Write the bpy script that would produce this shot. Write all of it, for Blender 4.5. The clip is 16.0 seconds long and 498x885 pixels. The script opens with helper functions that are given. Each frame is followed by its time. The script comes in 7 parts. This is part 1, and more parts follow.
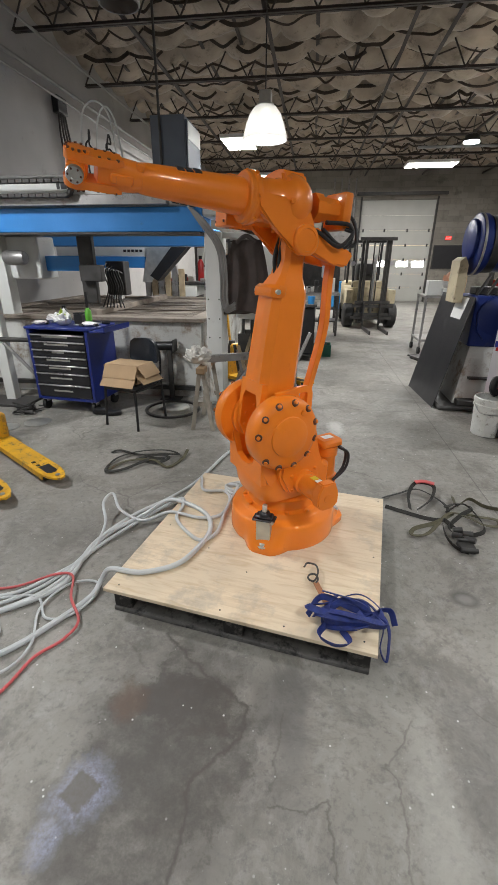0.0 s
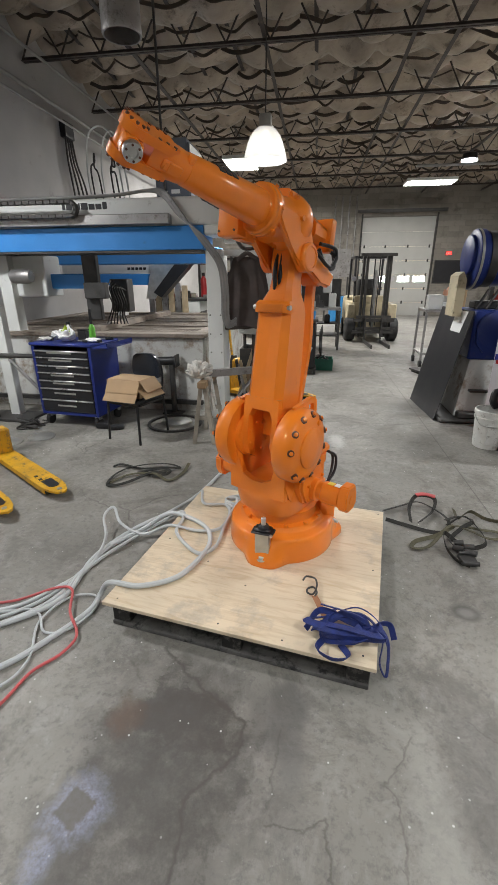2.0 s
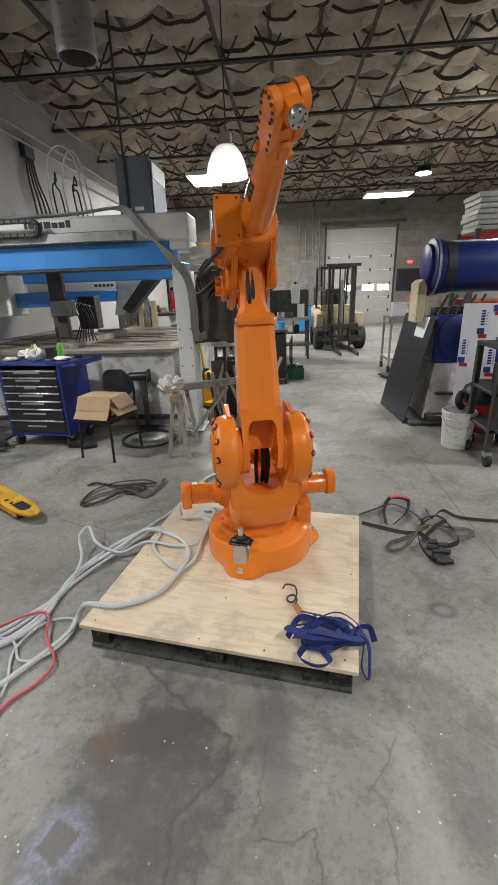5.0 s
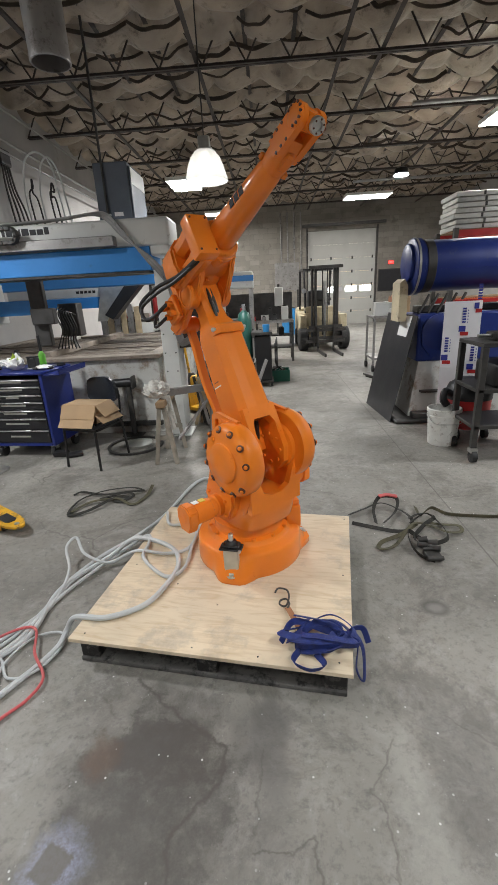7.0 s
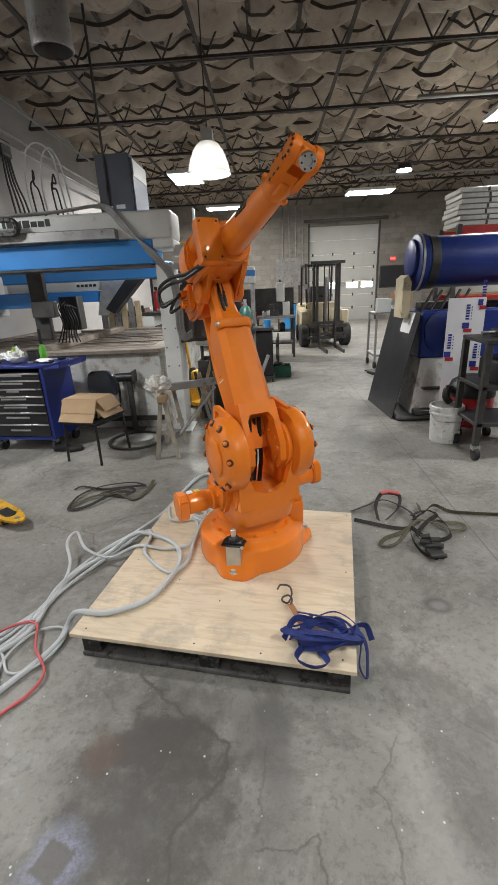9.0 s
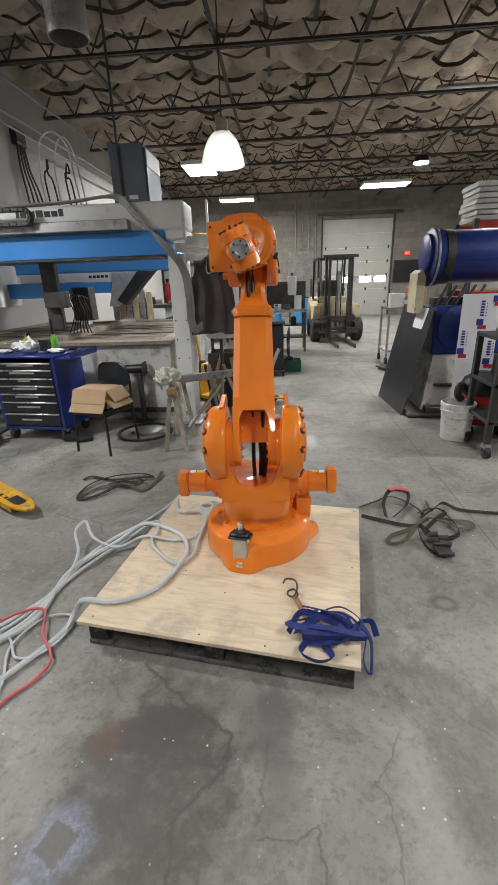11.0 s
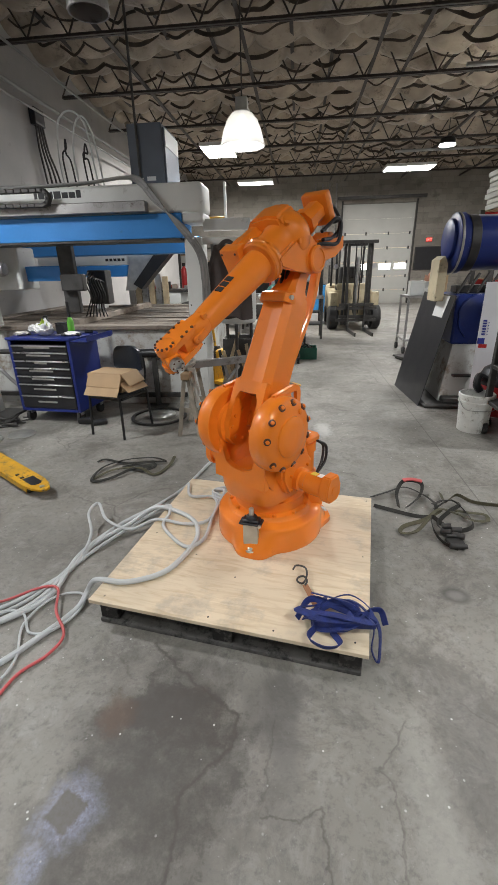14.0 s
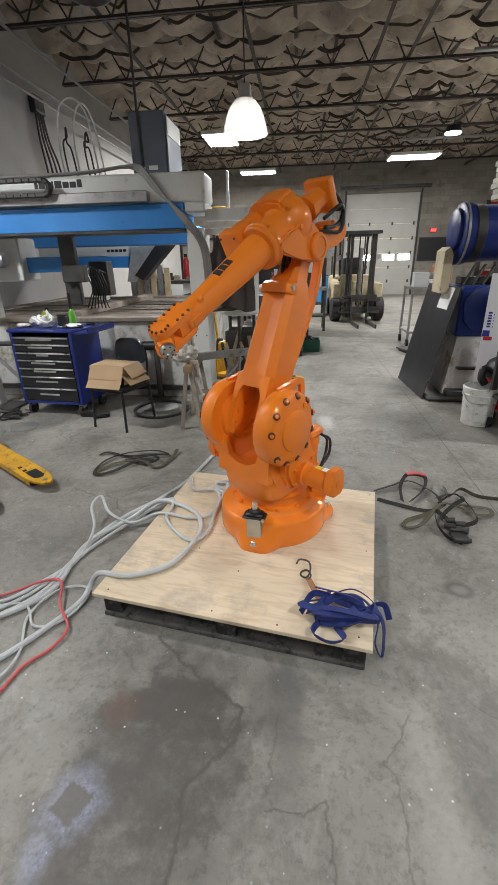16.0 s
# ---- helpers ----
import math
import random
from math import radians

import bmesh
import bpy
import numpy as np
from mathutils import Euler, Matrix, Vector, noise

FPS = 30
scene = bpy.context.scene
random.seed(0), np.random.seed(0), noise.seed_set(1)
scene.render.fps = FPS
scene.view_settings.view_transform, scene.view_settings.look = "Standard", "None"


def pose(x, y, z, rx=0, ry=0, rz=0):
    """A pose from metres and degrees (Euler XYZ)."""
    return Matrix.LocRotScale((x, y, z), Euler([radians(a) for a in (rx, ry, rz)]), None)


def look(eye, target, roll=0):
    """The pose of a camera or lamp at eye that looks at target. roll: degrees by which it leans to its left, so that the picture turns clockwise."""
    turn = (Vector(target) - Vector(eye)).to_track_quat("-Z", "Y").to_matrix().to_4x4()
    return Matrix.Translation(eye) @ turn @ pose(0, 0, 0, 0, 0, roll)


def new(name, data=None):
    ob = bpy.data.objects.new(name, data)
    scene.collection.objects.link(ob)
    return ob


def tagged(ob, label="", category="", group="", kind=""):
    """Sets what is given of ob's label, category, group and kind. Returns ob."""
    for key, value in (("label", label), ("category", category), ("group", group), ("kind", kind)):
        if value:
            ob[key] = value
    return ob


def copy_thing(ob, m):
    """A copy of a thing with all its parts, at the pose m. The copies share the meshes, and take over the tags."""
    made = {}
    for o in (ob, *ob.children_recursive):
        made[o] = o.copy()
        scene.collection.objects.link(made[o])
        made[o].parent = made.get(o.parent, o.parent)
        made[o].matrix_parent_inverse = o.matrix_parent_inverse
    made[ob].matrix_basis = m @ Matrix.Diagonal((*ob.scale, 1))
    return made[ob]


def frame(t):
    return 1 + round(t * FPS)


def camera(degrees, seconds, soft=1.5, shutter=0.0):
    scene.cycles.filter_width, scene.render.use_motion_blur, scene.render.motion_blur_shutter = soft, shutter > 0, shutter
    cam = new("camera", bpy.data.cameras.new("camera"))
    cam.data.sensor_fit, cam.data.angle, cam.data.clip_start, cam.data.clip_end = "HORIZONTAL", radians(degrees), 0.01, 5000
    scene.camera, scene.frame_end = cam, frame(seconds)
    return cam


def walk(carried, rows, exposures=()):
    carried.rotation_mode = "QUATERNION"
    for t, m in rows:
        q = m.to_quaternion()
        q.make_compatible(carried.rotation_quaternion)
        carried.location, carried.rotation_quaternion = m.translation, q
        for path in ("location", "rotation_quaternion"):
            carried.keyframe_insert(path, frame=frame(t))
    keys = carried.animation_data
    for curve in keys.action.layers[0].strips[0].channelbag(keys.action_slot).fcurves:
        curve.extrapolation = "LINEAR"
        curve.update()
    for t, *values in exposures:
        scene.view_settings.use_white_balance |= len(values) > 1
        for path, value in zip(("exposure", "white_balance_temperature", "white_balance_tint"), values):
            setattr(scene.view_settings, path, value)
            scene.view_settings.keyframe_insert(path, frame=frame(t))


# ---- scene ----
cam = camera(60.9, 16.0, soft=0.6)

PATH = [
    (0, (-0.04, 0.074, 1.515), (-0.294, 1.897, 0.732), 0.3),
    (0.5, (-0.047, 0.071, 1.516), (-0.322, 1.901, 0.756), 0.2),
    (1, (-0.04, 0.064, 1.521), (-0.334, 1.898, 0.777), -0.0),
    (1.5, (-0.024, 0.058, 1.523), (-0.31, 1.9, 0.8), -0.0),
    (2, (-0.008, 0.061, 1.518), (-0.286, 1.905, 0.796), -0.2),
    (2.5, (0.015, 0.049, 1.521), (-0.251, 1.899, 0.81), -1.0),
    (3, (0.023, 0.038, 1.521), (-0.219, 1.894, 0.817), -1.1),
    (3.5, (0.012, 0.041, 1.523), (-0.22, 1.902, 0.828), -1.1),
    (4, (0.009, 0.044, 1.523), (-0.21, 1.909, 0.835), -1.1),
    (6.5, (0.025, 0.064, 1.522), (-0.095, 1.946, 0.858), -3.2),
    (7, (0.021, 0.069, 1.520), (-0.098, 1.952, 0.856), -3.2),
    (7.5, (0.017, 0.074, 1.518), (-0.104, 1.957, 0.853), -3.2),
    (8, (0.011, 0.074, 1.517), (-0.105, 1.956, 0.85), -2.9),
    (8.5, (0.008, 0.077, 1.517), (-0.103, 1.958, 0.846), -2.8),
    (9, (-0.001, 0.084, 1.511), (-0.117, 1.96, 0.83), -2.7),
    (11.5, (-0.003, 0.088, 1.504), (-0.166, 1.95, 0.791), -1.8),
    (12, (-0.013, 0.093, 1.499), (-0.18, 1.951, 0.777), -1.6),
    (12.5, (-0.023, 0.099, 1.5), (-0.214, 1.951, 0.769), -1.7),
    (13, (-0.028, 0.096, 1.499), (-0.235, 1.943, 0.76), -1.4),
    (13.5, (-0.014, 0.087, 1.502), (-0.226, 1.931, 0.757), -1.3),
    (14, (-0.004, 0.092, 1.494), (-0.22, 1.93, 0.736), -1.3),
    (14.5, (-0.009, 0.093, 1.492), (-0.23, 1.929, 0.731), -1.2),
    (15, (-0.009, 0.09, 1.497), (-0.232, 1.923, 0.729), -1.2),
    (15.5, (-0.016, 0.099, 1.493), (-0.237, 1.928, 0.714), -1.2),
    (16, (-0.015, 0.106, 1.495), (-0.238, 1.929, 0.704), -1.3),
]
walk(cam, [(t, look(eye, target, roll)) for t, eye, target, roll in PATH])

# ---- light ----
world = bpy.data.worlds.new("world")
scene.world = world
world.use_nodes = True
wn = world.node_tree.nodes
sky = wn.new("ShaderNodeTexSky")
sky.sky_type = "NISHITA"
sky.sun_disc = False
sky.sun_elevation = radians(35)
world.node_tree.links.new(sky.outputs[0], wn["Background"].inputs[0])
wn["Background"].inputs[1].default_value = 0.1
scene.view_settings.exposure = 0.19


def lamp_area(name, at, size, watts, colour=(1, 0.97, 0.92), tilt=(0, 0, 0)):
    d = bpy.data.lights.new(name, "AREA")
    d.shape, d.size, d.size_y, d.energy, d.color = "RECTANGLE", size[0], size[1], watts, colour
    ob = new(name, d)
    ob.matrix_world = pose(*at, *tilt)
    return ob


def lamp_spot(name, at, watts, colour=(0.96, 0.98, 1.0), angle=150, radius=0.16):
    d = bpy.data.lights.new(name, "SPOT")
    d.energy, d.color, d.spot_size, d.spot_blend, d.shadow_soft_size = watts, colour, radians(angle), 0.6, radius
    ob = new(name, d)
    ob.matrix_world = pose(*at)
    return ob


def lamp_point(name, at, watts, colour=(0.97, 0.98, 1.0)):
    d = bpy.data.lights.new(name, "POINT")
    d.energy, d.color, d.shadow_soft_size = watts, colour, 0.12
    ob = new(name, d)
    ob.matrix_world = pose(*at)
    return ob


# ---- materials ----
def mat(name, colour, rough=0.5, metal=0.0, vary=0.15, scale=6.0, bump=0.1, fine=60.0, dirt=None, dirt_at=0.6, coat=0.0, island=0.0):
    """Principled surface with two scales of colour change, fine relief and optional patches of dirt."""
    m = bpy.data.materials.new(name)
    m.use_nodes = True
    nt = m.node_tree
    n, l = nt.nodes, nt.links
    b = n["Principled BSDF"]
    tc = n.new("ShaderNodeTexCoord")
    big = n.new("ShaderNodeTexNoise")
    big.inputs["Scale"].default_value, big.inputs["Detail"].default_value = scale, 5
    small = n.new("ShaderNodeTexNoise")
    small.inputs["Scale"].default_value, small.inputs["Detail"].default_value = fine, 4
    for t in (big, small):
        l.new(tc.outputs["Object"], t.inputs["Vector"])
    ramp = n.new("ShaderNodeMapRange")
    ramp.inputs["From Min"].default_value, ramp.inputs["From Max"].default_value = 0.3, 0.7
    ramp.inputs["To Min"].default_value, ramp.inputs["To Max"].default_value = 1 - vary, 1 + vary
    l.new(big.outputs["Fac"], ramp.inputs["Value"])
    mul = n.new("ShaderNodeMix")
    mul.data_type, mul.blend_type = "RGBA", "MULTIPLY"
    mul.inputs["Factor"].default_value = 1
    mul.inputs["A"].default_value = (*colour, 1)
    l.new(ramp.outputs["Result"], mul.inputs["B"])
    out = mul.outputs["Result"]
    if island:
        rnd = n.new("ShaderNodeNewGeometry")
        mr = n.new("ShaderNodeMapRange")
        mr.inputs["To Min"].default_value, mr.inputs["To Max"].default_value = 1 - island, 1 + island
        l.new(rnd.outputs["Random Per Island"], mr.inputs["Value"])
        m2 = n.new("ShaderNodeMix")
        m2.data_type, m2.blend_type = "RGBA", "MULTIPLY"
        m2.inputs["Factor"].default_value = 1
        l.new(out, m2.inputs["A"]); l.new(mr.outputs["Result"], m2.inputs["B"])
        out = m2.outputs["Result"]
    if dirt:
        dn = n.new("ShaderNodeTexNoise")
        dn.inputs["Scale"].default_value, dn.inputs["Detail"].default_value = scale * 2.3, 8
        dn.inputs["Roughness"].default_value = 0.7
        l.new(tc.outputs["Object"], dn.inputs["Vector"])
        dr = n.new("ShaderNodeMapRange")
        dr.inputs["From Min"].default_value, dr.inputs["From Max"].default_value = dirt_at - 0.06, dirt_at + 0.08
        l.new(dn.outputs["Fac"], dr.inputs["Value"])
        dm = n.new("ShaderNodeMix")
        dm.data_type = "RGBA"
        dm.inputs["B"].default_value = (*dirt, 1)
        l.new(dr.outputs["Result"], dm.inputs["Factor"]); l.new(out, dm.inputs["A"])
        out = dm.outputs["Result"]
    l.new(out, b.inputs["Base Color"])
    rr = n.new("ShaderNodeMapRange")
    rr.inputs["To Min"].default_value, rr.inputs["To Max"].default_value = max(0.03, rough - 0.12), min(1, rough + 0.12)
    l.new(big.outputs["Fac"], rr.inputs["Value"]); l.new(rr.outputs["Result"], b.inputs["Roughness"])
    b.inputs["Metallic"].default_value = metal
    b.inputs["Coat Weight"].default_value = coat
    b.inputs["Coat Roughness"].default_value = 0.08
    bp = n.new("ShaderNodeBump")
    bp.inputs["Strength"].default_value, bp.inputs["Distance"].default_value = bump, 0.01
    l.new(small.outputs["Fac"], bp.inputs["Height"]); l.new(bp.outputs["Normal"], b.inputs["Normal"])
    return m


def glow(name, colour, strength):
    m = bpy.data.materials.new(name)
    m.use_nodes = True
    b = m.node_tree.nodes["Principled BSDF"]
    b.inputs["Base Color"].default_value = (*colour, 1)
    b.inputs["Emission Color"].default_value = (*colour, 1)
    b.inputs["Emission Strength"].default_value = strength
    return m


def concrete_floor():
    m = bpy.data.materials.new("concrete_floor")
    m.use_nodes = True
    n, l = m.node_tree.nodes, m.node_tree.links
    b = n["Principled BSDF"]
    tc = n.new("ShaderNodeTexCoord")

    def noise_tex(scale, detail=6, rough=0.6, warp=0):
        t = n.new("ShaderNodeTexNoise")
        t.inputs["Scale"].default_value, t.inputs["Detail"].default_value = scale, detail
        t.inputs["Roughness"].default_value, t.inputs["Distortion"].default_value = rough, warp
        l.new(tc.outputs["Object"], t.inputs["Vector"])
        return t.outputs["Fac"]

    def rng(value, a, c, lo=0.0, hi=1.0):
        r = n.new("ShaderNodeMapRange")
        for k, v in zip(("From Min", "From Max", "To Min", "To Max"), (a, c, lo, hi)):
            r.inputs[k].default_value = v
        l.new(value, r.inputs["Value"])
        return r.outputs["Result"]

    def math_node(op, a, c):
        r = n.new("ShaderNodeMath")
        r.operation = op
        for i, v in enumerate((a, c)):
            if isinstance(v, float):
                r.inputs[i].default_value = v
            else:
                l.new(v, r.inputs[i])
        return r.outputs[0]

    def blend(fac, a, c):
        r = n.new("ShaderNodeMix")
        r.data_type = "RGBA"
        l.new(fac, r.inputs["Factor"])
        for key, v in (("A", a), ("B", c)):
            if isinstance(v, tuple):
                r.inputs[key].default_value = (*v, 1)
            else:
                l.new(v, r.inputs[key])
        return r.outputs["Result"]

    def spot_mask(x, y, rx, ry, soft, rag):
        """A ragged patch round (x, y)."""
        mp = n.new("ShaderNodeMapping")
        mp.vector_type = "POINT"
        mp.inputs["Location"].default_value = (-x / rx, -y / ry, 0)
        mp.inputs["Scale"].default_value = (1 / rx, 1 / ry, 0)
        l.new(tc.outputs["Object"], mp.inputs["Vector"])
        ln = n.new("ShaderNodeVectorMath")
        ln.operation = "LENGTH"
        l.new(mp.outputs[0], ln.inputs[0])
        d = math_node("ADD", ln.outputs["Value"], math_node("MULTIPLY", math_node("SUBTRACT", noise_tex(7, 10, 0.75), 0.5), rag))
        return rng(d, 1.0 - soft, 1.0 + soft, 1.0, 0.0)

    col = blend(rng(noise_tex(0.7, 5), 0.32, 0.68), (0.195, 0.186, 0.165), (0.335, 0.318, 0.282))
    col = blend(math_node("MULTIPLY", rng(noise_tex(2.4, 10, 0.8, 0.5), 0.48, 0.6), 0.75), col, (0.15, 0.14, 0.122))
    col = blend(math_node("MULTIPLY", rng(noise_tex(6.0, 10, 0.8, 0.6), 0.5, 0.7), 0.6), col, (0.40, 0.385, 0.36))
    col = blend(math_node("MULTIPLY", rng(noise_tex(28.0, 6, 0.8), 0.5, 0.66), 0.6), col, (0.12, 0.115, 0.11))
    col = blend(math_node("MULTIPLY", rng(noise_tex(70.0, 3, 0.7), 0.66, 0.74), 0.6), col, (0.5, 0.49, 0.47))
    # oil and rust stains, a chalked outline
    damp = math_node("MULTIPLY", spot_mask(-0.42, 0.98, 0.3, 0.27, 0.10, 2.4), rng(noise_tex(9.0, 10, 0.85), 0.42, 0.58, 0.1, 0.85))
    col = blend(damp, col, (0.105, 0.098, 0.088))
    col = blend(math_node("MULTIPLY", spot_mask(-0.55, 0.72, 0.25, 0.17, 0.3, 3.0), rng(noise_tex(6.0, 10, 0.85), 0.42, 0.6, 0.1, 0.75)), col, (0.12, 0.112, 0.1))
    col = blend(math_node("MULTIPLY", spot_mask(-0.02, 1.12, 0.07, 0.22, 0.4, 4.0), 0.45), col, (0.13, 0.125, 0.12))
    col = blend(math_node("MULTIPLY", spot_mask(-0.47, 1.13, 0.13, 0.10, 0.12, 2.6), 0.7), col, (0.085, 0.078, 0.072))
    col = blend(math_node("MULTIPLY", spot_mask(-0.36, 1.22, 0.16, 0.09, 0.35, 4.5), 0.4), col, (0.11, 0.10, 0.092))
    col = blend(math_node("MULTIPLY", spot_mask(-0.44, 0.93, 0.22, 0.14, 0.4, 4.5), 0.5), col, (0.10, 0.095, 0.088))
    col = blend(math_node("MULTIPLY", spot_mask(-0.64, 0.68, 0.07, 0.16, 0.2, 4.0), 0.6), col, (0.105, 0.098, 0.09))
    col = blend(math_node("MULTIPLY", spot_mask(-0.63, 1.08, 0.035, 0.07, 0.5, 2.6), 0.6), col, (0.13, 0.085, 0.06))
    # broad oily darkening left of the crack
    grime = math_node("MULTIPLY", spot_mask(-0.48, 0.90, 0.25, 0.44, 0.25, 2.4), rng(noise_tex(11.0, 10, 0.85), 0.38, 0.6, 0.1, 0.85))
    col = blend(grime, col, (0.095, 0.088, 0.078))
    col = blend(math_node("MULTIPLY", math_node("MULTIPLY", spot_mask(-0.40, 1.10, 0.17, 0.12, 0.12, 2.6), rng(noise_tex(18.0, 8, 0.85), 0.35, 0.6, 0.5, 1.0)), 0.75), col, (0.085, 0.076, 0.068))
    col = blend(math_node("MULTIPLY", spot_mask(-0.63, 1.10, 0.06, 0.08, 0.3, 3.4), 0.4), col, (0.14, 0.09, 0.062))
    col = blend(math_node("MULTIPLY", spot_mask(-0.08, 1.16, 0.10, 0.13, 0.35, 2.6), 0.45), col, (0.11, 0.105, 0.095))
    col = blend(math_node("MULTIPLY", spot_mask(0.62, 1.0, 0.12, 0.34, 0.4, 1.8), 0.35), col, (0.13, 0.125, 0.115))
    col = blend(math_node("MULTIPLY", spot_mask(0.43, 0.86, 0.07, 0.28, 0.4, 1.6), 0.35), col, (0.44, 0.43, 0.39))
    # blue chalk dust round a bare rectangle
    dust = math_node("MULTIPLY", math_node("MAXIMUM", spot_mask(-0.66, 0.78, 0.082, 0.09, 0.35, 2.6), spot_mask(-0.70, 0.655, 0.04, 0.06, 0.4, 2.6)), rng(noise_tex(60.0, 4, 0.8), 0.32, 0.62, 0.1, 0.6))
    col = blend(dust, col, (0.36, 0.39, 0.52))
    bare = n.new("ShaderNodeMapping")
    bare.vector_type = "TEXTURE"
    bare.inputs["Location"].default_value = (-0.664, 0.78, 0)
    bare.inputs["Rotation"].default_value = (0, 0, radians(-24))
    l.new(tc.outputs["Object"], bare.inputs["Vector"])
    bs = n.new("ShaderNodeSeparateXYZ")
    l.new(bare.outputs[0], bs.inputs[0])
    rag = math_node("MULTIPLY", math_node("SUBTRACT", noise_tex(30.0, 5), 0.5), 0.03)
    inside = [rng(math_node("ADD", math_node("ABSOLUTE", bs.outputs[k], 0.0), rag), 0.040, 0.050, 1.0, 0.0) for k in ("X", "Y")]
    col = blend(math_node("MULTIPLY", math_node("MULTIPLY", *inside), 0.85), col, (0.14, 0.128, 0.108))
    drain = spot_mask(0.786, 1.815, 0.07, 0.055, 0.25, 1.0)
    col = blend(math_node("MULTIPLY", drain, 0.75), col, (0.10, 0.092, 0.085))
    col = blend(math_node("MULTIPLY", spot_mask(0.79, 1.815, 0.04, 0.03, 0.4, 0.8), 0.6), col, (0.3, 0.29, 0.27))
    # pale chips scattered in the concrete
    sp = n.new("ShaderNodeTexVoronoi")
    sp.inputs["Scale"].default_value = 19.0
    l.new(tc.outputs["Object"], sp.inputs["Vector"])
    chips = math_node("MULTIPLY", rng(sp.outputs["Distance"], 0.055, 0.085, 1.0, 0.0), rng(noise_tex(2.6, 4), 0.46, 0.54))
    col = blend(math_node("MULTIPLY", chips, 0.8), col, (0.75, 0.74, 0.72))
    col = blend(math_node("MULTIPLY", spot_mask(0.27, 4.1, 0.07, 0.16, 0.5, 2.4), 0.6), col, (0.55, 0.54, 0.52))
    # cracks
    wv = n.new("ShaderNodeTexNoise")
    wv.inputs["Scale"].default_value, wv.inputs["Detail"].default_value = 2.2, 8
    l.new(tc.outputs["Object"], wv.inputs["Vector"])
    mixv = n.new("ShaderNodeMix")
    mixv.data_type = "VECTOR"
    mixv.inputs["Factor"].default_value = 0.28
    l.new(tc.outputs["Object"], mixv.inputs["A"]); l.new(wv.outputs["Color"], mixv.inputs["B"])
    vo = n.new("ShaderNodeTexVoronoi")
    vo.feature = "DISTANCE_TO_EDGE"
    vo.inputs["Scale"].default_value = 1.2
    l.new(mixv.outputs["Result"], vo.inputs["Vector"])
    crack = math_node("MULTIPLY", rng(vo.outputs["Distance"], 0.0, 0.007, 1.0, 0.0), rng(noise_tex(0.9, 2), 0.5, 0.58))
    # saw cuts
    sep = n.new("ShaderNodeSeparateXYZ")
    l.new(tc.outputs["Object"], sep.inputs[0])
    cut = None
    for axis, off in (("Y", 4.72), ("X", 1.25), ("Y", -1.3), ("Y", 10.5)):
        dd = math_node("ABSOLUTE", math_node("SUBTRACT", sep.outputs[axis], off), 0.0)
        line = rng(dd, 0.003, 0.006, 1.0, 0.0)
        cut = line if cut is None else math_node("MAXIMUM", cut, line)
    # wandering cracks in the near slab, each run in straight lengths shaken by noise
    shake = n.new("ShaderNodeTexNoise")
    shake.inputs["Scale"].default_value, shake.inputs["Detail"].default_value, shake.inputs["Roughness"].default_value = 14.0, 7, 0.65
    l.new(tc.outputs["Object"], shake.inputs["Vector"])
    centred = n.new("ShaderNodeVectorMath")
    centred.operation = "SUBTRACT"
    centred.inputs[1].default_value = (0.5, 0.5, 0.5)
    l.new(shake.outputs["Color"], centred.inputs[0])
    scaled = n.new("ShaderNodeVectorMath")
    scaled.operation = "SCALE"
    scaled.inputs["Scale"].default_value = 0.07
    l.new(centred.outputs[0], scaled.inputs[0])
    moved = n.new("ShaderNodeVectorMath")
    l.new(tc.outputs["Object"], moved.inputs[0]); l.new(scaled.outputs[0], moved.inputs[1])
    runs = [((-0.33, 0.5), (-0.325, 0.74), (-0.335, 0.85), (-0.2, 1.0), (-0.187, 1.115), (-0.3, 1.19), (-0.59, 1.40)),
            ((-0.08, 0.83), (0.03, 0.822), (0.10, 0.862), (0.115, 0.68)), ((-0.06, 1.12), (-0.07, 0.87)),
            ((0.31, 0.62), (0.322, 0.83), (0.323, 0.95), (0.29, 0.99), (0.35, 1.05), (0.40, 1.16)), ((0.62, 1.24), (0.9, 1.02))]
    for run, wide, deep in zip(runs, (0.012, 0.006, 0.006, 0.0055, 0.005), (1.3, 0.9, 0.6, 0.65, 0.5)):
        for (ax, ay), (cx, cy) in zip(run, run[1:]):
            mp = n.new("ShaderNodeMapping")
            mp.vector_type = "TEXTURE"
            mp.inputs["Location"].default_value = (ax, ay, 0)
            mp.inputs["Rotation"].default_value = (0, 0, math.atan2(cy - ay, cx - ax))
            l.new(moved.outputs[0], mp.inputs["Vector"])
            ss = n.new("ShaderNodeSeparateXYZ")
            l.new(mp.outputs[0], ss.inputs[0])
            ln = math.hypot(cx - ax, cy - ay)
            along = rng(math_node("ABSOLUTE", math_node("SUBTRACT", ss.outputs["X"], ln / 2), 0.0), ln / 2, ln / 2 + 0.01, 1.0, 0.0)
            crack = math_node("MAXIMUM", crack, math_node("MULTIPLY", rng(math_node("ABSOLUTE", ss.outputs["Y"], 0.0), 0.0012, wide, deep, 0.0), along))
    lines = math_node("MAXIMUM", math_node("MULTIPLY", crack, 0.6), math_node("MULTIPLY", cut, 0.55))
    col = blend(lines, col, (0.09, 0.08, 0.07))
    l.new(col, b.inputs["Base Color"])
    l.new(rng(noise_tex(2.0, 7), 0.3, 0.7, 0.42, 0.68), b.inputs["Roughness"])
    b.inputs["Specular IOR Level"].default_value = 0.4
    bp = n.new("ShaderNodeBump")
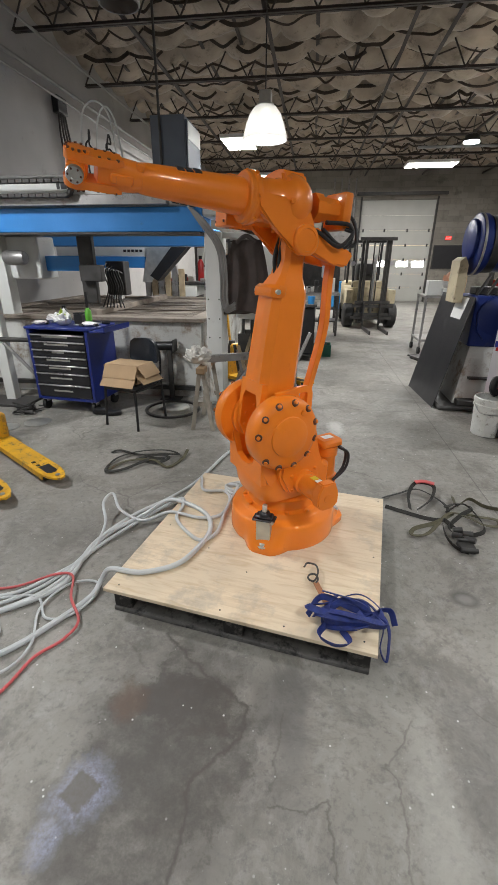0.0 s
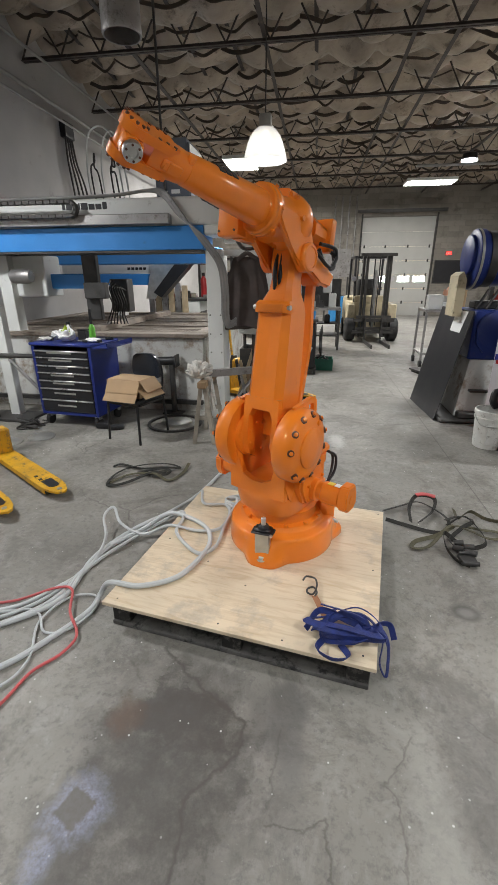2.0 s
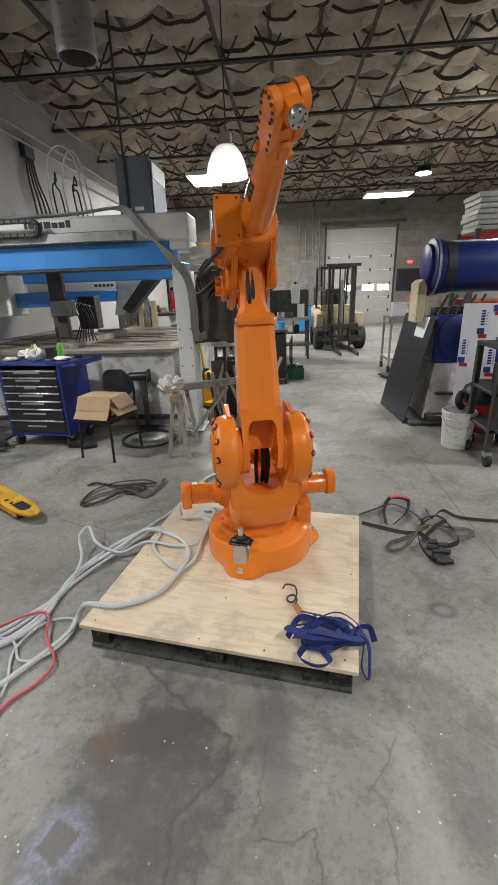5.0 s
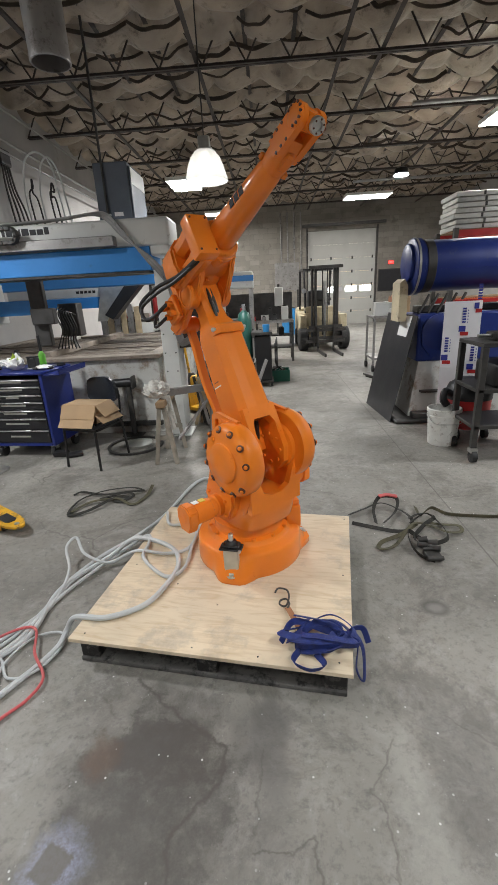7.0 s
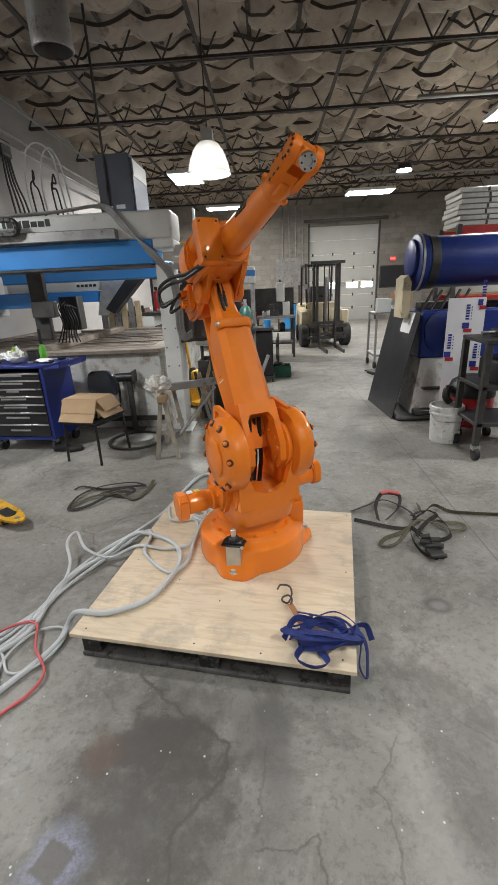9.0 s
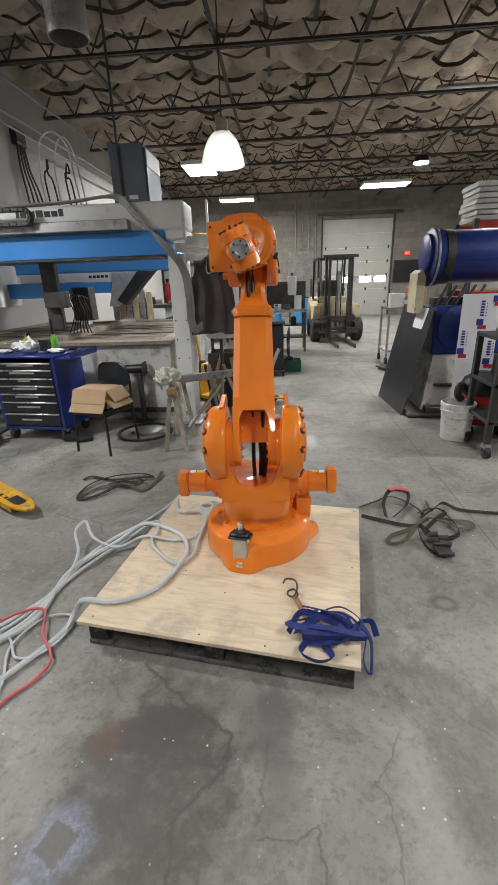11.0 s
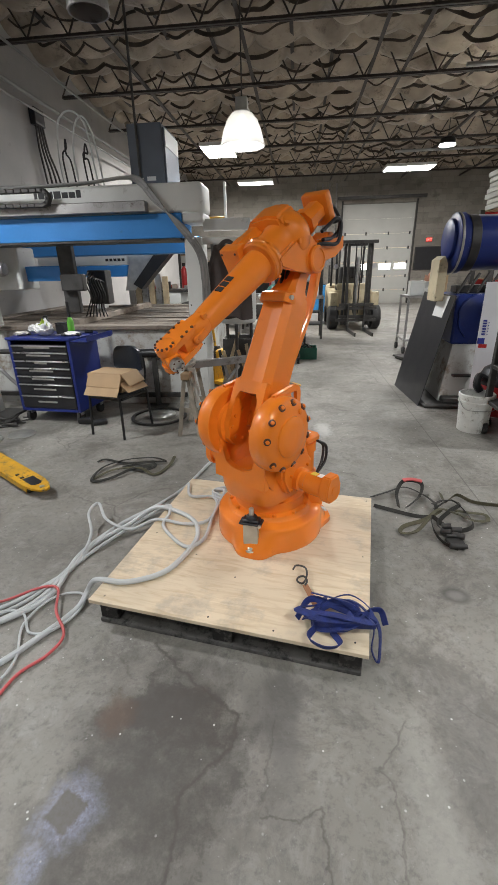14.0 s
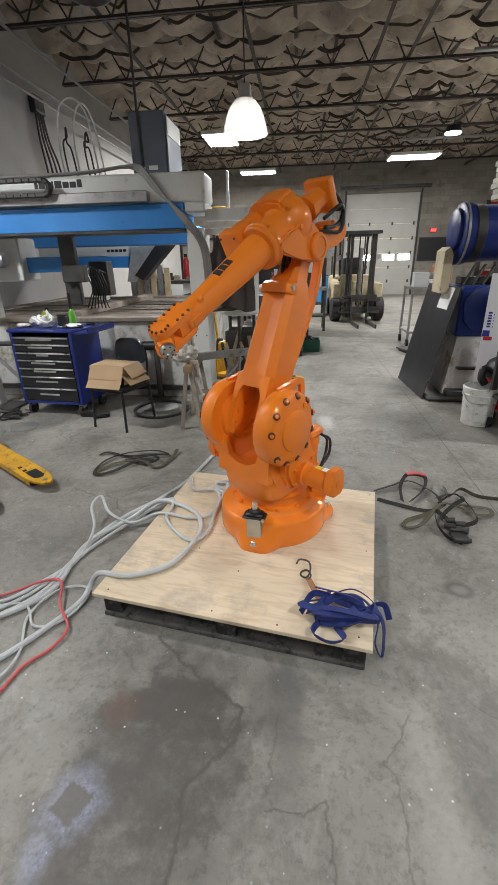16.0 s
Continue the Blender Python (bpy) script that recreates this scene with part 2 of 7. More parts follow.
    bp.inputs["Strength"].default_value, bp.inputs["Distance"].default_value = 0.25, 0.006
    h = math_node("SUBTRACT", math_node("MULTIPLY", noise_tex(25.0, 6), 0.35), lines)
    l.new(h, bp.inputs["Height"]); l.new(bp.outputs["Normal"], b.inputs["Normal"])
    return m


def plywood():
    m = mat("plywood", (0.70, 0.585, 0.42), 0.55, vary=0.1, scale=3)
    n, l = m.node_tree.nodes, m.node_tree.links
    b = n["Principled BSDF"]
    src = b.inputs["Base Color"].links[0].from_socket
    tc = n["Texture Coordinate"]
    mp = n.new("ShaderNodeMapping")
    mp.inputs["Scale"].default_value = (1.2, 9, 1)
    l.new(tc.outputs["Object"], mp.inputs["Vector"])
    g = n.new("ShaderNodeTexNoise")
    g.inputs["Scale"].default_value, g.inputs["Detail"].default_value, g.inputs["Distortion"].default_value = 4, 7, 1.2
    l.new(mp.outputs[0], g.inputs["Vector"])
    r = n.new("ShaderNodeMapRange")
    r.inputs["From Min"].default_value, r.inputs["From Max"].default_value = 0.45, 0.72
    r.inputs["To Max"].default_value = 0.6
    l.new(g.outputs["Fac"], r.inputs["Value"])
    x = n.new("ShaderNodeMix")
    x.data_type = "RGBA"
    x.inputs["B"].default_value = (0.5, 0.36, 0.2, 1)
    l.new(r.outputs["Result"], x.inputs["Factor"]); l.new(src, x.inputs["A"])
    s = n.new("ShaderNodeTexNoise")
    s.inputs["Scale"].default_value, s.inputs["Detail"].default_value, s.inputs["Roughness"].default_value = 5, 6, 0.7
    l.new(tc.outputs["Object"], s.inputs["Vector"])
    r2 = n.new("ShaderNodeMapRange")
    r2.inputs["From Min"].default_value, r2.inputs["From Max"].default_value = 0.52, 0.66
    r2.inputs["To Max"].default_value = 0.5
    l.new(s.outputs["Fac"], r2.inputs["Value"])
    y = n.new("ShaderNodeMix")
    y.data_type = "RGBA"
    y.inputs["B"].default_value = (0.36, 0.32, 0.26, 1)
    l.new(r2.outputs["Result"], y.inputs["Factor"]); l.new(x.outputs["Result"], y.inputs["A"])
    l.new(y.outputs["Result"], b.inputs["Base Color"])
    return m


M = dict(
    floor=concrete_floor(), ply=plywood(),
    orange=mat("orange_paint", (0.83, 0.215, 0.014), 0.44, vary=0.07, scale=5, bump=0.05, fine=30, coat=0.8, dirt=(0.62, 0.13, 0.012), dirt_at=0.7),
    # dark red-brown: shade of pockets and holes put in colour, also screws and pins
    cavity=mat("recess_shade_and_screw", (0.09, 0.028, 0.012), 0.45, vary=0.3),
    steel=mat("bare_steel", (0.45, 0.45, 0.44), 0.35, 1.0, 0.2, 20),
    zinc=mat("zinc_plate", (0.55, 0.55, 0.52), 0.4, 0.9, 0.15, 12),
    black=mat("black_plastic", (0.012, 0.012, 0.013), 0.45, vary=0.3),
    rubber=mat("black_rubber", (0.02, 0.02, 0.02), 0.7, vary=0.3, dirt=(0.1, 0.09, 0.08), dirt_at=0.62),
    darksteel=mat("dark_steel", (0.06, 0.058, 0.055), 0.5, 0.4, 0.3, 8, dirt=(0.14, 0.09, 0.06), dirt_at=0.66),
    blockwall=mat("painted_block", (0.42, 0.41, 0.40), 0.75, vary=0.12, scale=1.2, bump=0.3, fine=90, dirt=(0.27, 0.25, 0.23), dirt_at=0.66),
    farwall=mat("bare_block", (0.26, 0.24, 0.21), 0.85, vary=0.12, scale=1.0, bump=0.4, dirt=(0.16, 0.145, 0.125), dirt_at=0.6, island=0.12),
    mortar=mat("mortar", (0.2, 0.185, 0.165), 0.9, vary=0.15),
    batt=mat("insulation_facing", (0.36, 0.30, 0.235), 0.5, vary=0.35, scale=1.8, bump=0.9, fine=12, dirt=(0.15, 0.12, 0.09), dirt_at=0.6),
    seam=mat("torn_seam", (0.07, 0.055, 0.042), 0.8, vary=0.4, scale=5),
    roof=mat("roof_deck", (0.08, 0.07, 0.06), 0.8, vary=0.3),
    joist=mat("joist_steel", (0.055, 0.045, 0.04), 0.55, 0.3, 0.3, 3, dirt=(0.12, 0.1, 0.08), dirt_at=0.6),
    pipe=mat("grey_pipe", (0.30, 0.30, 0.29), 0.45, 0.5, 0.2, 3),
    duct=mat("duct_steel", (0.33, 0.32, 0.31), 0.45, 0.7, 0.2, 5, dirt=(0.15, 0.13, 0.12), dirt_at=0.6),
    white=mat("white_paint", (0.68, 0.69, 0.66), 0.45, vary=0.08, scale=3, dirt=(0.36, 0.35, 0.32), dirt_at=0.68),
    blue=mat("sky_blue_paint", (0.035, 0.23, 0.60), 0.4, vary=0.1, scale=2, dirt=(0.03, 0.13, 0.3), dirt_at=0.7),
    navy=mat("navy_paint", (0.012, 0.025, 0.17), 0.35, vary=0.15, scale=3, dirt=(0.05, 0.06, 0.12), dirt_at=0.68),
    drumblue=mat("drum_blue_paint", (0.012, 0.028, 0.16), 0.35, vary=0.15, scale=3, dirt=(0.08, 0.09, 0.14), dirt_at=0.66),
    tank=mat("stained_tank_steel", (0.55, 0.55, 0.52), 0.6, vary=0.15, scale=2, bump=0.3, dirt=(0.26, 0.2, 0.15), dirt_at=0.55),
    slat=mat("jet_bed_slats", (0.22, 0.185, 0.15), 0.8, vary=0.3, scale=4, bump=0.5, dirt=(0.15, 0.11, 0.08)),
    greybox=mat("grey_blue_cabinet", (0.09, 0.105, 0.13), 0.45, vary=0.1),
    drawer=mat("black_drawer", (0.014, 0.014, 0.017), 0.35, vary=0.2),
    chrome=mat("satin_aluminium", (0.6, 0.6, 0.6), 0.3, 0.9, 0.1),
    card=mat("cardboard", (0.44, 0.30, 0.17), 0.8, vary=0.1, scale=4, bump=0.15),
    cardin=mat("cardboard_inside", (0.36, 0.24, 0.14), 0.85, vary=0.1),
    vinyl=mat("black_vinyl", (0.015, 0.018, 0.024), 0.3, vary=0.2, bump=0.2, fine=200),
    cloth=mat("white_rag", (0.62, 0.6, 0.55), 0.95, vary=0.2, scale=14, bump=0.6, fine=120),
    coat=mat("dark_cloth", (0.085, 0.068, 0.062), 0.95, vary=0.25, scale=6, bump=0.4, fine=160),
    wood=mat("worn_wood", (0.30, 0.20, 0.11), 0.75, vary=0.25, scale=10, bump=0.2),
    palewood=mat("pale_wood", (0.42, 0.33, 0.21), 0.75, vary=0.25, scale=10, bump=0.2),
    greywood=mat("grey_weathered_wood", (0.30, 0.27, 0.22), 0.8, vary=0.25, scale=10, bump=0.2),
    blackwood=mat("black_timber", (0.018, 0.017, 0.016), 0.7, vary=0.4, scale=12, bump=0.4, dirt=(0.11, 0.10, 0.09), dirt_at=0.56),
    yellow=mat("yellow_paint", (0.62, 0.33, 0.012), 0.45, vary=0.15, scale=8, bump=0.2, dirt=(0.13, 0.1, 0.06), dirt_at=0.6),
    cream=mat("cream_paint", (0.52, 0.45, 0.30), 0.5, vary=0.15, scale=5, dirt=(0.2, 0.17, 0.12), dirt_at=0.62),
    cable=mat("grey_cable", (0.52, 0.54, 0.54), 0.45, vary=0.08, scale=9, bump=0.05),
    redcable=mat("red_cable", (0.55, 0.10, 0.10), 0.5, vary=0.12),
    strap=mat("dark_webbing", (0.022, 0.021, 0.017), 0.8, vary=0.4, scale=30, bump=0.4, fine=300, dirt=(0.1, 0.09, 0.06), dirt_at=0.66),
    olive=mat("olive_webbing", (0.085, 0.078, 0.045), 0.85, vary=0.3, scale=30, bump=0.4, fine=300),
    bluestrap=mat("blue_webbing", (0.014, 0.03, 0.17), 0.6, vary=0.3, scale=40, bump=0.5, fine=300),
    tanstrap=mat("tan_webbing", (0.33, 0.15, 0.07), 0.8, vary=0.2, bump=0.4, fine=300),
    doorpanel=mat("door_panel", (0.47, 0.47, 0.44), 0.5, vary=0.06, scale=2, dirt=(0.3, 0.29, 0.26), dirt_at=0.7),
    bucket=mat("bucket_plastic", (0.66, 0.66, 0.62), 0.4, vary=0.1, scale=10, dirt=(0.3, 0.28, 0.24), dirt_at=0.6),
    red=mat("red_plastic", (0.42, 0.02, 0.02), 0.4, vary=0.15),
    darkblue=mat("print_blue", (0.02, 0.03, 0.25), 0.5, vary=0.05),
    panel=mat("white_panel", (0.74, 0.74, 0.76), 0.35, vary=0.04),
    paper=mat("paper", (0.74, 0.74, 0.72), 0.8, vary=0.05),
    ink=mat("ink", (0.02, 0.02, 0.022), 0.6, vary=0.1),
    greenbin=mat("green_plastic", (0.015, 0.13, 0.085), 0.45, vary=0.2),
    greengas=mat("green_cylinder", (0.02, 0.09, 0.07), 0.4, vary=0.2),
    lens=mat("prismatic_acrylic", (0.78, 0.78, 0.74), 0.3, vary=0.1, scale=30),
    labelw=mat("label_white", (0.72, 0.72, 0.7), 0.5, vary=0.06),
    labely=mat("label_yellow", (0.7, 0.5, 0.02), 0.5, vary=0.05),
    troffer=glow("troffer_light", (1.0, 0.98, 0.95), 9.0),
    bulb=glow("bulb_light", (1.0, 0.96, 0.88), 14.0),
    led=glow("led_light", (0.85, 0.93, 1.0), 50.0),
    daylight=glow("door_daylight", (0.95, 0.98, 1.0), 8.0),
    exitred=glow("exit_red", (0.9, 0.05, 0.04), 1.6),
    bluecap=mat("blue_cap", (0.03, 0.22, 0.5), 0.4, vary=0.1),
)


def acrylic():
    m = bpy.data.materials.new("lamp_acrylic")
    m.use_nodes = True
    n, l = m.node_tree.nodes, m.node_tree.links
    b = n["Principled BSDF"]
    b.inputs["Base Color"].default_value = (0.33, 0.32, 0.3, 1)
    b.inputs["Roughness"].default_value = 0.25
    tr = n.new("ShaderNodeBsdfTranslucent")
    tr.inputs["Color"].default_value = (0.3, 0.29, 0.27, 1)
    mx = n.new("ShaderNodeMixShader")
    mx.inputs[0].default_value = 0.55
    l.new(b.outputs[0], mx.inputs[1]); l.new(tr.outputs[0], mx.inputs[2])
    clear = n.new("ShaderNodeBsdfTransparent")
    see = n.new("ShaderNodeMixShader")
    see.inputs[0].default_value = 0.22
    l.new(mx.outputs[0], see.inputs[1]); l.new(clear.outputs[0], see.inputs[2])
    l.new(see.outputs[0], n["Material Output"].inputs["Surface"])
    return m


M["acrylic"] = acrylic()
gloss = M["orange"].node_tree.nodes["Principled BSDF"].inputs
gloss["Specular IOR Level"].default_value = 0.25
gloss["Coat Roughness"].default_value = 0.045
M["board"] = mat("worn_black_board", (0.10, 0.096, 0.09), 0.8, vary=0.4, scale=9, bump=0.5, dirt=(0.02, 0.02, 0.019), dirt_at=0.55)


# ---- mesh tools ----
def mesh_ob(name, bm, material, smooth=False):
    me = bpy.data.meshes.new(name)
    bmesh.ops.recalc_face_normals(bm, faces=bm.faces)
    bm.to_mesh(me)
    bm.free()
    me.materials.append(material)
    if smooth:
        me.shade_smooth()
        me.set_sharp_from_angle(angle=radians(38))
    return new(name, me)


def part(name, bm, material, parent, label="", smooth=True):
    ob = mesh_ob(name, bm, material, smooth)
    ob.parent = parent
    if label:
        ob["label"] = label
    return ob


def thing(name, at, label, category, group="", rz=0):
    e = new(name)
    e.empty_display_size = 0.1
    e.matrix_world = pose(*at, 0, 0, rz)
    return tagged(e, label, category, group)


def B():
    return bmesh.new()


def box(bm, x0, x1, y0, y1, z0, z1, bevel=0.0, m=None, seg=1):
    g = bmesh.ops.create_cube(bm, size=1)
    vs = g["verts"]
    t = Matrix.Translation(((x0 + x1) / 2, (y0 + y1) / 2, (z0 + z1) / 2)) @ Matrix.Diagonal((x1 - x0, y1 - y0, z1 - z0, 1))
    bmesh.ops.transform(bm, matrix=t, verts=vs)
    if bevel:
        es = list({e for v in vs for e in v.link_edges})
        r = bmesh.ops.bevel(bm, geom=es, offset=bevel, segments=seg, affect="EDGES", profile=0.5)
        vs = list({v for f in r["faces"] for v in f.verts} | {v for v in vs if v.is_valid})
        vs = list({v for w in vs for f in w.link_faces for v in f.verts})
    if m is not None:
        bmesh.ops.transform(bm, matrix=m, verts=vs)
    return bm


def lathe(bm, prof, seg=32, m=None, cap=True):
    """Turn a profile of (radius, height) round z."""
    rings = []
    for r, z in prof:
        rings.append([bm.verts.new((r * math.cos(2 * math.pi * i / seg), r * math.sin(2 * math.pi * i / seg), z)) for i in range(seg)])
    for a, c in zip(rings, rings[1:]):
        for i in range(seg):
            j = (i + 1) % seg
            bm.faces.new((a[i], a[j], c[j], c[i]))
    if cap:
        bm.faces.new(rings[0][::-1])
        bm.faces.new(rings[-1])
    if m is not None:
        bmesh.ops.transform(bm, matrix=m, verts=[v for r in rings for v in r])
    return bm


def rod(bm, a, c, r, seg=10, r2=None):
    a, c = Vector(a), Vector(c)
    d = c - a
    q = d.to_track_quat("Z", "Y").to_matrix().to_4x4()
    return lathe(bm, [(r, 0), (r if r2 is None else r2, d.length)], seg, Matrix.Translation(a) @ q)


def loft(bm, sections, closed=True):
    """Join equal rings of points into a skin with end caps."""
    rings = [[bm.verts.new(p) for p in s] for s in sections]
    k = len(rings[0])
    for a, c in zip(rings, rings[1:]):
        for i in range(k):
            j = (i + 1) % k
            bm.faces.new((a[i], a[j], c[j], c[i]))
    bm.faces.new(rings[0][::-1])
    bm.faces.new(rings[-1])
    return bm


def slab(bm, pts, axis, lo, hi, m=None):
    """Prism over a polygon; axis names the direction of its thickness."""
    def p(u, v, w):
        return {"x": (w, u, v), "y": (u, w, v), "z": (u, v, w)}[axis]
    a = [bm.verts.new(p(u, v, lo)) for u, v in pts]
    c = [bm.verts.new(p(u, v, hi)) for u, v in pts]
    k = len(pts)
    bm.faces.new(a[::-1])
    bm.faces.new(c)
    for i in range(k):
        j = (i + 1) % k
        bm.faces.new((a[i], a[j], c[j], c[i]))
    if m is not None:
        bmesh.ops.transform(bm, matrix=m, verts=a + c)
    return bm


def smooth_path(pts, steps=8):
    """Catmull-Rom through the points."""
    P = [Vector(p) for p in pts]
    P = [2 * P[0] - P[1]] + P + [2 * P[-1] - P[-2]]
    out = []
    for i in range(1, len(P) - 2):
        a, b_, c, d = P[i - 1:i + 3]
        for s in range(steps):
            t = s / steps
            out.append(0.5 * ((2 * b_) + (c - a) * t + (2 * a - 5 * b_ + 4 * c - d) * t * t + (3 * b_ - a - 3 * c + d) * t ** 3))
    out.append(P[-2])
    return out


def sweep(bm, pts, r, seg=8, steps=8, flat=None, up=(0, 0, 1)):
    """A hose along points, or with flat=(width, thickness) a band."""
    path = smooth_path(pts, steps)
    rings = []
    side = None
    for i, p in enumerate(path):
        d = (path[min(i + 1, len(path) - 1)] - path[max(i - 1, 0)]).normalized()
        if side is None:
            side = d.cross(Vector(up))
            if side.length < 1e-3:
                side = d.cross(Vector((1, 0, 0)))
            side.normalize()
        side = (side - d * side.dot(d)).normalized()
        nrm = side.cross(d)
        if flat:
            w, h = flat
            ring = [p + side * sx * w / 2 + nrm * sy * h / 2 for sx, sy in ((-1, -1), (1, -1), (1, 1), (-1, 1))]
        else:
            ring = [p + side * r * math.cos(2 * math.pi * k / seg) + nrm * r * math.sin(2 * math.pi * k / seg) for k in range(seg)]
        rings.append(ring)
    return loft(bm, rings)


TO_Y = pose(0, 0, 0, -90)   # turns z into y
TO_X = pose(0, 0, 0, 0, 90)  # turns z into x


# ---- setting ----
XL, XR, YB, YF, ZJ, ZR = -4.6, 8.0, -6.0, 20.0, 4.6, 5.2


def setting():
    bm = B()
    box(bm, XL - 0.3, XR + 0.3, YB - 0.3, YF + 0.3, -0.2, 0)
    tagged(mesh_ob("floor", bm, M["floor"]), "worn grey concrete floor with stains and cracks", "floor", kind="structure")
    tagged(mesh_ob("wall_west", box(B(), XL - 0.25, XL, YB, YF, 0, ZR + 0.3), M["blockwall"]), "grey painted block wall", "wall", kind="structure")
    tagged(mesh_ob("wall_east", box(B(), XR, XR + 0.25, YB, YF, 0, ZR + 0.3), M["blockwall"]), "grey painted block wall", "wall", kind="structure")
    tagged(mesh_ob("wall_south", box(B(), XL - 0.25, XR + 0.25, YB - 0.25, YB, 0, ZR + 0.3), M["blockwall"]), "grey painted block wall", "wall", kind="structure")
    bm = B()
    box(bm, XL - 0.25, 1.74, YF, YF + 0.25, 0, ZR + 0.3)
    box(bm, 4.62, XR + 0.25, YF, YF + 0.25, 0, ZR + 0.3)
    box(bm, 1.74, 4.62, YF, YF + 0.25, 3.83, ZR + 0.3)
    wn_ = tagged(mesh_ob("wall_north", bm, M["mortar"]), "bare concrete block end wall round the loading door", "wall", kind="structure")
    # courses of block on the end wall
    rnd = random.Random(4)
    bm = B()
    for row in range(25):
        z0 = row * 0.203
        off = 0.2 * (row % 2)
        x = XL + off - 0.4
        while x < XR:
            a, c = max(x, XL), min(x + 0.395, XR)
            if z0 < 3.83:
                if a < 1.74 < c:
                    c = 1.735
                if a < 4.62 < c:
                    a = 4.625
                if 1.74 <= a and c <= 4.62:
                    x += 0.405
                    continue
            if c - a > 0.03:
                box(bm, a, c, YF - 0.012 - rnd.uniform(0, 0.004), YF - 0.001, z0 + 0.008, z0 + 0.2)
            x += 0.405
    ob = part("block", bm, M["farwall"], wn_, "concrete block courses", False)
    ob["kind"] = "stuff"
    # roof deck
    tagged(mesh_ob("ceiling", box(B(), XL - 0.25, XR + 0.25, YB - 0.25, YF + 0.25, ZR + 0.3, ZR + 0.45), M["roof"]), "dark roof deck above the insulation", "ceiling", kind="structure")
    # sagging insulation between the supports
    nx, ny = 170, 520
    verts, faces = [], []
    for j in range(ny + 1):
        y = YB + (YF - YB) * j / ny
        for i in range(nx + 1):
            x = XL + (XR - XL) * i / nx
            fy = abs(math.sin(math.pi * (y + 0.05 * math.sin(x * 3)) / 0.72))
            k = math.floor(y / 0.72)
            xs = x + 0.35 * math.sin(k * 2.1)
            fx = abs(math.sin(math.pi * xs / 0.8))
            nz = noise.noise(Vector((x * 0.9, y * 0.9, 3.1)))
            z = 5.16 - (0.04 + 0.2 * fy ** 0.55) * (0.3 + 0.8 * fx ** 0.6) * (1 + 0.8 * nz)
            z += 0.015 * noise.noise(Vector((x * 5, y * 5, 1)))
            verts.append((x, y, z))
    w = nx + 1
    for j in range(ny):
        for i in range(nx):
            a = j * w + i
            faces.append((a, a + 1, a + w + 1, a + w))
    me = bpy.data.meshes.new("ceiling_insulation")
    me.from_pydata(verts, [], faces)
    me.materials.append(M["batt"])
    me.shade_smooth()
    tagged(new("ceiling_insulation", me), "brown faced insulation blankets sagging under the roof", "ceiling", kind="structure")
    # torn dark seams hanging from the blankets
    bm = B()
    for k in range(int(YB / 0.72) + 1, int(YF / 0.72)):
        y = k * 0.72
        x = XL + 0.2
        while x < XR - 0.3:
            ln = rnd.uniform(0.4, 0.9)
            if rnd.random() < 0.85:
                z = 5.0 + rnd.uniform(-0.06, 0.08)
                pts = []
                for s in range(5):
                    u = s / 4
                    pts.append((x + ln * u, y + rnd.uniform(-0.03, 0.03), z - 0.13 * math.sin(math.pi * u) * rnd.uniform(0.5, 1.1)))
                sweep(bm, pts, 0, steps=3, flat=(0.012, rnd.uniform(0.02, 0.065)))
            x += ln
    ob = tagged(mesh_ob("ceiling_straps", bm, M["seam"]), "dark torn seams and straps holding the ceiling insulation", "ceiling", kind="structure")
    # open web joists
    bm = B()
    for sx in (-1, 1):
        for z0 in (ZJ, ZR - 0.05):
            box(bm, XL, XR, sx * 0.008, sx * 0.05, z0, z0 + 0.008)
            box(bm, XL, XR, sx * 0.008, sx * 0.014, z0, z0 + 0.05)
    x, n = XL, 0
    while x < XR - 0.3:
        z0, z1 = (ZJ + 0.03, ZR - 0.03) if n % 2 == 0 else (ZR - 0.03, ZJ + 0.03)
        rod(bm, (x, 0, z0), (x + 0.315, 0, z1), 0.0135, 6)
        x += 0.315
        n += 1
    first = None
    for k in range(-5, 6):
        y = 7.57 + 2.16 * k
        if first is None:
            first = tagged(mesh_ob("roof_joist", bm, M["joist"]), "dark open web steel roof joist", "joist", "roof joists", "structure")
            first.matrix_world = pose(0, y, 0)
        else:
            copy_thing(first, pose(0, y, 0))
    # bridging along the hall
    for x, z in ((1.74, 4.66), (1.17, 4.7), (-0.9, 4.66), (-2.9, 4.66), (3.9, 4.66), (6.1, 4.66), (-3.9, 4.98), (-2.2, 4.98), (-1.5, 4.98), (-0.2, 4.98), (0.5, 4.98), (2.7, 4.98), (3.3, 4.98), (4.9, 4.98)):
        bm = B()
        box(bm, -0.03, 0.03, YB, YF, 0, 0.006)
        box(bm, -0.003, 0.003, YB, YF, 0, 0.06)
        ob = tagged(mesh_ob("roof_bridging", bm, M["joist"]), "dark steel angle bridging between joists", "beam", kind="structure")
        ob.location = (x, 0, z)
    for x, z, r in ((-4.2, 4.55, 0.022), (-4.35, 4.15, 0.03), (-4.3, 3.95, 0.02)):
        bm = B()
        rod(bm, (x, YB, z), (x, YF, z), r, 10)
        tagged(mesh_ob("conduit_pipe", bm, M["pipe"], True), "long grey conduit along the wall under the roof", "pipe", kind="structure")
    bm = B()
    for y in (9.0, 14.5):
        rod(bm, (2.6, y, 4.45), (7.9, y, 4.45), 0.035, 10)
    tagged(mesh_ob("sprinkler_pipe", bm, M["pipe"], True), "white sprinkler pipes across the hall", "pipe", kind="structure")


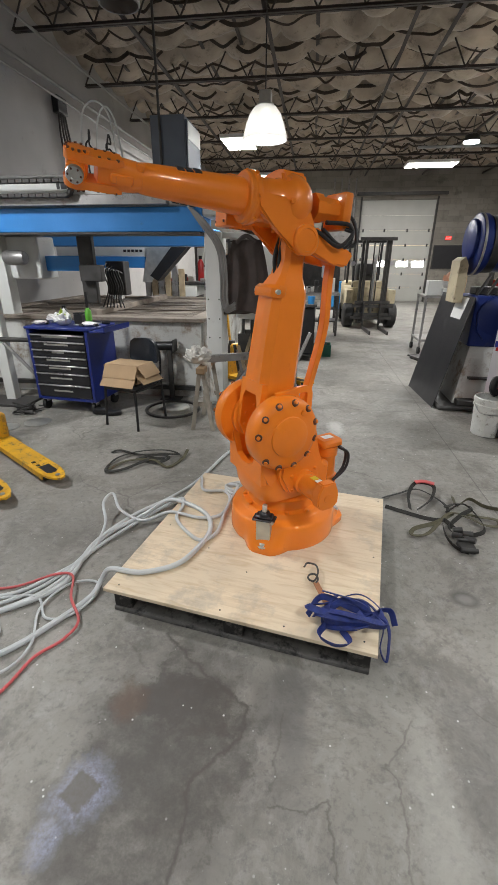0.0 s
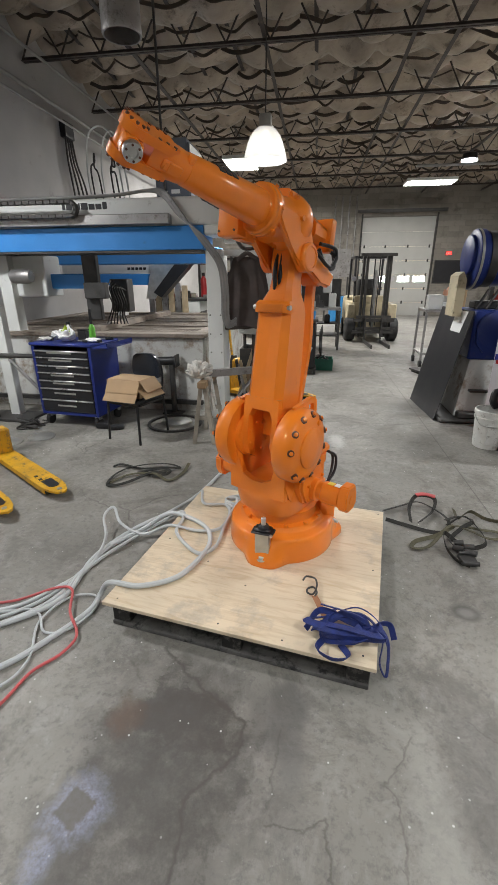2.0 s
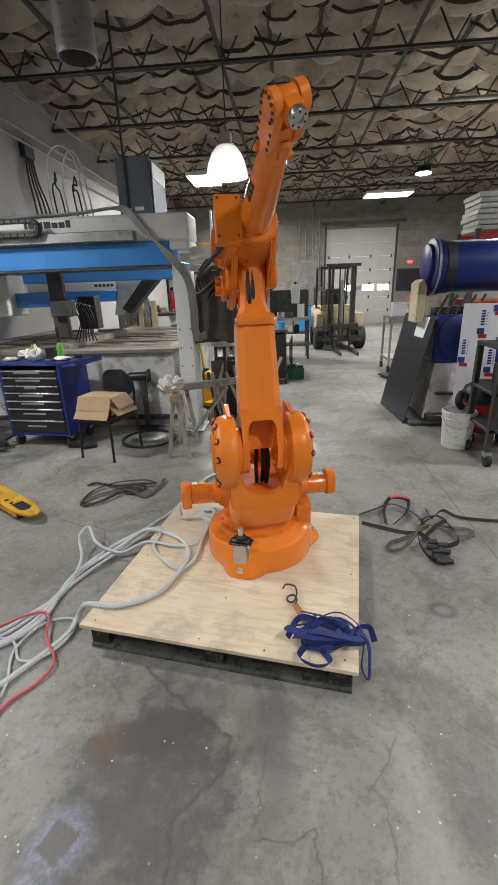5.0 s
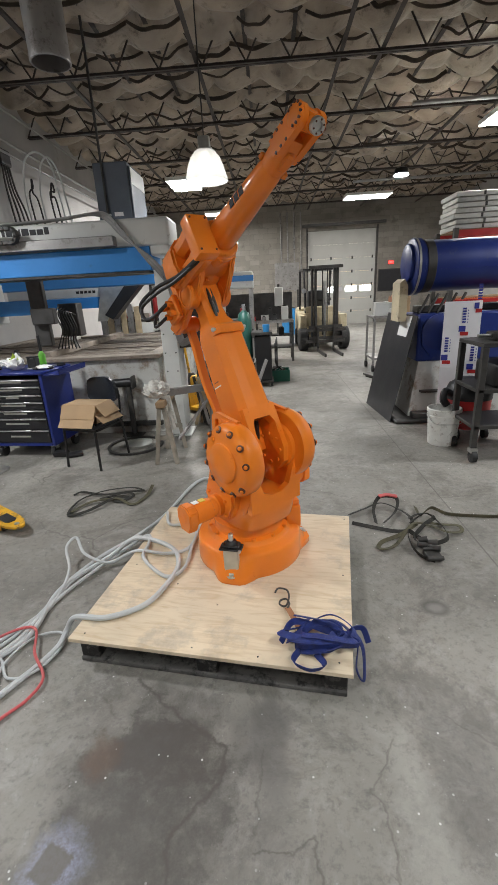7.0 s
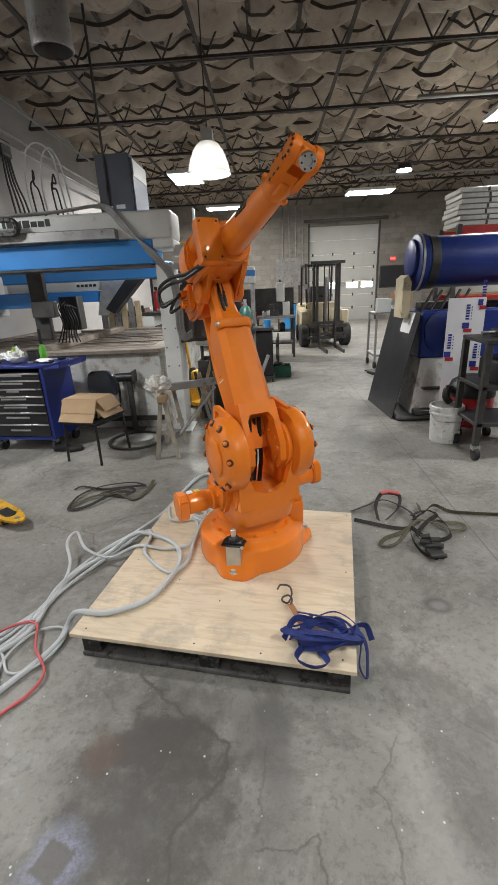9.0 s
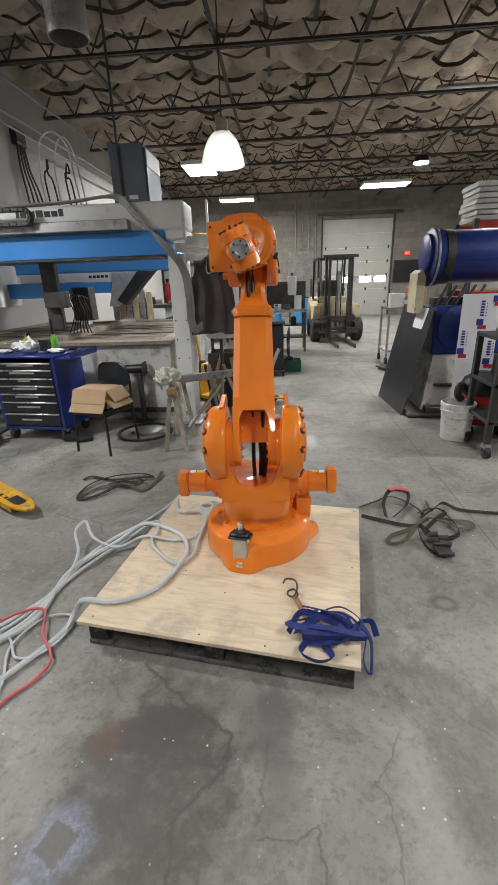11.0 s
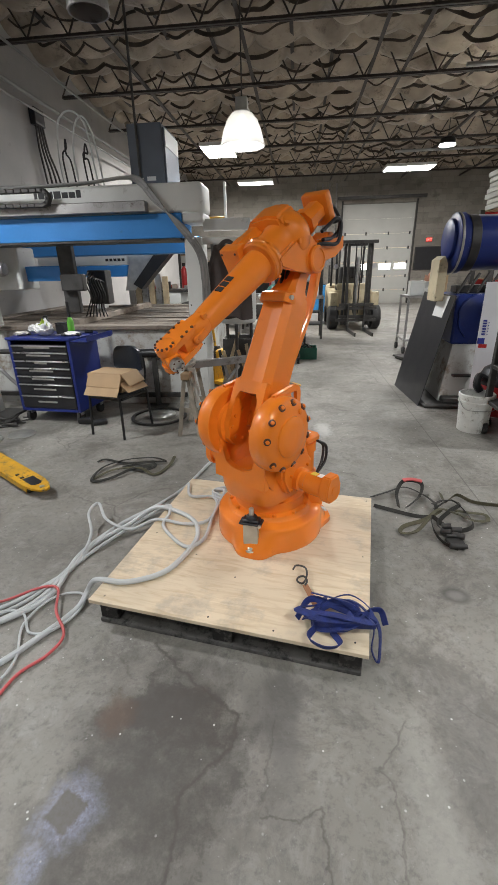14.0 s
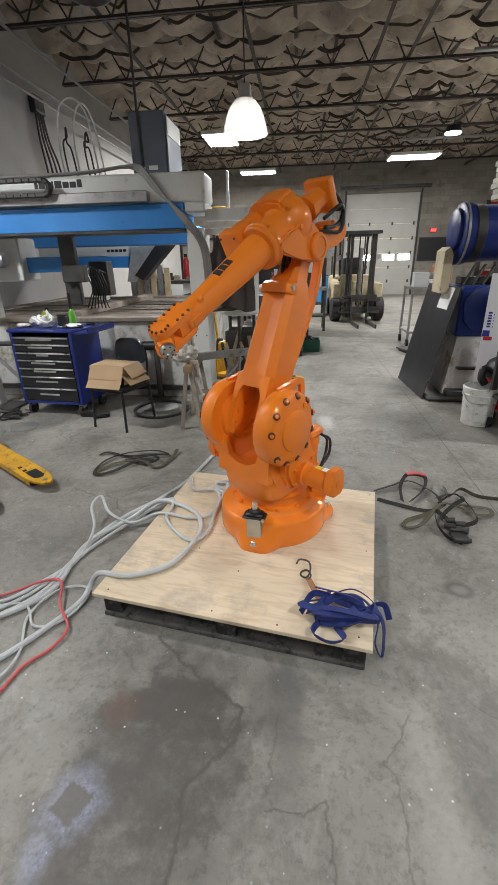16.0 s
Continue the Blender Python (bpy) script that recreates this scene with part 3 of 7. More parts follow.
def loading_door():
    d = thing("door_1", (3.18, YF, 0), "closed white sectional loading door with three windows", "door")
    d["kind"] = "structure"
    wins = (-0.36, 0.42, 1.05)
    for k in range(7):
        z0, z1 = k * 0.547, k * 0.547 + 0.541
        bm = B()
        if k == 2:
            zs, ze = 1.36, 1.60
            box(bm, -1.43, 1.43, 0.02, 0.07, z0, zs)
            box(bm, -1.43, 1.43, 0.02, 0.07, ze, z1)
            edges = [-1.43]
            for wx in wins:
                edges += [wx - 0.24, wx + 0.24]
            edges.append(1.43)
            for a, c in zip(edges[::2], edges[1::2]):
                box(bm, a, c, 0.02, 0.07, zs, ze)
        else:
            box(bm, -1.43, 1.43, 0.02, 0.07, z0, z1, 0.006)
        part("panel", bm, M["doorpanel"], d, smooth=False)
    for wx in wins:
        p = part("window", box(B(), wx - 0.235, wx + 0.235, 0.045, 0.055, 1.365, 1.595), M["daylight"], d, "bright daylight window")
    for sx in (-1, 1):
        part("track", box(B(), sx * 1.47 - 0.03, sx * 1.47 + 0.03, -0.06, 0.0, 0, 3.95), M["darksteel"], d)
    for k in range(1, 6):
        bm = B()
        for sx in (-1.3, -0.45, 0.45, 1.3):
            box(bm, sx - 0.03, sx + 0.03, 0.005, 0.019, k * 0.547 - 0.06, k * 0.547 + 0.06)
        part("hinge", bm, M["darksteel"], d)
    part("head_rail", box(B(), -1.7, 1.7, -0.5, -0.35, 3.95, 4.05), M["darksteel"], d)
    s = thing("exit_sign", (5.25, YF - 0.06, 2.45), "small lit red exit sign on the end wall", "sign")
    part("housing", box(B(), -0.12, 0.12, -0.04, 0.03, -0.075, 0.075, 0.01), M["black"], s)
    part("face", box(B(), -0.11, 0.11, -0.046, -0.041, -0.065, 0.065), M["exitred"], s)
    txt = bpy.data.curves.new("exit_text", "FONT")
    txt.body, txt.size, txt.align_x, txt.align_y, txt.extrude = "EXIT", 0.1, "CENTER", "CENTER", 0.001
    tob = new("lettering", txt)
    txt.materials.append(M["labelw"])
    tob.parent, tob.matrix_basis = s, pose(0, -0.049, 0, 90)
    bb = thing("notice_board", (5.35, YF - 0.03, 1.75), "dark wall board beside the door", "board")
    part("frame", box(B(), -0.6, 0.6, -0.03, 0.02, -0.45, 0.45, 0.01), M["darksteel"], bb)
    part("surface", box(B(), -0.56, 0.56, -0.035, -0.031, -0.41, 0.41), M["drawer"], bb)


# ---- lamps ----
def pendant(at, watts):
    """High bay lamp with an acrylic bell, its lamp set under the bulb."""
    p = thing("high_bay_lamp", at, "hanging high bay lamp with ribbed acrylic bell", "lamp", "high bay lamps")
    prof = [(0.09, 0.36), (0.13, 0.34), (0.19, 0.27), (0.235, 0.17), (0.265, 0.06), (0.28, 0.0)]
    inner = [(r - 0.006, z) for r, z in prof[::-1]]
    bm = B()
    lathe(bm, prof + inner, 48, cap=False)
    part("bell", bm, M["acrylic"], p, "ribbed translucent acrylic bell")
    part("ballast", box(B(), -0.075, 0.075, -0.065, 0.065, 0.36, 0.5, 0.012), M["zinc"], p)
    part("collar", lathe(B(), [(0.07, 0.3), (0.1, 0.33), (0.1, 0.37)], 24), M["zinc"], p)
    part("bulb", lathe(B(), [(0.02, 0.1), (0.05, 0.13), (0.06, 0.18), (0.045, 0.25), (0.03, 0.32)], 16), M["bulb"], p)
    part("hook_rod", rod(B(), (0, 0, 0.5), (0, 0, ZR + 0.3 - at[2]), 0.008), M["darksteel"], p)
    lamp_spot("high_bay_light", (at[0], at[1], at[2] - 0.01), watts * 0.85)
    lamp_point("high_bay_glow", (at[0], at[1], at[2] + 0.05), watts * 0.16)
    return p


def troffer(at, sx, sy, watts, rz=0):
    p = thing("ceiling_light", at, "bright white rectangular light panel hung from the joists", "lamp", "light panels")
    part("frame", box(B(), -sx / 2 - 0.02, sx / 2 + 0.02, -sy / 2 - 0.02, sy / 2 + 0.02, 0.006, 0.09, 0.01), M["white"], p)
    part("diffuser", box(B(), -sx / 2, sx / 2, -sy / 2, sy / 2, 0, 0.0055), M["troffer"], p)
    for ax in (-1, 1):
        part("hanger", rod(B(), (ax * sx / 2.4, 0, 0.09), (ax * sx / 2.4, 0, ZR + 0.3 - at[2]), 0.006), M["darksteel"], p)
    lamp_area("ceiling_light_glow", (at[0], at[1], at[2] - 0.02), (sx, sy), watts, (1, 0.98, 0.95))


def lamps():
    pendant((-0.74, 6.4, 2.92), 260)
    # unseen pendants, assumed and added to brighten the near, left and right sides
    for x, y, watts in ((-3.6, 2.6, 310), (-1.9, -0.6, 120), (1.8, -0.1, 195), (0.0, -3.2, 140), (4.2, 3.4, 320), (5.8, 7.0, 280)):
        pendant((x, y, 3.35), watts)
    # three known panels; the last, at y 17.5, is added to light the far end
    for x, y, sx, sy, watts in ((-2.12, 12.9, 0.75, 1.2, 320), (3.35, 16.1, 1.45, 0.75, 120), (4.75, 9.6, 1.2, 0.7, 230), (-1.6, 17.5, 1.2, 0.6, 95)):
        troffer((x, y, 4.3), sx, sy, watts)
    p = thing("led_high_bay", (3.65, 13.3, 4.3), "small round LED high bay lamp with cool light", "lamp")
    part("heat_sink", lathe(B(), [(0.1, 0.16), (0.17, 0.13), (0.19, 0.0)], 24), M["black"], p)
    part("lens", lathe(B(), [(0.19, -0.03), (0.185, -0.002)], 24), M["led"], p, "cool white glowing lens")
    part("hook", rod(B(), (0, 0, 0.16), (0, 0, ZR + 0.3 - 4.3), 0.01), M["darksteel"], p)
    lamp_spot("led_high_bay_light", (3.65, 13.3, 4.25), 130, (0.85, 0.93, 1.0), 140)


# ---- robot ----
ROBOT = (-0.139, 2.170, 0.14)
A1, HH, LL, OFF, L4 = 0.135, 0.630, 0.842, 0.137, 0.889
# seconds, turn, lower arm lean, upper arm pitch, forearm roll, wrist bend (degrees)
JOINTS = [
    (0, -143.0, -8.8, 4.3, 150.8, -75.1), (0.5, -142.0, -7.9, 5.6, 147.9, -80.8), (1.5, -126.7, -9.3, 8.6, 140.8, -73.8), (3, -103.5, -7.0, 11.0, 128.2, -73.1),
    (4, -92.5, -6.3, 13.0, 120.8, -77.5), (6.5, -54.9, -25.9, 27.8, 88.7, -58.5), (7.5, -44.9, -26.8, 28.3, 71.1, -62.1), (9, -61.4, -28.5, 17.7, 66.7, -49.9),
    (11.5, -95.6, -21.0, -11.2, 13, 17.8), (12.5, -107.7, -22.7, -20.1, 5, 39.6), (13.5, -121.4, -25.1, -28.8, -6, 62.3), (15, -129.6, -25.3, -32.8, -19, 70.2),
    (15.5, -127.7, -23.6, -31.4, -17, 66.8), (16, -124.9, -23.2, -28.9, -14, 56.3)]


def joints_at(t):
    """Joint angles by a smooth curve through the table."""
    k = 0
    while k < len(JOINTS) - 2 and t > JOINTS[k + 1][0]:
        k += 1
    p1, p2 = JOINTS[k], JOINTS[k + 1]
    h = p2[0] - p1[0]
    u = (t - p1[0]) / h

    def slope(i, c):
        if i <= 0 or i >= len(JOINTS) - 1:
            return 0.0
        return (JOINTS[i + 1][c] - JOINTS[i - 1][c]) / (JOINTS[i + 1][0] - JOINTS[i - 1][0])
    out = []
    for c in range(1, 6):
        m1, m2 = slope(k, c) * h, slope(k + 1, c) * h
        out.append((2 * u**3 - 3 * u**2 + 1) * p1[c] + (u**3 - 2 * u**2 + u) * m1 + (3 * u**2 - 2 * u**3) * p2[c] + (u**3 - u**2) * m2)
    return out


def robot_poses(t):
    q1, q2, q3, q4, q5 = joints_at(t)
    turret = pose(0, 0, 0, 0, 0, q1)
    a2 = Matrix.Translation((A1, 0, HH))
    lower = turret @ a2 @ pose(0, 0, 0, 0, q2)
    tip = a2 @ pose(0, 0, 0, 0, q2) @ Vector((0, 0, LL))
    upper = turret @ Matrix.Translation(tip) @ pose(0, 0, 0, 0, -q3)
    lever = pose(0, 0, 0, 0, -q3) @ Vector((-0.235, 0, -0.04))
    link = turret @ a2 @ Matrix.Translation(lever) @ pose(0, 0, 0, 0, q2)
    fore = upper @ Matrix.Translation((0, 0, OFF)) @ pose(0, 0, 0, q4)
    wrist = fore @ Matrix.Translation((L4, 0, 0)) @ pose(0, 0, 0, 0, 0, q5)
    return dict(turret=turret, lower_arm=lower, upper_arm=upper, push_rod=link, forearm=fore, wrist=wrist)


def bolt_ring(parent, count, r, y, size, start=0, span=360, centre=(0, 0), depth=0.012):
    for k in range(count):
        a = radians(start + span * k / max(1, count))
        x, z = centre[0] + r * math.cos(a), centre[1] + r * math.sin(a)
        bm = lathe(B(), [(size, -depth), (size, depth * 0.6), (size * 0.6, depth)], 10, Matrix.Translation((x, y, z)) @ (TO_Y if y > 0 else pose(0, 0, 0, 90)))
        part("bolt", bm, M["orange"], parent)


def ring_pts(hx, hy, z, ch, x0=0.0, groove=0.0):
    """A rectangle with cut corners."""
    return [(x0 + hx, -hy + ch, z), (x0 + hx - groove, -0.004, z), (x0 + hx - groove, 0.004, z), (x0 + hx, hy - ch, z), (x0 + hx - ch, hy, z), (x0 - hx + ch, hy, z),
            (x0 - hx, hy - ch, z), (x0 - hx, -hy + ch, z), (x0 - hx + ch, -hy, z), (x0 + hx - ch, -hy, z)]


FEET = (-103.8, 18.5, 138.5)


def robot_base(r):
    seg = 90

    def rim(rad, front, foot, z):
        pts = []
        for i in range(seg):
            deg = 360 * i / seg
            bump = 0
            for e, w in zip(FEET, (front, foot, foot)):
                d = abs((deg - e + 180) % 360 - 180)
                bump = max(bump, w * min(1, max(0, (25 - d) / 15)))
            a = radians(deg)
            pts.append(((rad + bump) * math.cos(a), (rad + bump) * math.sin(a), z))
        return pts
    bm = B()
    loft(bm, [rim(0.288, 0.056, 0.056, 0.0), rim(0.290, 0.056, 0.058, 0.004), rim(0.290, 0.052, 0.058, 0.034), rim(0.289, 0.046, 0.03, 0.044), rim(0.287, 0.026, 0.008, 0.09), rim(0.285, 0.006, 0, 0.12), rim(0.281, 0, 0, 0.131), rim(0.272, 0, 0, 0.138),
              rim(0.235, 0, 0, 0.146), rim(0.228, 0, 0, 0.152), rim(0.218, 0, 0, 0.172), rim(0.205, 0, 0, 0.176), rim(0.19, 0, 0, 0.178), rim(0.186, 0, 0, 0.188), rim(0.186, 0, 0, 0.225)])
    base = part("base", bm, M["orange"], r, "orange cast base with bolt-down feet")
    bm = B()
    box(bm, 0.2, 0.288, -0.075, 0.075, 0.12, 0.255, 0.012, pose(0, 0, 0, 0, 0, 17), 2)
    box(bm, 0.215, 0.283, -0.06, 0.06, 0.255, 0.285, 0.008, pose(0, 0, 0, 0, 0, 17), 2)
    part("connector_block", bm, M["orange"], base)
    for k in range(12):
        an = radians(10 + 30 * k)
        part("ring_bolt", lathe(B(), [(0.011, 0.172), (0.011, 0.184), (0.007, 0.187)], 8, pose(0.212 * math.cos(an), 0.212 * math.sin(an), 0)), M["orange"], base)
    for a, rr, z0 in zip(FEET, (0.322, 0.318, 0.318), (0.036, 0.034, 0.034)):
        x, y = rr * math.cos(radians(a)), rr * math.sin(radians(a))
        bm = lathe(B(), [(0.026, z0), (0.026, z0 + 0.006), (0.017, z0 + 0.006), (0.017, z0 + 0.018), (0.012, z0 + 0.022)], 12, pose(x, y, 0))
        part("anchor_bolt", bm, M["zinc"], base, "zinc bolt and washer")
    # axis stop switch on the front of the base
    m = pose(-0.072, -0.283, -0.018, 0, 0, -10)
    sw = part("stop_bracket", box(B(), -0.038, 0.038, -0.028, 0.005, 0.075, 0.2, 0.004, m), M["zinc"], base, "zinc plated bracket")
    bm = B()
    box(bm, -0.058, 0.058, -0.036, 0.03, 0.2, 0.212, 0.005, m)
    box(bm, -0.045, 0.045, -0.028, 0.028, 0.212, 0.228, 0.008, m)
    lathe(bm, [(0.03, 0.228), (0.028, 0.237), (0.02, 0.245)], 20, m)
    part("stop_switch", bm, M["black"], base, "black moulded switch cover")
    part("stop_pin", lathe(B(), [(0.013, 0.244), (0.013, 0.28), (0.01, 0.283)], 14, m), M["chrome"], base, "bright steel pin")
    bm = B()
    rod(bm, (0.05, -0.035, 0.208), (0.05, -0.045, 0.208), 0.008)
    bmesh.ops.transform(bm, matrix=m, verts=bm.verts)
    part("stop_screw", bm, M["chrome"], base)
    return base


def robot_turret(r):
    bm = B()
    lathe(bm, [(0.17, 0.215), (0.192, 0.222), (0.195, 0.236), (0.18, 0.245)], 48)
    # drum that flares into the saddle
    secs = []
    for z, hx, hy, x0 in ((0.236, 0.165, 0.15, 0.02), (0.25, 0.196, 0.172, 0.025), (0.30, 0.205, 0.178, 0.032), (0.36, 0.21, 0.178, 0.037), (0.392, 0.205, 0.172, 0.037), (0.402, 0.19, 0.155, 0.037)):
        ring = []
        for i in range(40):
            a = 2 * math.pi * i / 40
            c, s = math.cos(a), math.sin(a)
            k = 0.5
            ring.append((x0 + hx * math.copysign(abs(c) ** k, c), hy * math.copysign(abs(s) ** k, s), z))
        secs.append(ring)
    loft(bm, secs)
    # cheeks that carry the gear housings
    for sy in (-1, 1):
        pts = [(-0.15, 0.36), (-0.10, 0.29), (0.12, 0.29), (0.2, 0.36), (0.24, 0.44), (0.25, 0.53), (0.235, 0.60), (0.19, 0.72), (0.1, 0.75), (0.0, 0.72), (-0.07, 0.62), (-0.10, 0.48)]
        lo, hi = (0.122, 0.168) if sy > 0 else (-0.168, -0.122)
        slab(bm, pts, "y", lo, hi)
        # front web of the saddle, ramped up to the cheek
        slab(bm, [(0.0, 0.36), (sy * 0.165, 0.36), (sy * 0.163, 0.60), (sy * 0.135, 0.60), (sy * 0.085, 0.455), (sy * 0.03, 0.43), (0.0, 0.43)][::sy], "x", 0.212, 0.2445)
    bmesh.ops.bevel(bm, geom=[e for e in bm.edges if e.calc_length() > 0.06 and len(e.link_faces) == 2 and e.calc_face_angle(0) > 0.9], offset=0.008, segments=2, affect="EDGES")
    t = part("turret", bm, M["orange"], r, "orange cast turning column with twin cheeks")
    for sy, side in ((1, "y"), (-1, "y")):
        turn = TO_Y if sy > 0 else pose(0, 0, 0, 90)
        at = Matrix.Translation((A1, 0, HH)) @ turn
        bm = lathe(B(), [(0.15, 0.128), (0.176, 0.13), (0.182, 0.14), (0.183, 0.18), (0.181, 0.196), (0.174, 0.211), (0.161, 0.223), (0.142, 0.230), (0.12, 0.233), (0.102, 0.235), (0.099, 0.236), (0.098, 0.243), (0.094, 0.246), (0.04, 0.247)], 64, at)
        hsg = part("gear_housing", bm, M["orange"], t, "domed gear housing with a ring of bolts")
        for k in range(11):
            a = radians(8 + 31 * k)
            out = Vector((math.cos(a), 0, math.sin(a)))
            face = (out * 0.62 + Vector((0, sy * 0.78, 0))).normalized()
            tilt = Matrix.Translation(Vector((A1, sy * 0.2235, HH)) + out * 0.160) @ face.to_track_quat("Z", "Y").to_matrix().to_4x4()
            # raised dark disc round each bolt, the pocket's shade as colour
            part("bolt_recess_shade", lathe(B(), [(0.017, -0.02), (0.017, 0.005), (0.015, 0.006)], 12, tilt), M["cavity"], hsg)
            part("housing_bolt", lathe(B(), [(0.0095, -0.01), (0.0095, 0.012), (0.006, 0.014)], 8, tilt), M["orange"], hsg)
        part("plug", lathe(B(), [(0.014, 0.22), (0.014, 0.238), (0.009, 0.24)], 14, at @ Matrix.Translation((-0.075, 0.105 * -sy, 0))), M["orange"], hsg)
        # lifting lug, an open loop behind the housing
        yl = sy * 0.155
        loop = [(A1 + 0.03, yl, HH + 0.176), (A1 - 0.05, yl, HH + 0.186), (A1 - 0.125, yl, HH + 0.196), (A1 - 0.152, yl, HH + 0.184), (A1 - 0.158, yl, HH + 0.152), (A1 - 0.154, yl, HH + 0.06)]
        bm = sweep(B(), loop, 0, steps=6, flat=(0.03, 0.02), up=(0, 1, 0))
        slab(bm, [(A1 + 0.0, HH + 0.176), (A1 - 0.085, HH + 0.187), (A1 - 0.12, HH + 0.1), (A1 - 0.1, HH + 0.06)], "y", yl - 0.012, yl + 0.012)
        part("lifting_lug", bm, M["orange"], t, "open lifting lug")
        # lower gear case and motor
        bm = B()
        slab(bm, [(-0.07, 0.33), (0.02, 0.285), (0.11, 0.30), (0.16, 0.40), (0.15, 0.52), (-0.02, 0.52), (-0.075, 0.42)], "y", min(sy * 0.15, sy * 0.212), max(sy * 0.15, sy * 0.212))
        bmesh.ops.bevel(bm, geom=list(bm.edges), offset=0.014, segments=2, affect="EDGES")
        part("gear_case", bm, M["orange"], t)
        for k in range(5):
            xx, zz = ((-0.045, 0.335), (0.02, 0.305), (0.09, 0.325), (0.095, 0.405), (-0.045, 0.42))[k]
            part("case_bolt", lathe(B(), [(0.009, 0.2), (0.009, 0.222), (0.006, 0.224)], 8, Matrix.Translation((xx, 0, zz)) @ turn), M["orange"], t)
        ma = Matrix.Translation((0.025, 0, 0.364)) @ turn @ pose(0, 0, -0.008)
        bm = lathe(B(), [(0.062, 0.22), (0.062, 0.245), (0.05, 0.25), (0.05, 0.275), (0.056, 0.28), (0.056, 0.37), (0.05, 0.375)], 28, ma)
        mo = part("motor", bm, M["orange"], t, "orange servo motor")
        bm = B()
        slab(bm, [(-0.06, -0.02), (-0.06, 0.035), (-0.03, 0.062), (0.03, 0.062), (0.06, 0.035), (0.06, -0.03), (0.035, -0.075), (-0.035, -0.075)], "z", 0.375, 0.425, ma)
        bmesh.ops.bevel(bm, geom=list(bm.edges), offset=0.006, segments=2, affect="EDGES")
        part("motor_end_cap", bm, M["orange"], mo)
        part("motor_badge", lathe(B(), [(0.024, 0.424), (0.024, 0.4275)], 18, ma), M["orange"], mo)
        part("motor_band", lathe(B(), [(0.0565, 0.30), (0.0565, 0.318)], 28, ma, cap=False), M["orange"], mo)
        bm = B()
        box(bm, -0.02, 0.012, -0.001, 0.0015, 0.3, 0.33, 0, ma @ pose(0, 0, 0, 0, 0, 180 if sy > 0 else 0) @ Matrix.Translation((0, 0.0575, 0)))
        part("warning_label", bm, M["labely"], mo, "small yellow warning label")
        bm = B()
        box(bm, -0.02, 0.012, -0.001, 0.0015, 0.338, 0.368, 0, ma @ pose(0, 0, 0, 0, 0, 180 if sy > 0 else 0) @ Matrix.Translation((0, 0.0575, 0)))
        part("type_label", bm, M["labelw"], mo, "small white label")
    # axis one motor behind the column
    bm = B()
    lathe(bm, [(0.068, 0.25), (0.068, 0.28), (0.055, 0.285), (0.055, 0.40), (0.063, 0.405), (0.063, 0.455)], 28, pose(-0.23, 0.07, 0))
    mo = part("rear_motor", bm, M["orange"], t, "upright orange servo motor")
    bm = B()
    box(bm, -0.07, 0.07, -0.06, 0.06, 0.45, 0.50, 0.015, pose(-0.23, 0.07, 0))
    part("motor_end_cap", bm, M["orange"], mo)
    bm = B()
    box(bm, -0.03, 0.03, -0.02, 0.02, 0.5, 0.5015, 0, pose(-0.23, 0.07, 0))
    part("type_label", bm, M["labelw"], mo, "small white label")
    bm = B()
    box(bm, -0.2, -0.05, -0.14, 0.15, 0.25, 0.4, 0.02)
    part("rear_housing", bm, M["orange"], t)
    for dy, dx in ((0.0, 0), (0.02, 0.01)):
        bm = sweep(B(), [(-0.27 + dx, 0.12 + dy, 0.46), (-0.31, 0.14 + dy, 0.42), (-0.29, 0.15 + dy, 0.34), (-0.22, 0.16, 0.28)], 0.008)
        part("motor_cable", bm, M["black"], t, "black cable")
    # hose bundle inside the column
    for k, (dx, dy) in enumerate(((0, 0.02), (0.02, 0.04), (-0.02, 0.03), (0.01, -0.01))):
        bm = sweep(B(), [(0.02 + dx, dy, 0.40), (0.03 + dx, dy * 1.3, 0.52), (0.05 + dx, dy, 0.65), (0.04 + dx, dy, 0.80)], 0.011)
        part("column_hose", bm, M["black"], t, "black hose")
    return t


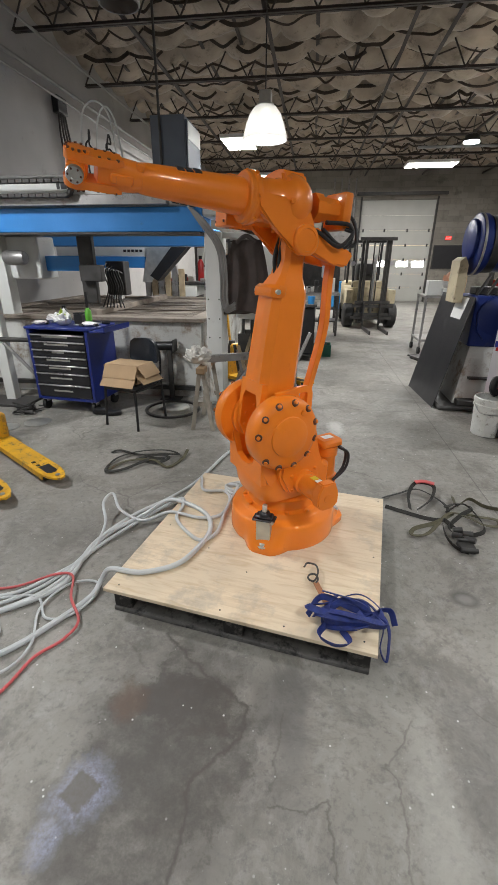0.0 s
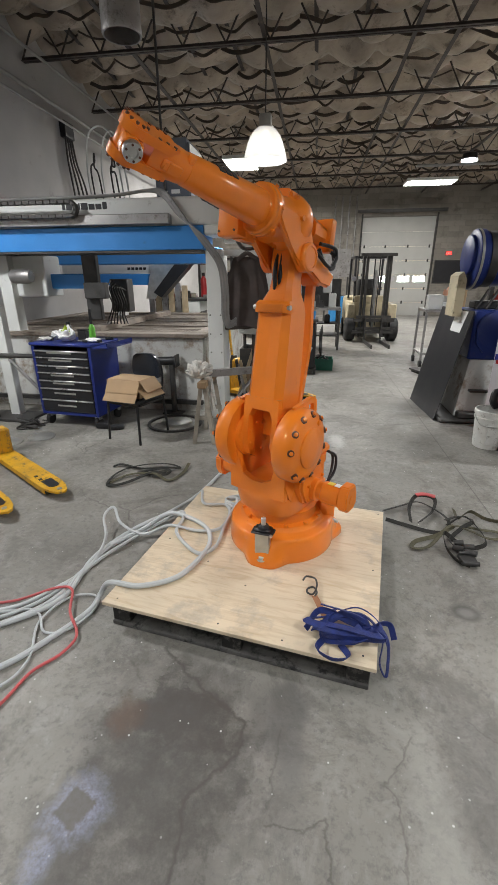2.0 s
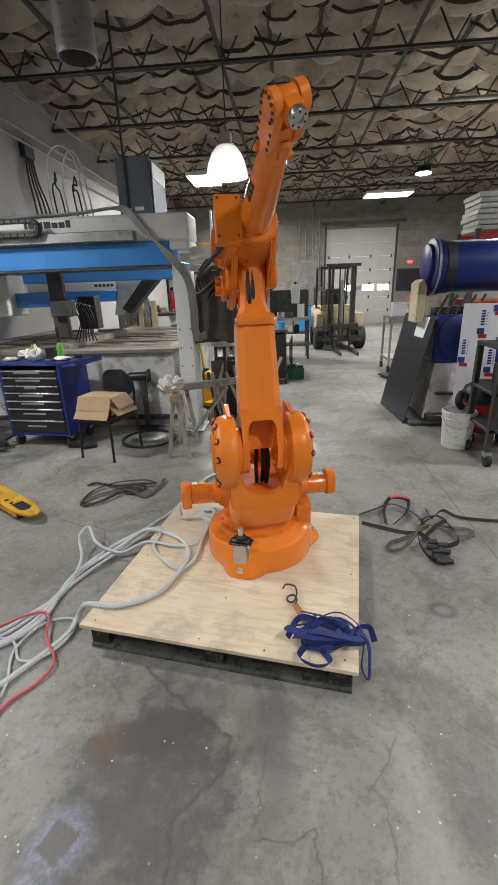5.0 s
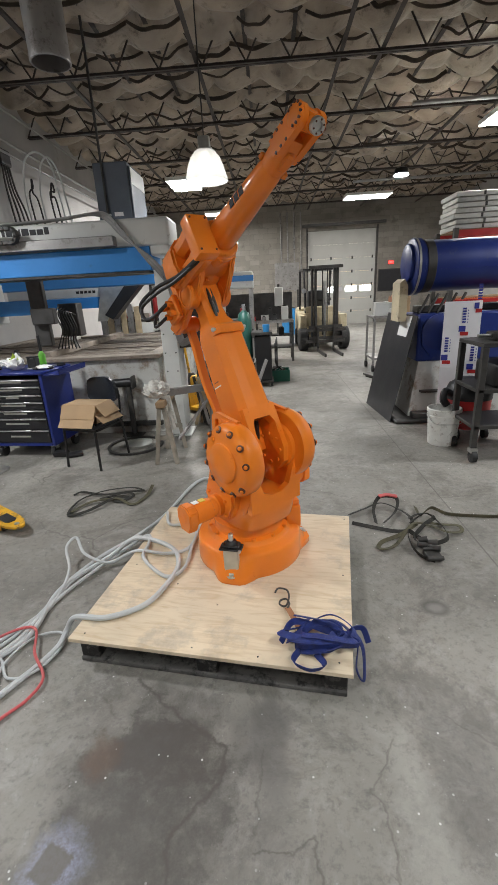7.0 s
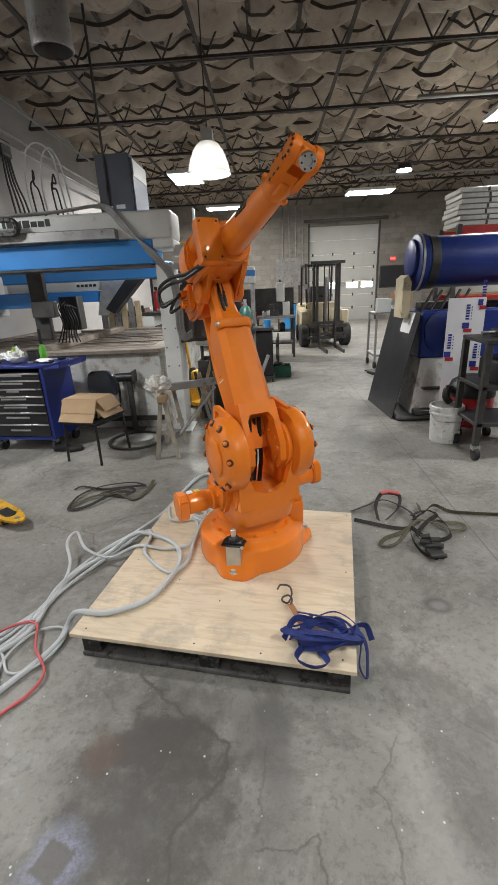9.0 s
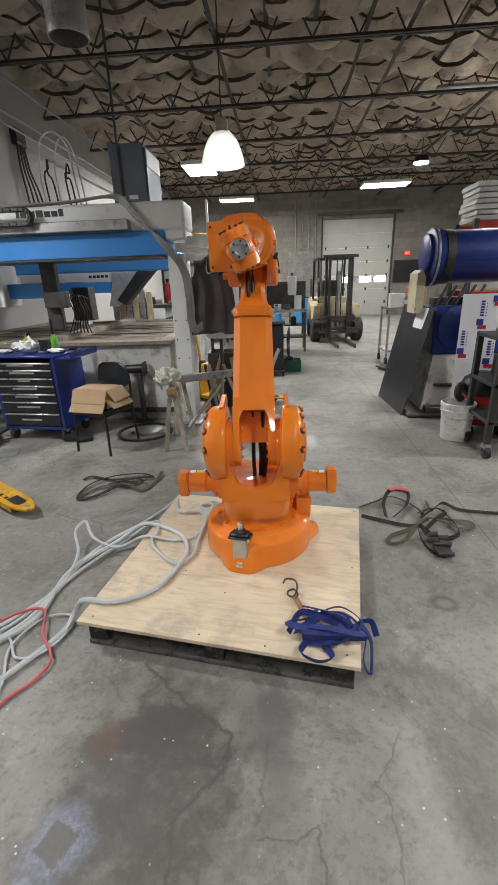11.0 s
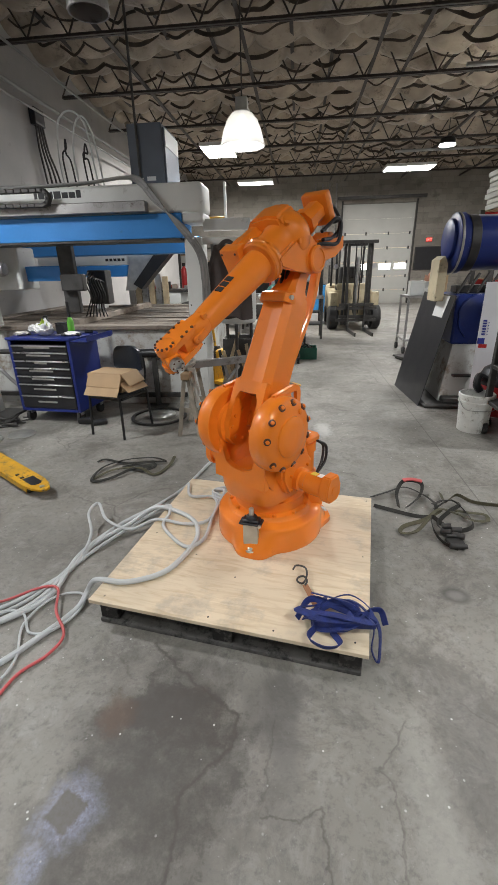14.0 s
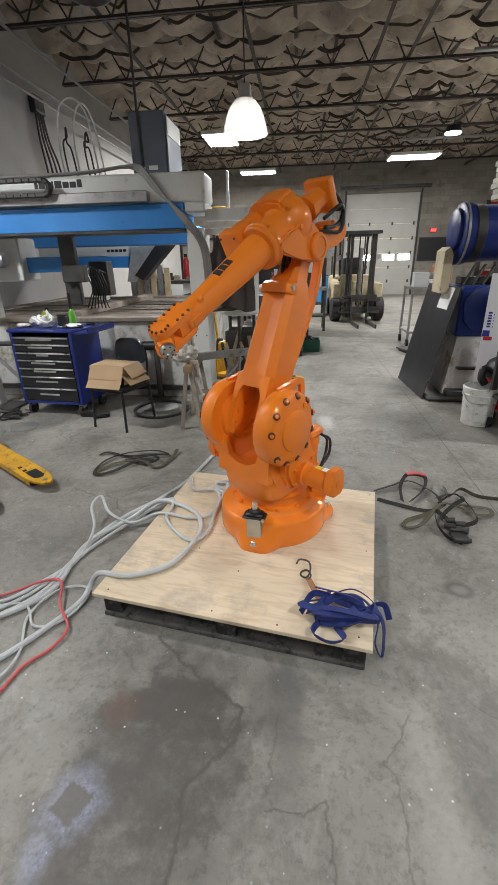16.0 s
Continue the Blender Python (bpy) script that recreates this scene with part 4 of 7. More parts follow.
def robot_lower_arm(r):
    bm = B()
    loft(bm, [ring_pts(0.1, 0.1, 0.15, 0.03, 0.0), ring_pts(0.102, 0.1, 0.2, 0.033, 0, 0.006), ring_pts(0.1, 0.096, 0.38, 0.033, 0, 0.008), ring_pts(0.092, 0.09, 0.6, 0.03, 0.004, 0.006), ring_pts(0.09, 0.088, 0.625, 0.03, 0.004),
              ring_pts(0.082, 0.08, 0.655, 0.028, 0.002), ring_pts(0.06, 0.062, 0.70, 0.02, -0.002), ring_pts(0.052, 0.058, 0.76, 0.02, -0.004), ring_pts(0.058, 0.066, 0.81, 0.02, 0), ring_pts(0.055, 0.066, 0.88, 0.02, 0)])
    for sy in (-1, 1):
        slab(bm, [(-0.095, -0.03), (-0.06, -0.095), (0.0, -0.115), (0.06, -0.09), (0.098, -0.02), (0.1, 0.17), (-0.095, 0.17)], "y", min(sy * 0.068, sy * 0.1), max(sy * 0.068, sy * 0.1))
    slab(bm, [(-0.09, 0.0), (-0.04, 0.0), (-0.02, 0.15), (-0.09, 0.15)], "y", -0.1, 0.1)
    # arch over the front opening
    slab(bm, [(-0.098, 0.21), (-0.098, 0.05), (-0.084, 0.05), (-0.066, 0.12), (-0.045, 0.158), (0.045, 0.158), (0.066, 0.12), (0.084, 0.05), (0.098, 0.05), (0.098, 0.21)], "x", 0.05, 0.101)
    bmesh.ops.bevel(bm, geom=[e for e in bm.edges if e.is_manifold and e.calc_face_angle(0) > 0.5], offset=0.007, segments=2, affect="EDGES")
    a = part("lower_arm", bm, M["orange"], r, "orange cast lower arm column")
    for sy in (-1, 1):
        turn = TO_Y if sy > 0 else pose(0, 0, 0, 90)
        part("hub", lathe(B(), [(0.105, 0.1), (0.118, 0.105), (0.118, 0.13), (0.105, 0.135)], 36, turn), M["orange"], a)
        for k in range(8):
            an = radians(22 + 45 * k)
            part("hub_bolt", lathe(B(), [(0.009, 0.066), (0.009, 0.058)], 8, Matrix.Translation((0.075 * math.cos(an), 0, 0.075 * math.sin(an))) @ turn), M["orange"], a)
    # collar with its pins
    bm = B()
    loft(bm, [ring_pts(0.034, 0.088, 0.596, 0.016, 0.074), ring_pts(0.042, 0.093, 0.606, 0.022, 0.072), ring_pts(0.042, 0.093, 0.634, 0.022, 0.072), ring_pts(0.03, 0.085, 0.65, 0.016, 0.066)])
    bmesh.ops.bevel(bm, geom=[e for e in bm.edges if e.is_manifold and e.calc_face_angle(0) > 0.5], offset=0.005, segments=2, affect="EDGES")
    part("collar", bm, M["orange"], a)
    for sy in (-1, 1):
        part("collar_pin", rod(B(), (0.09, sy * 0.07, 0.62), (0.09, sy * 0.099, 0.62), 0.011, 14), M["zinc"], a, "steel pin")
    part("instruction_label", box(B(), -0.06, 0.0, -0.1195, -0.1165, 0.36, 0.50, 0, pose(0, 0.004, 0, -3.0)), M["labelw"], a, "white paper instruction label")
    bm = B()
    for k in range(5):
        box(bm, -0.05, -0.012 - 0.006 * (k % 3), -0.1203, -0.1196, 0.385 + 0.02 * k, 0.389 + 0.02 * k, 0, pose(0, 0.004, 0, -3.0))
    part("label_print", bm, M["ink"], a, "small illegible print")
    for k, (dy, dx) in enumerate(((0.0, 0.0), (0.02, -0.012), (-0.02, 0.01))):
        bm = sweep(B(), [(0.02, dy, 0.62), (0.045 + dx, dy, 0.72), (0.05 + dx, dy * 1.2, 0.78), (0.045, dy, 0.86), (0.02, dy, 0.93)], 0.010)
        part("neck_hose", bm, M["black"], a, "black hose")
    return a


def robot_rod(r):
    bm = sweep(B(), [(0, 0, -0.02), (0.012, 0, 0.1), (-0.012, 0, 0.3), (-0.03, 0, 0.52), (-0.005, 0, 0.72), (0, 0, LL)], 0, flat=(0.045, 0.034), up=(1, 0, 0))
    for z in (0, LL):
        rod(bm, (0, -0.045, z), (0, 0.045, z), 0.045, 20)
    bmesh.ops.bevel(bm, geom=[e for e in bm.edges if e.is_manifold and e.calc_face_angle(0) > 0.8], offset=0.004, segments=1, affect="EDGES")
    p = part("push_rod", bm, M["orange"], r, "orange curved parallel push rod")
    for z in (0, LL):
        part("rod_pin", rod(B(), (0, -0.055, z), (0, 0.055, z), 0.018, 14), M["cavity"], p)
    return p


def robot_upper_arm(r):
    bm = B()
    for sy in (-1, 1):
        pts = [(-0.06, -0.035), (-0.02, -0.062), (0.05, -0.05), (0.15, 0.03), (0.24, 0.10), (0.24, 0.15), (0.0, 0.15), (-0.05, 0.06)]
        slab(bm, pts, "y", min(sy * 0.072, sy * 0.10), max(sy * 0.072, sy * 0.10))
    slab(bm, [(0.03, 0.05), (0.14, 0.045), (0.25, 0.10), (0.22, 0.15), (0.0, 0.15)], "y", -0.08, 0.08)
    # rear lever for the push rod
    slab(bm, [(-0.285, -0.03), (-0.25, -0.09), (-0.16, -0.08), (-0.03, -0.045), (0.0, 0.03), (-0.06, 0.06)], "y", -0.1, -0.062)
    slab(bm, [(-0.285, -0.03), (-0.25, -0.09), (-0.16, -0.08), (-0.03, -0.045), (0.0, 0.03), (-0.06, 0.06)], "y", 0.062, 0.1)
    bmesh.ops.bevel(bm, geom=list(bm.edges), offset=0.01, segments=2, affect="EDGES")
    lathe(bm, [(0.07, -0.035), (0.098, -0.02), (0.114, 0.01), (0.118, 0.045), (0.112, 0.075), (0.095, 0.098), (0.085, 0.115), (0.082, 0.20), (0.084, 0.222), (0.086, 0.26), (0.07, 0.27)], 44, Matrix.Translation((0, 0, OFF)) @ TO_X)
    a = part("upper_arm", bm, M["orange"], r, "orange elbow housing with forearm bearing")
    # gear cover over the side drives, with cut corners
    bm = B()
    slab(bm, [(-0.165, OFF - 0.09), (-0.185, OFF - 0.04), (-0.175, OFF + 0.055), (-0.12, OFF + 0.115), (-0.02, OFF + 0.128), (0.04, OFF + 0.118), (0.06, OFF + 0.07), (0.0, OFF - 0.09)], "x", -0.02, 0.105)
    bmesh.ops.bevel(bm, geom=list(bm.edges), offset=0.012, segments=2, affect="EDGES")
    part("gear_cover", bm, M["orange"], a, "faceted orange cover over the drive gears")
    part("ring_flange", lathe(B(), [(0.086, 0.214), (0.097, 0.218), (0.1, 0.226), (0.1, 0.24), (0.095, 0.246), (0.095, 0.262), (0.088, 0.268)], 48, Matrix.Translation((0, 0, OFF)) @ TO_X), M["orange"], a)
    for sy in (-1, 1):
        turn = TO_Y if sy > 0 else pose(0, 0, 0, 90)
        part("elbow_cap", lathe(B(), [(0.062, 0.07), (0.062, 0.115), (0.055, 0.122), (0.045, 0.123), (0.043, 0.118), (0.02, 0.118)], 32, turn), M["orange"], a)
    # drive motors behind and beside the bearing
    bm = B()
    lathe(bm, [(0.06, 0.06), (0.06, 0.10), (0.05, 0.105), (0.05, 0.19)], 8, Matrix.Translation((0, 0.035, OFF)) @ TO_X @ pose(0, 0, 0, 0, 180, 22.5))
    mo = part("rear_motor", bm, M["orange"], a, "orange servo motor")
    bm = B()
    box(bm, -0.235, -0.185, -0.035, 0.105, OFF - 0.075, OFF + 0.075, 0.012, seg=2)
    part("motor_end_cap", bm, M["orange"], mo)
    for dy, z0 in ((-0.09, OFF + 0.045), (-0.085, OFF - 0.06)):
        bm = B()
        lathe(bm, [(0.048, 0.02), (0.048, 0.18), (0.052, 0.2), (0.052, 0.25)], 8, Matrix.Translation((0, dy - 0.02, z0)) @ TO_X @ pose(0, 0, 0, 0, 0, 22.5))
        mo = part("side_motor", bm, M["orange"], a, "orange servo motor")
    bm = B()
    box(bm, 0.235, 0.30, -0.175, -0.062, OFF - 0.105, OFF + 0.09, 0.01, seg=2)
    cov = part("motor_cover", bm, M["orange"], a, "flat orange motor cover plate")
    for yy in (-0.16, -0.08):
        for zz in (OFF - 0.085, OFF + 0.07):
            part("cover_screw", rod(B(), (0.296, yy, zz), (0.304, yy, zz), 0.005, 8), M["cavity"], cov)
    # connector block on the lever
    bm = B()
    box(bm, -0.2, -0.09, -0.135, -0.1, -0.055, 0.07, 0.008)
    blk = part("connector_block", bm, M["orange"], a)
    for xx, zz in ((-0.165, -0.02), (-0.165, 0.03), (-0.12, -0.02), (-0.12, 0.03)):
        part("connector", rod(B(), (xx, -0.13, zz), (xx, -0.165, zz), 0.016, 10), M["orange"], blk)
    hoses = [[(-0.16, -0.16, 0.03), (-0.25, -0.23, 0.02), (-0.24, -0.24, 0.10), (-0.08, -0.21, 0.10), (0.08, -0.18, 0.06), (0.235, -0.15, 0.05)],
             [(-0.12, -0.16, 0.03), (-0.2, -0.25, -0.01), (-0.22, -0.25, 0.07), (-0.08, -0.22, 0.07), (0.08, -0.2, 0.035), (0.235, -0.13, 0.05)],
             [(-0.16, -0.16, -0.02), (-0.24, -0.2, -0.03), (-0.26, -0.14, 0.06), (-0.2, -0.04, 0.12)],
             [(-0.23, 0.05, OFF), (-0.29, 0.06, OFF - 0.03), (-0.3, 0.08, OFF - 0.12), (-0.2, 0.09, 0.0), (-0.08, 0.11, 0.05)],
             [(-0.21, 0.1, OFF - 0.07), (-0.24, 0.12, 0.05), (-0.16, 0.13, -0.01), (-0.06, 0.1, 0.04), (0.03, 0.06, 0.05)],
             [(-0.2, 0.08, -0.03), (-0.25, 0.1, 0.02), (-0.22, 0.12, 0.08), (-0.1, 0.1, 0.08)]]
    for k, h in enumerate(hoses):
        part("hose", sweep(B(), h, 0.009), M["black"], a, "black hose")
    for k in range(7):
        an = radians(360 / 7 * k)
        p = Vector((0.085, 0.102 * math.cos(an), OFF + 0.102 * math.sin(an)))
        part("housing_bolt", rod(B(), p - Vector((0, 0.01 * math.cos(an), 0.01 * math.sin(an))), p + Vector((0, 0.012 * math.cos(an), 0.012 * math.sin(an))), 0.011, 8), M["orange"], a)
        p = Vector((0.233, 0.096 * math.cos(an), OFF + 0.096 * math.sin(an)))
        part("ring_bolt", rod(B(), p, p + Vector((0, 0.012 * math.cos(an), 0.012 * math.sin(an))), 0.008, 8), M["orange"], a)
    return a


def robot_forearm(r):
    """Local x along the arm, z towards the marked side."""
    def oval(x, ry, rz, k=1.0):
        pts = []
        for i in range(32):
            an = 2 * math.pi * i / 32
            c, s = math.cos(an), math.sin(an)
            pts.append((x, ry * math.copysign(abs(c) ** k, c), rz * math.copysign(abs(s) ** k, s)))
        return pts
    bm = B()
    lathe(bm, [(0.068, 0.264), (0.069, 0.30), (0.059, 0.5), (0.051, 0.66), (0.048, 0.68)], 48, TO_X)
    loft(bm, [oval(0.66, 0.045, 0.045), oval(0.70, 0.047, 0.049, 0.85), oval(0.75, 0.044, 0.051, 0.7), oval(0.79, 0.04, 0.051, 0.65), oval(0.828, 0.034, 0.049, 0.6)])
    # two lobes that hold the wrist
    for sz in (-1, 1):
        pts = []
        for i in range(17):
            an = radians(-90 + 180 * i / 16)
            pts.append((L4 + 0.042 * math.cos(an), 0.042 * math.sin(an)))
        pts += [(0.78, 0.042), (0.745, 0.035), (0.745, -0.035), (0.78, -0.042)]
        slab(bm, pts, "z", min(sz * 0.027, sz * 0.052), max(sz * 0.027, sz * 0.052))
    a = part("forearm", bm, M["orange"], r, "smooth orange forearm tube and wrist fork with two bolted lobes")
    for sz in (-1, 1):
        for k in range(3):
            x0 = 0.455 + 0.034 * k
            bm = box(B(), x0, x0 + 0.027, -0.016, 0.016, 0.04, 0.0625 - 0.0018 * k, 0, pose(0, 0, 0, 0 if sz > 0 else 180))
            part("mark", bm, M["ink"], a, "dark maker's mark as plain block")
        part("seam_clip", box(B(), 0.675, 0.70, 0.018, 0.038, 0.03, 0.056, 0.004, pose(0, 0, 0, 0 if sz > 0 else 180)), M["orange"], a)
    for sz in (-1, 1):
        turn = Matrix.Identity(4) if sz > 0 else pose(0, 0, 0, 180)
        cov = part("fork_cover", lathe(B(), [(0.04, 0.05), (0.04, 0.056), (0.036, 0.059), (0.018, 0.06)], 28, Matrix.Translation((L4, 0, 0)) @ turn), M["orange"], a)
        for k in range(9):
            an = radians(-120 + 30 * k)
            p = Vector((L4 + 0.035 * math.cos(an), 0.035 * math.sin(an), sz * 0.055))
            part("cover_screw", rod(B(), p, p + Vector((0, 0, sz * 0.008)), 0.005, 7), M["cavity"], cov)
        for k in range(3):
            for sy in (-1, 1):
                p = Vector((0.765 + 0.03 * k, sy * 0.034, sz * 0.048))
                part("side_screw", rod(B(), p, p + Vector((0, 0, sz * 0.007)), 0.006, 7), M["cavity"], a)
    for sy in (-1, 1):
        bm = B()
        box(bm, 0.71, 0.79, min(sy * 0.036, sy * 0.052), max(sy * 0.036, sy * 0.052), -0.016, 0.016, 0.006)
        part("fork_rib", bm, M["orange"], a)
        part("cover_plate", box(B(), 0.72, 0.77, sy * 0.052 - 0.002, sy * 0.052 + 0.002, -0.014, 0.014), M["orange"], a)
    return a


def robot_wrist(r):
    bm = B()
    lathe(bm, [(0.033, -0.026), (0.036, -0.022), (0.036, 0.022), (0.033, 0.026)], 28)
    box(bm, 0.0, 0.062, -0.029, 0.029, -0.025, 0.025, 0.008, seg=2)
    lathe(bm, [(0.03, 0.045), (0.031, 0.06)], 28, TO_X)
    a = part("wrist", bm, M["orange"], r, "orange tilting wrist block")
    fl = part("tool_flange", lathe(B(), [(0.028, 0.074), (0.028, 0.088), (0.026, 0.092), (0.015, 0.092), (0.013, 0.086), (0.005, 0.086)], 32, TO_X @ pose(0, 0, -0.014)), M["steel"], a, "bare steel tool flange")
    for k in range(6):
        an = radians(60 * k)
        p = Vector((0.077, 0.0205 * math.cos(an), 0.0205 * math.sin(an)))
        # flange holes are dark discs, their shade painted in
        part("flange_hole", rod(B(), p, p + Vector((0.0025, 0, 0)), 0.0035, 8), M["cavity"], fl)
    return a


def robot():
    r = thing("industrial_robot", ROBOT, "glossy orange six axis industrial robot on a pallet", "robot")
    robot_base(r)
    return dict(turret=robot_turret(r), lower_arm=robot_lower_arm(r), push_rod=robot_rod(r), upper_arm=robot_upper_arm(r), forearm=robot_forearm(r), wrist=robot_wrist(r))


# ---- pallet ----
def pallet():
    p = thing("pallet", (-0.91, 1.49, 0), "black timber pallet with a bare plywood top", "pallet", rz=-9.1)
    S = 1.215
    part("deck", box(B(), 0, S, 0, S, 0.121, 0.14, 0.0015), M["ply"], p, "pale plywood sheet with stains")
    for y0 in (0.02, S / 2 - 0.06, S - 0.14):
        part("bottom_board", box(B(), 0.03, S - 0.02, y0, y0 + 0.12, 0.0, 0.022, 0.003), M["board"], p)
        for x0 in (0.03, S / 2 - 0.035, S - 0.11):
            part("block", box(B(), x0, x0 + 0.09, y0 + 0.01, y0 + 0.11, 0.02, 0.1, 0.004), M["blackwood"], p)
    for x0 in (0.03, S / 2 - 0.045, S - 0.12):
        part("stringer", box(B(), x0, x0 + 0.1, 0.025, S - 0.02, 0.1, 0.1205, 0.002), M["blackwood"], p)
    rnd = random.Random(2)
    for x, y in ((0.05, 0.04), (0.55, 0.035), (0.85, 0.03), (1.17, 0.05), (1.17, 0.6), (1.18, 1.17), (0.06, 0.55), (0.6, 0.3), (0.35, 0.42)):
        part("nail_head", lathe(B(), [(0.004, 0.139), (0.004, 0.141)], 8, pose(x + rnd.uniform(-0.01, 0.01), y, 0)), M["ink"], p)


# ---- cables and straps ----
def hoses():
    def run(name, pts, r, material, label, cat="cable"):
        tagged(mesh_ob(name, sweep(B(), pts, r, steps=10), material, True), label, cat, "cables by the pallet" if material is M["cable"] else "")
    c = M["cable"]
    lab = "long pale grey cable lying across the concrete and plywood"
    z, zp = 0.014, 0.155
    run("grey_cable", [(-2.4, 0.85, z), (-1.75, 1.2, z), (-1.4, 1.40, z), (-1.2, 1.62, z), (-1.2, 1.95, 0.02), (-1.08, 2.25, 0.03), (-0.9, 2.47, 0.05), (-0.80, 2.8, z), (-0.68, 3.3, z), (-0.56, 3.42, 0.02), (-0.42, 3.2, 0.03), (-0.3, 2.8, 0.1), (-0.24, 2.62, 0.2)], 0.0125, c, lab)
    run("grey_cable", [(-2.3, 0.55, z), (-1.5, 1.02, z), (-1.24, 1.19, z), (-1.1, 1.39, z), (-1.02, 1.56, z), (-1.0, 1.64, 0.05), (-0.93, 1.62, 0.14), (-0.77, 1.60, zp), (-0.62, 1.68, zp), (-0.55, 1.82, zp), (-0.52, 1.98, zp), (-0.57, 2.13, zp), (-0.70, 2.23, zp), (-0.85, 2.27, 0.15), (-1.0, 2.22, 0.06), (-1.17, 2.05, z), (-1.2, 1.8, z), (-1.3, 1.5, z), (-1.8, 1.1, z)], 0.0135, c, lab)
    run("grey_cable", [(-2.5, 1.0, z), (-1.7, 1.3, z), (-1.32, 1.55, z), (-1.2, 1.9, z), (-1.2, 2.1, 0.05), (-1.28, 2.26, 0.1), (-1.26, 2.36, 0.11), (-1.16, 2.24, 0.07), (-0.98, 2.16, 0.06), (-0.8, 2.14, 0.15), (-0.62, 2.10, zp), (-0.5, 2.14, zp), (-0.47, 2.3, zp), (-0.52, 2.42, zp), (-0.66, 2.42, zp), (-0.72, 2.6, 0.15)], 0.009, c, lab)
    run("grey_cable", [(-2.2, 1.45, z), (-1.5, 1.48, z), (-1.25, 1.72, z), (-1.14, 2.0, z), (-0.97, 2.24, 0.05), (-0.78, 2.30, 0.15), (-0.74, 2.2, zp), (-0.74, 2.08, zp), (-0.65, 1.96, zp), (-0.55, 1.89, zp), (-0.48, 1.97, zp), (-0.475, 2.15, zp), (-0.46, 2.3, 0.17), (-0.44, 2.42, 0.2), (-0.5, 2.46, 0.19)], 0.010, c, lab)
    run("grey_cable", [(-1.6, 0.85, z), (-1.36, 1.0, z), (-1.17, 1.12, z), (-1.14, 1.26, z), (-1.22, 1.45, z), (-1.17, 1.62, z), (-1.05, 1.66, z), (-1.0, 1.58, z), (-1.05, 1.44, z), (-1.16, 1.40, z), (-1.3, 1.52, z), (-1.6, 1.42, z)], 0.006, c, "thin pale grey cable looped on the concrete")
    run("grey_cable", [(-1.8, 1.2, z), (-1.5, 1.14, z), (-1.34, 1.2, z), (-1.32, 1.30, z), (-1.45, 1.36, z), (-1.8, 1.33, z)], 0.007, c, "thin pale grey cable looped on the concrete")
    for k in range(3):
        pts = [(-0.47 + 0.012 * k, 2.36 + 0.01 * k, 0.16 + 0.012 * k), (-0.52, 2.44, 0.16 + 0.012 * k), (-0.45, 2.5, 0.16 + 0.012 * k), (-0.39, 2.44, 0.17 + 0.012 * k), (-0.40, 2.34, 0.18 + 0.012 * k)]
        run("grey_cable", pts, 0.008, c, "pale grey cable coiled beside the robot base")
    run("red_cable", [(-2.2, 1.45, 0.01), (-1.75, 1.5, 0.01), (-1.45, 1.56, 0.01), (-1.27, 1.66, 0.03), (-1.17, 1.66, 0.035), (-1.1, 1.52, 0.03), (-1.0, 1.4, 0.02), (-1.02, 1.3, 0.01), (-1.09, 1.2, 0.01), (-1.12, 1.05, 0.01), (-1.2, 0.85, 0.01), (-1.35, 0.6, 0.01)], 0.0065, M["redcable"], "red rubber cable lying over the grey cables")


def band(bm, pts, w, t=0.003, up=(0, 0, 1), steps=8):
    return sweep(bm, pts, 0, steps=steps, flat=(w, t), up=up)


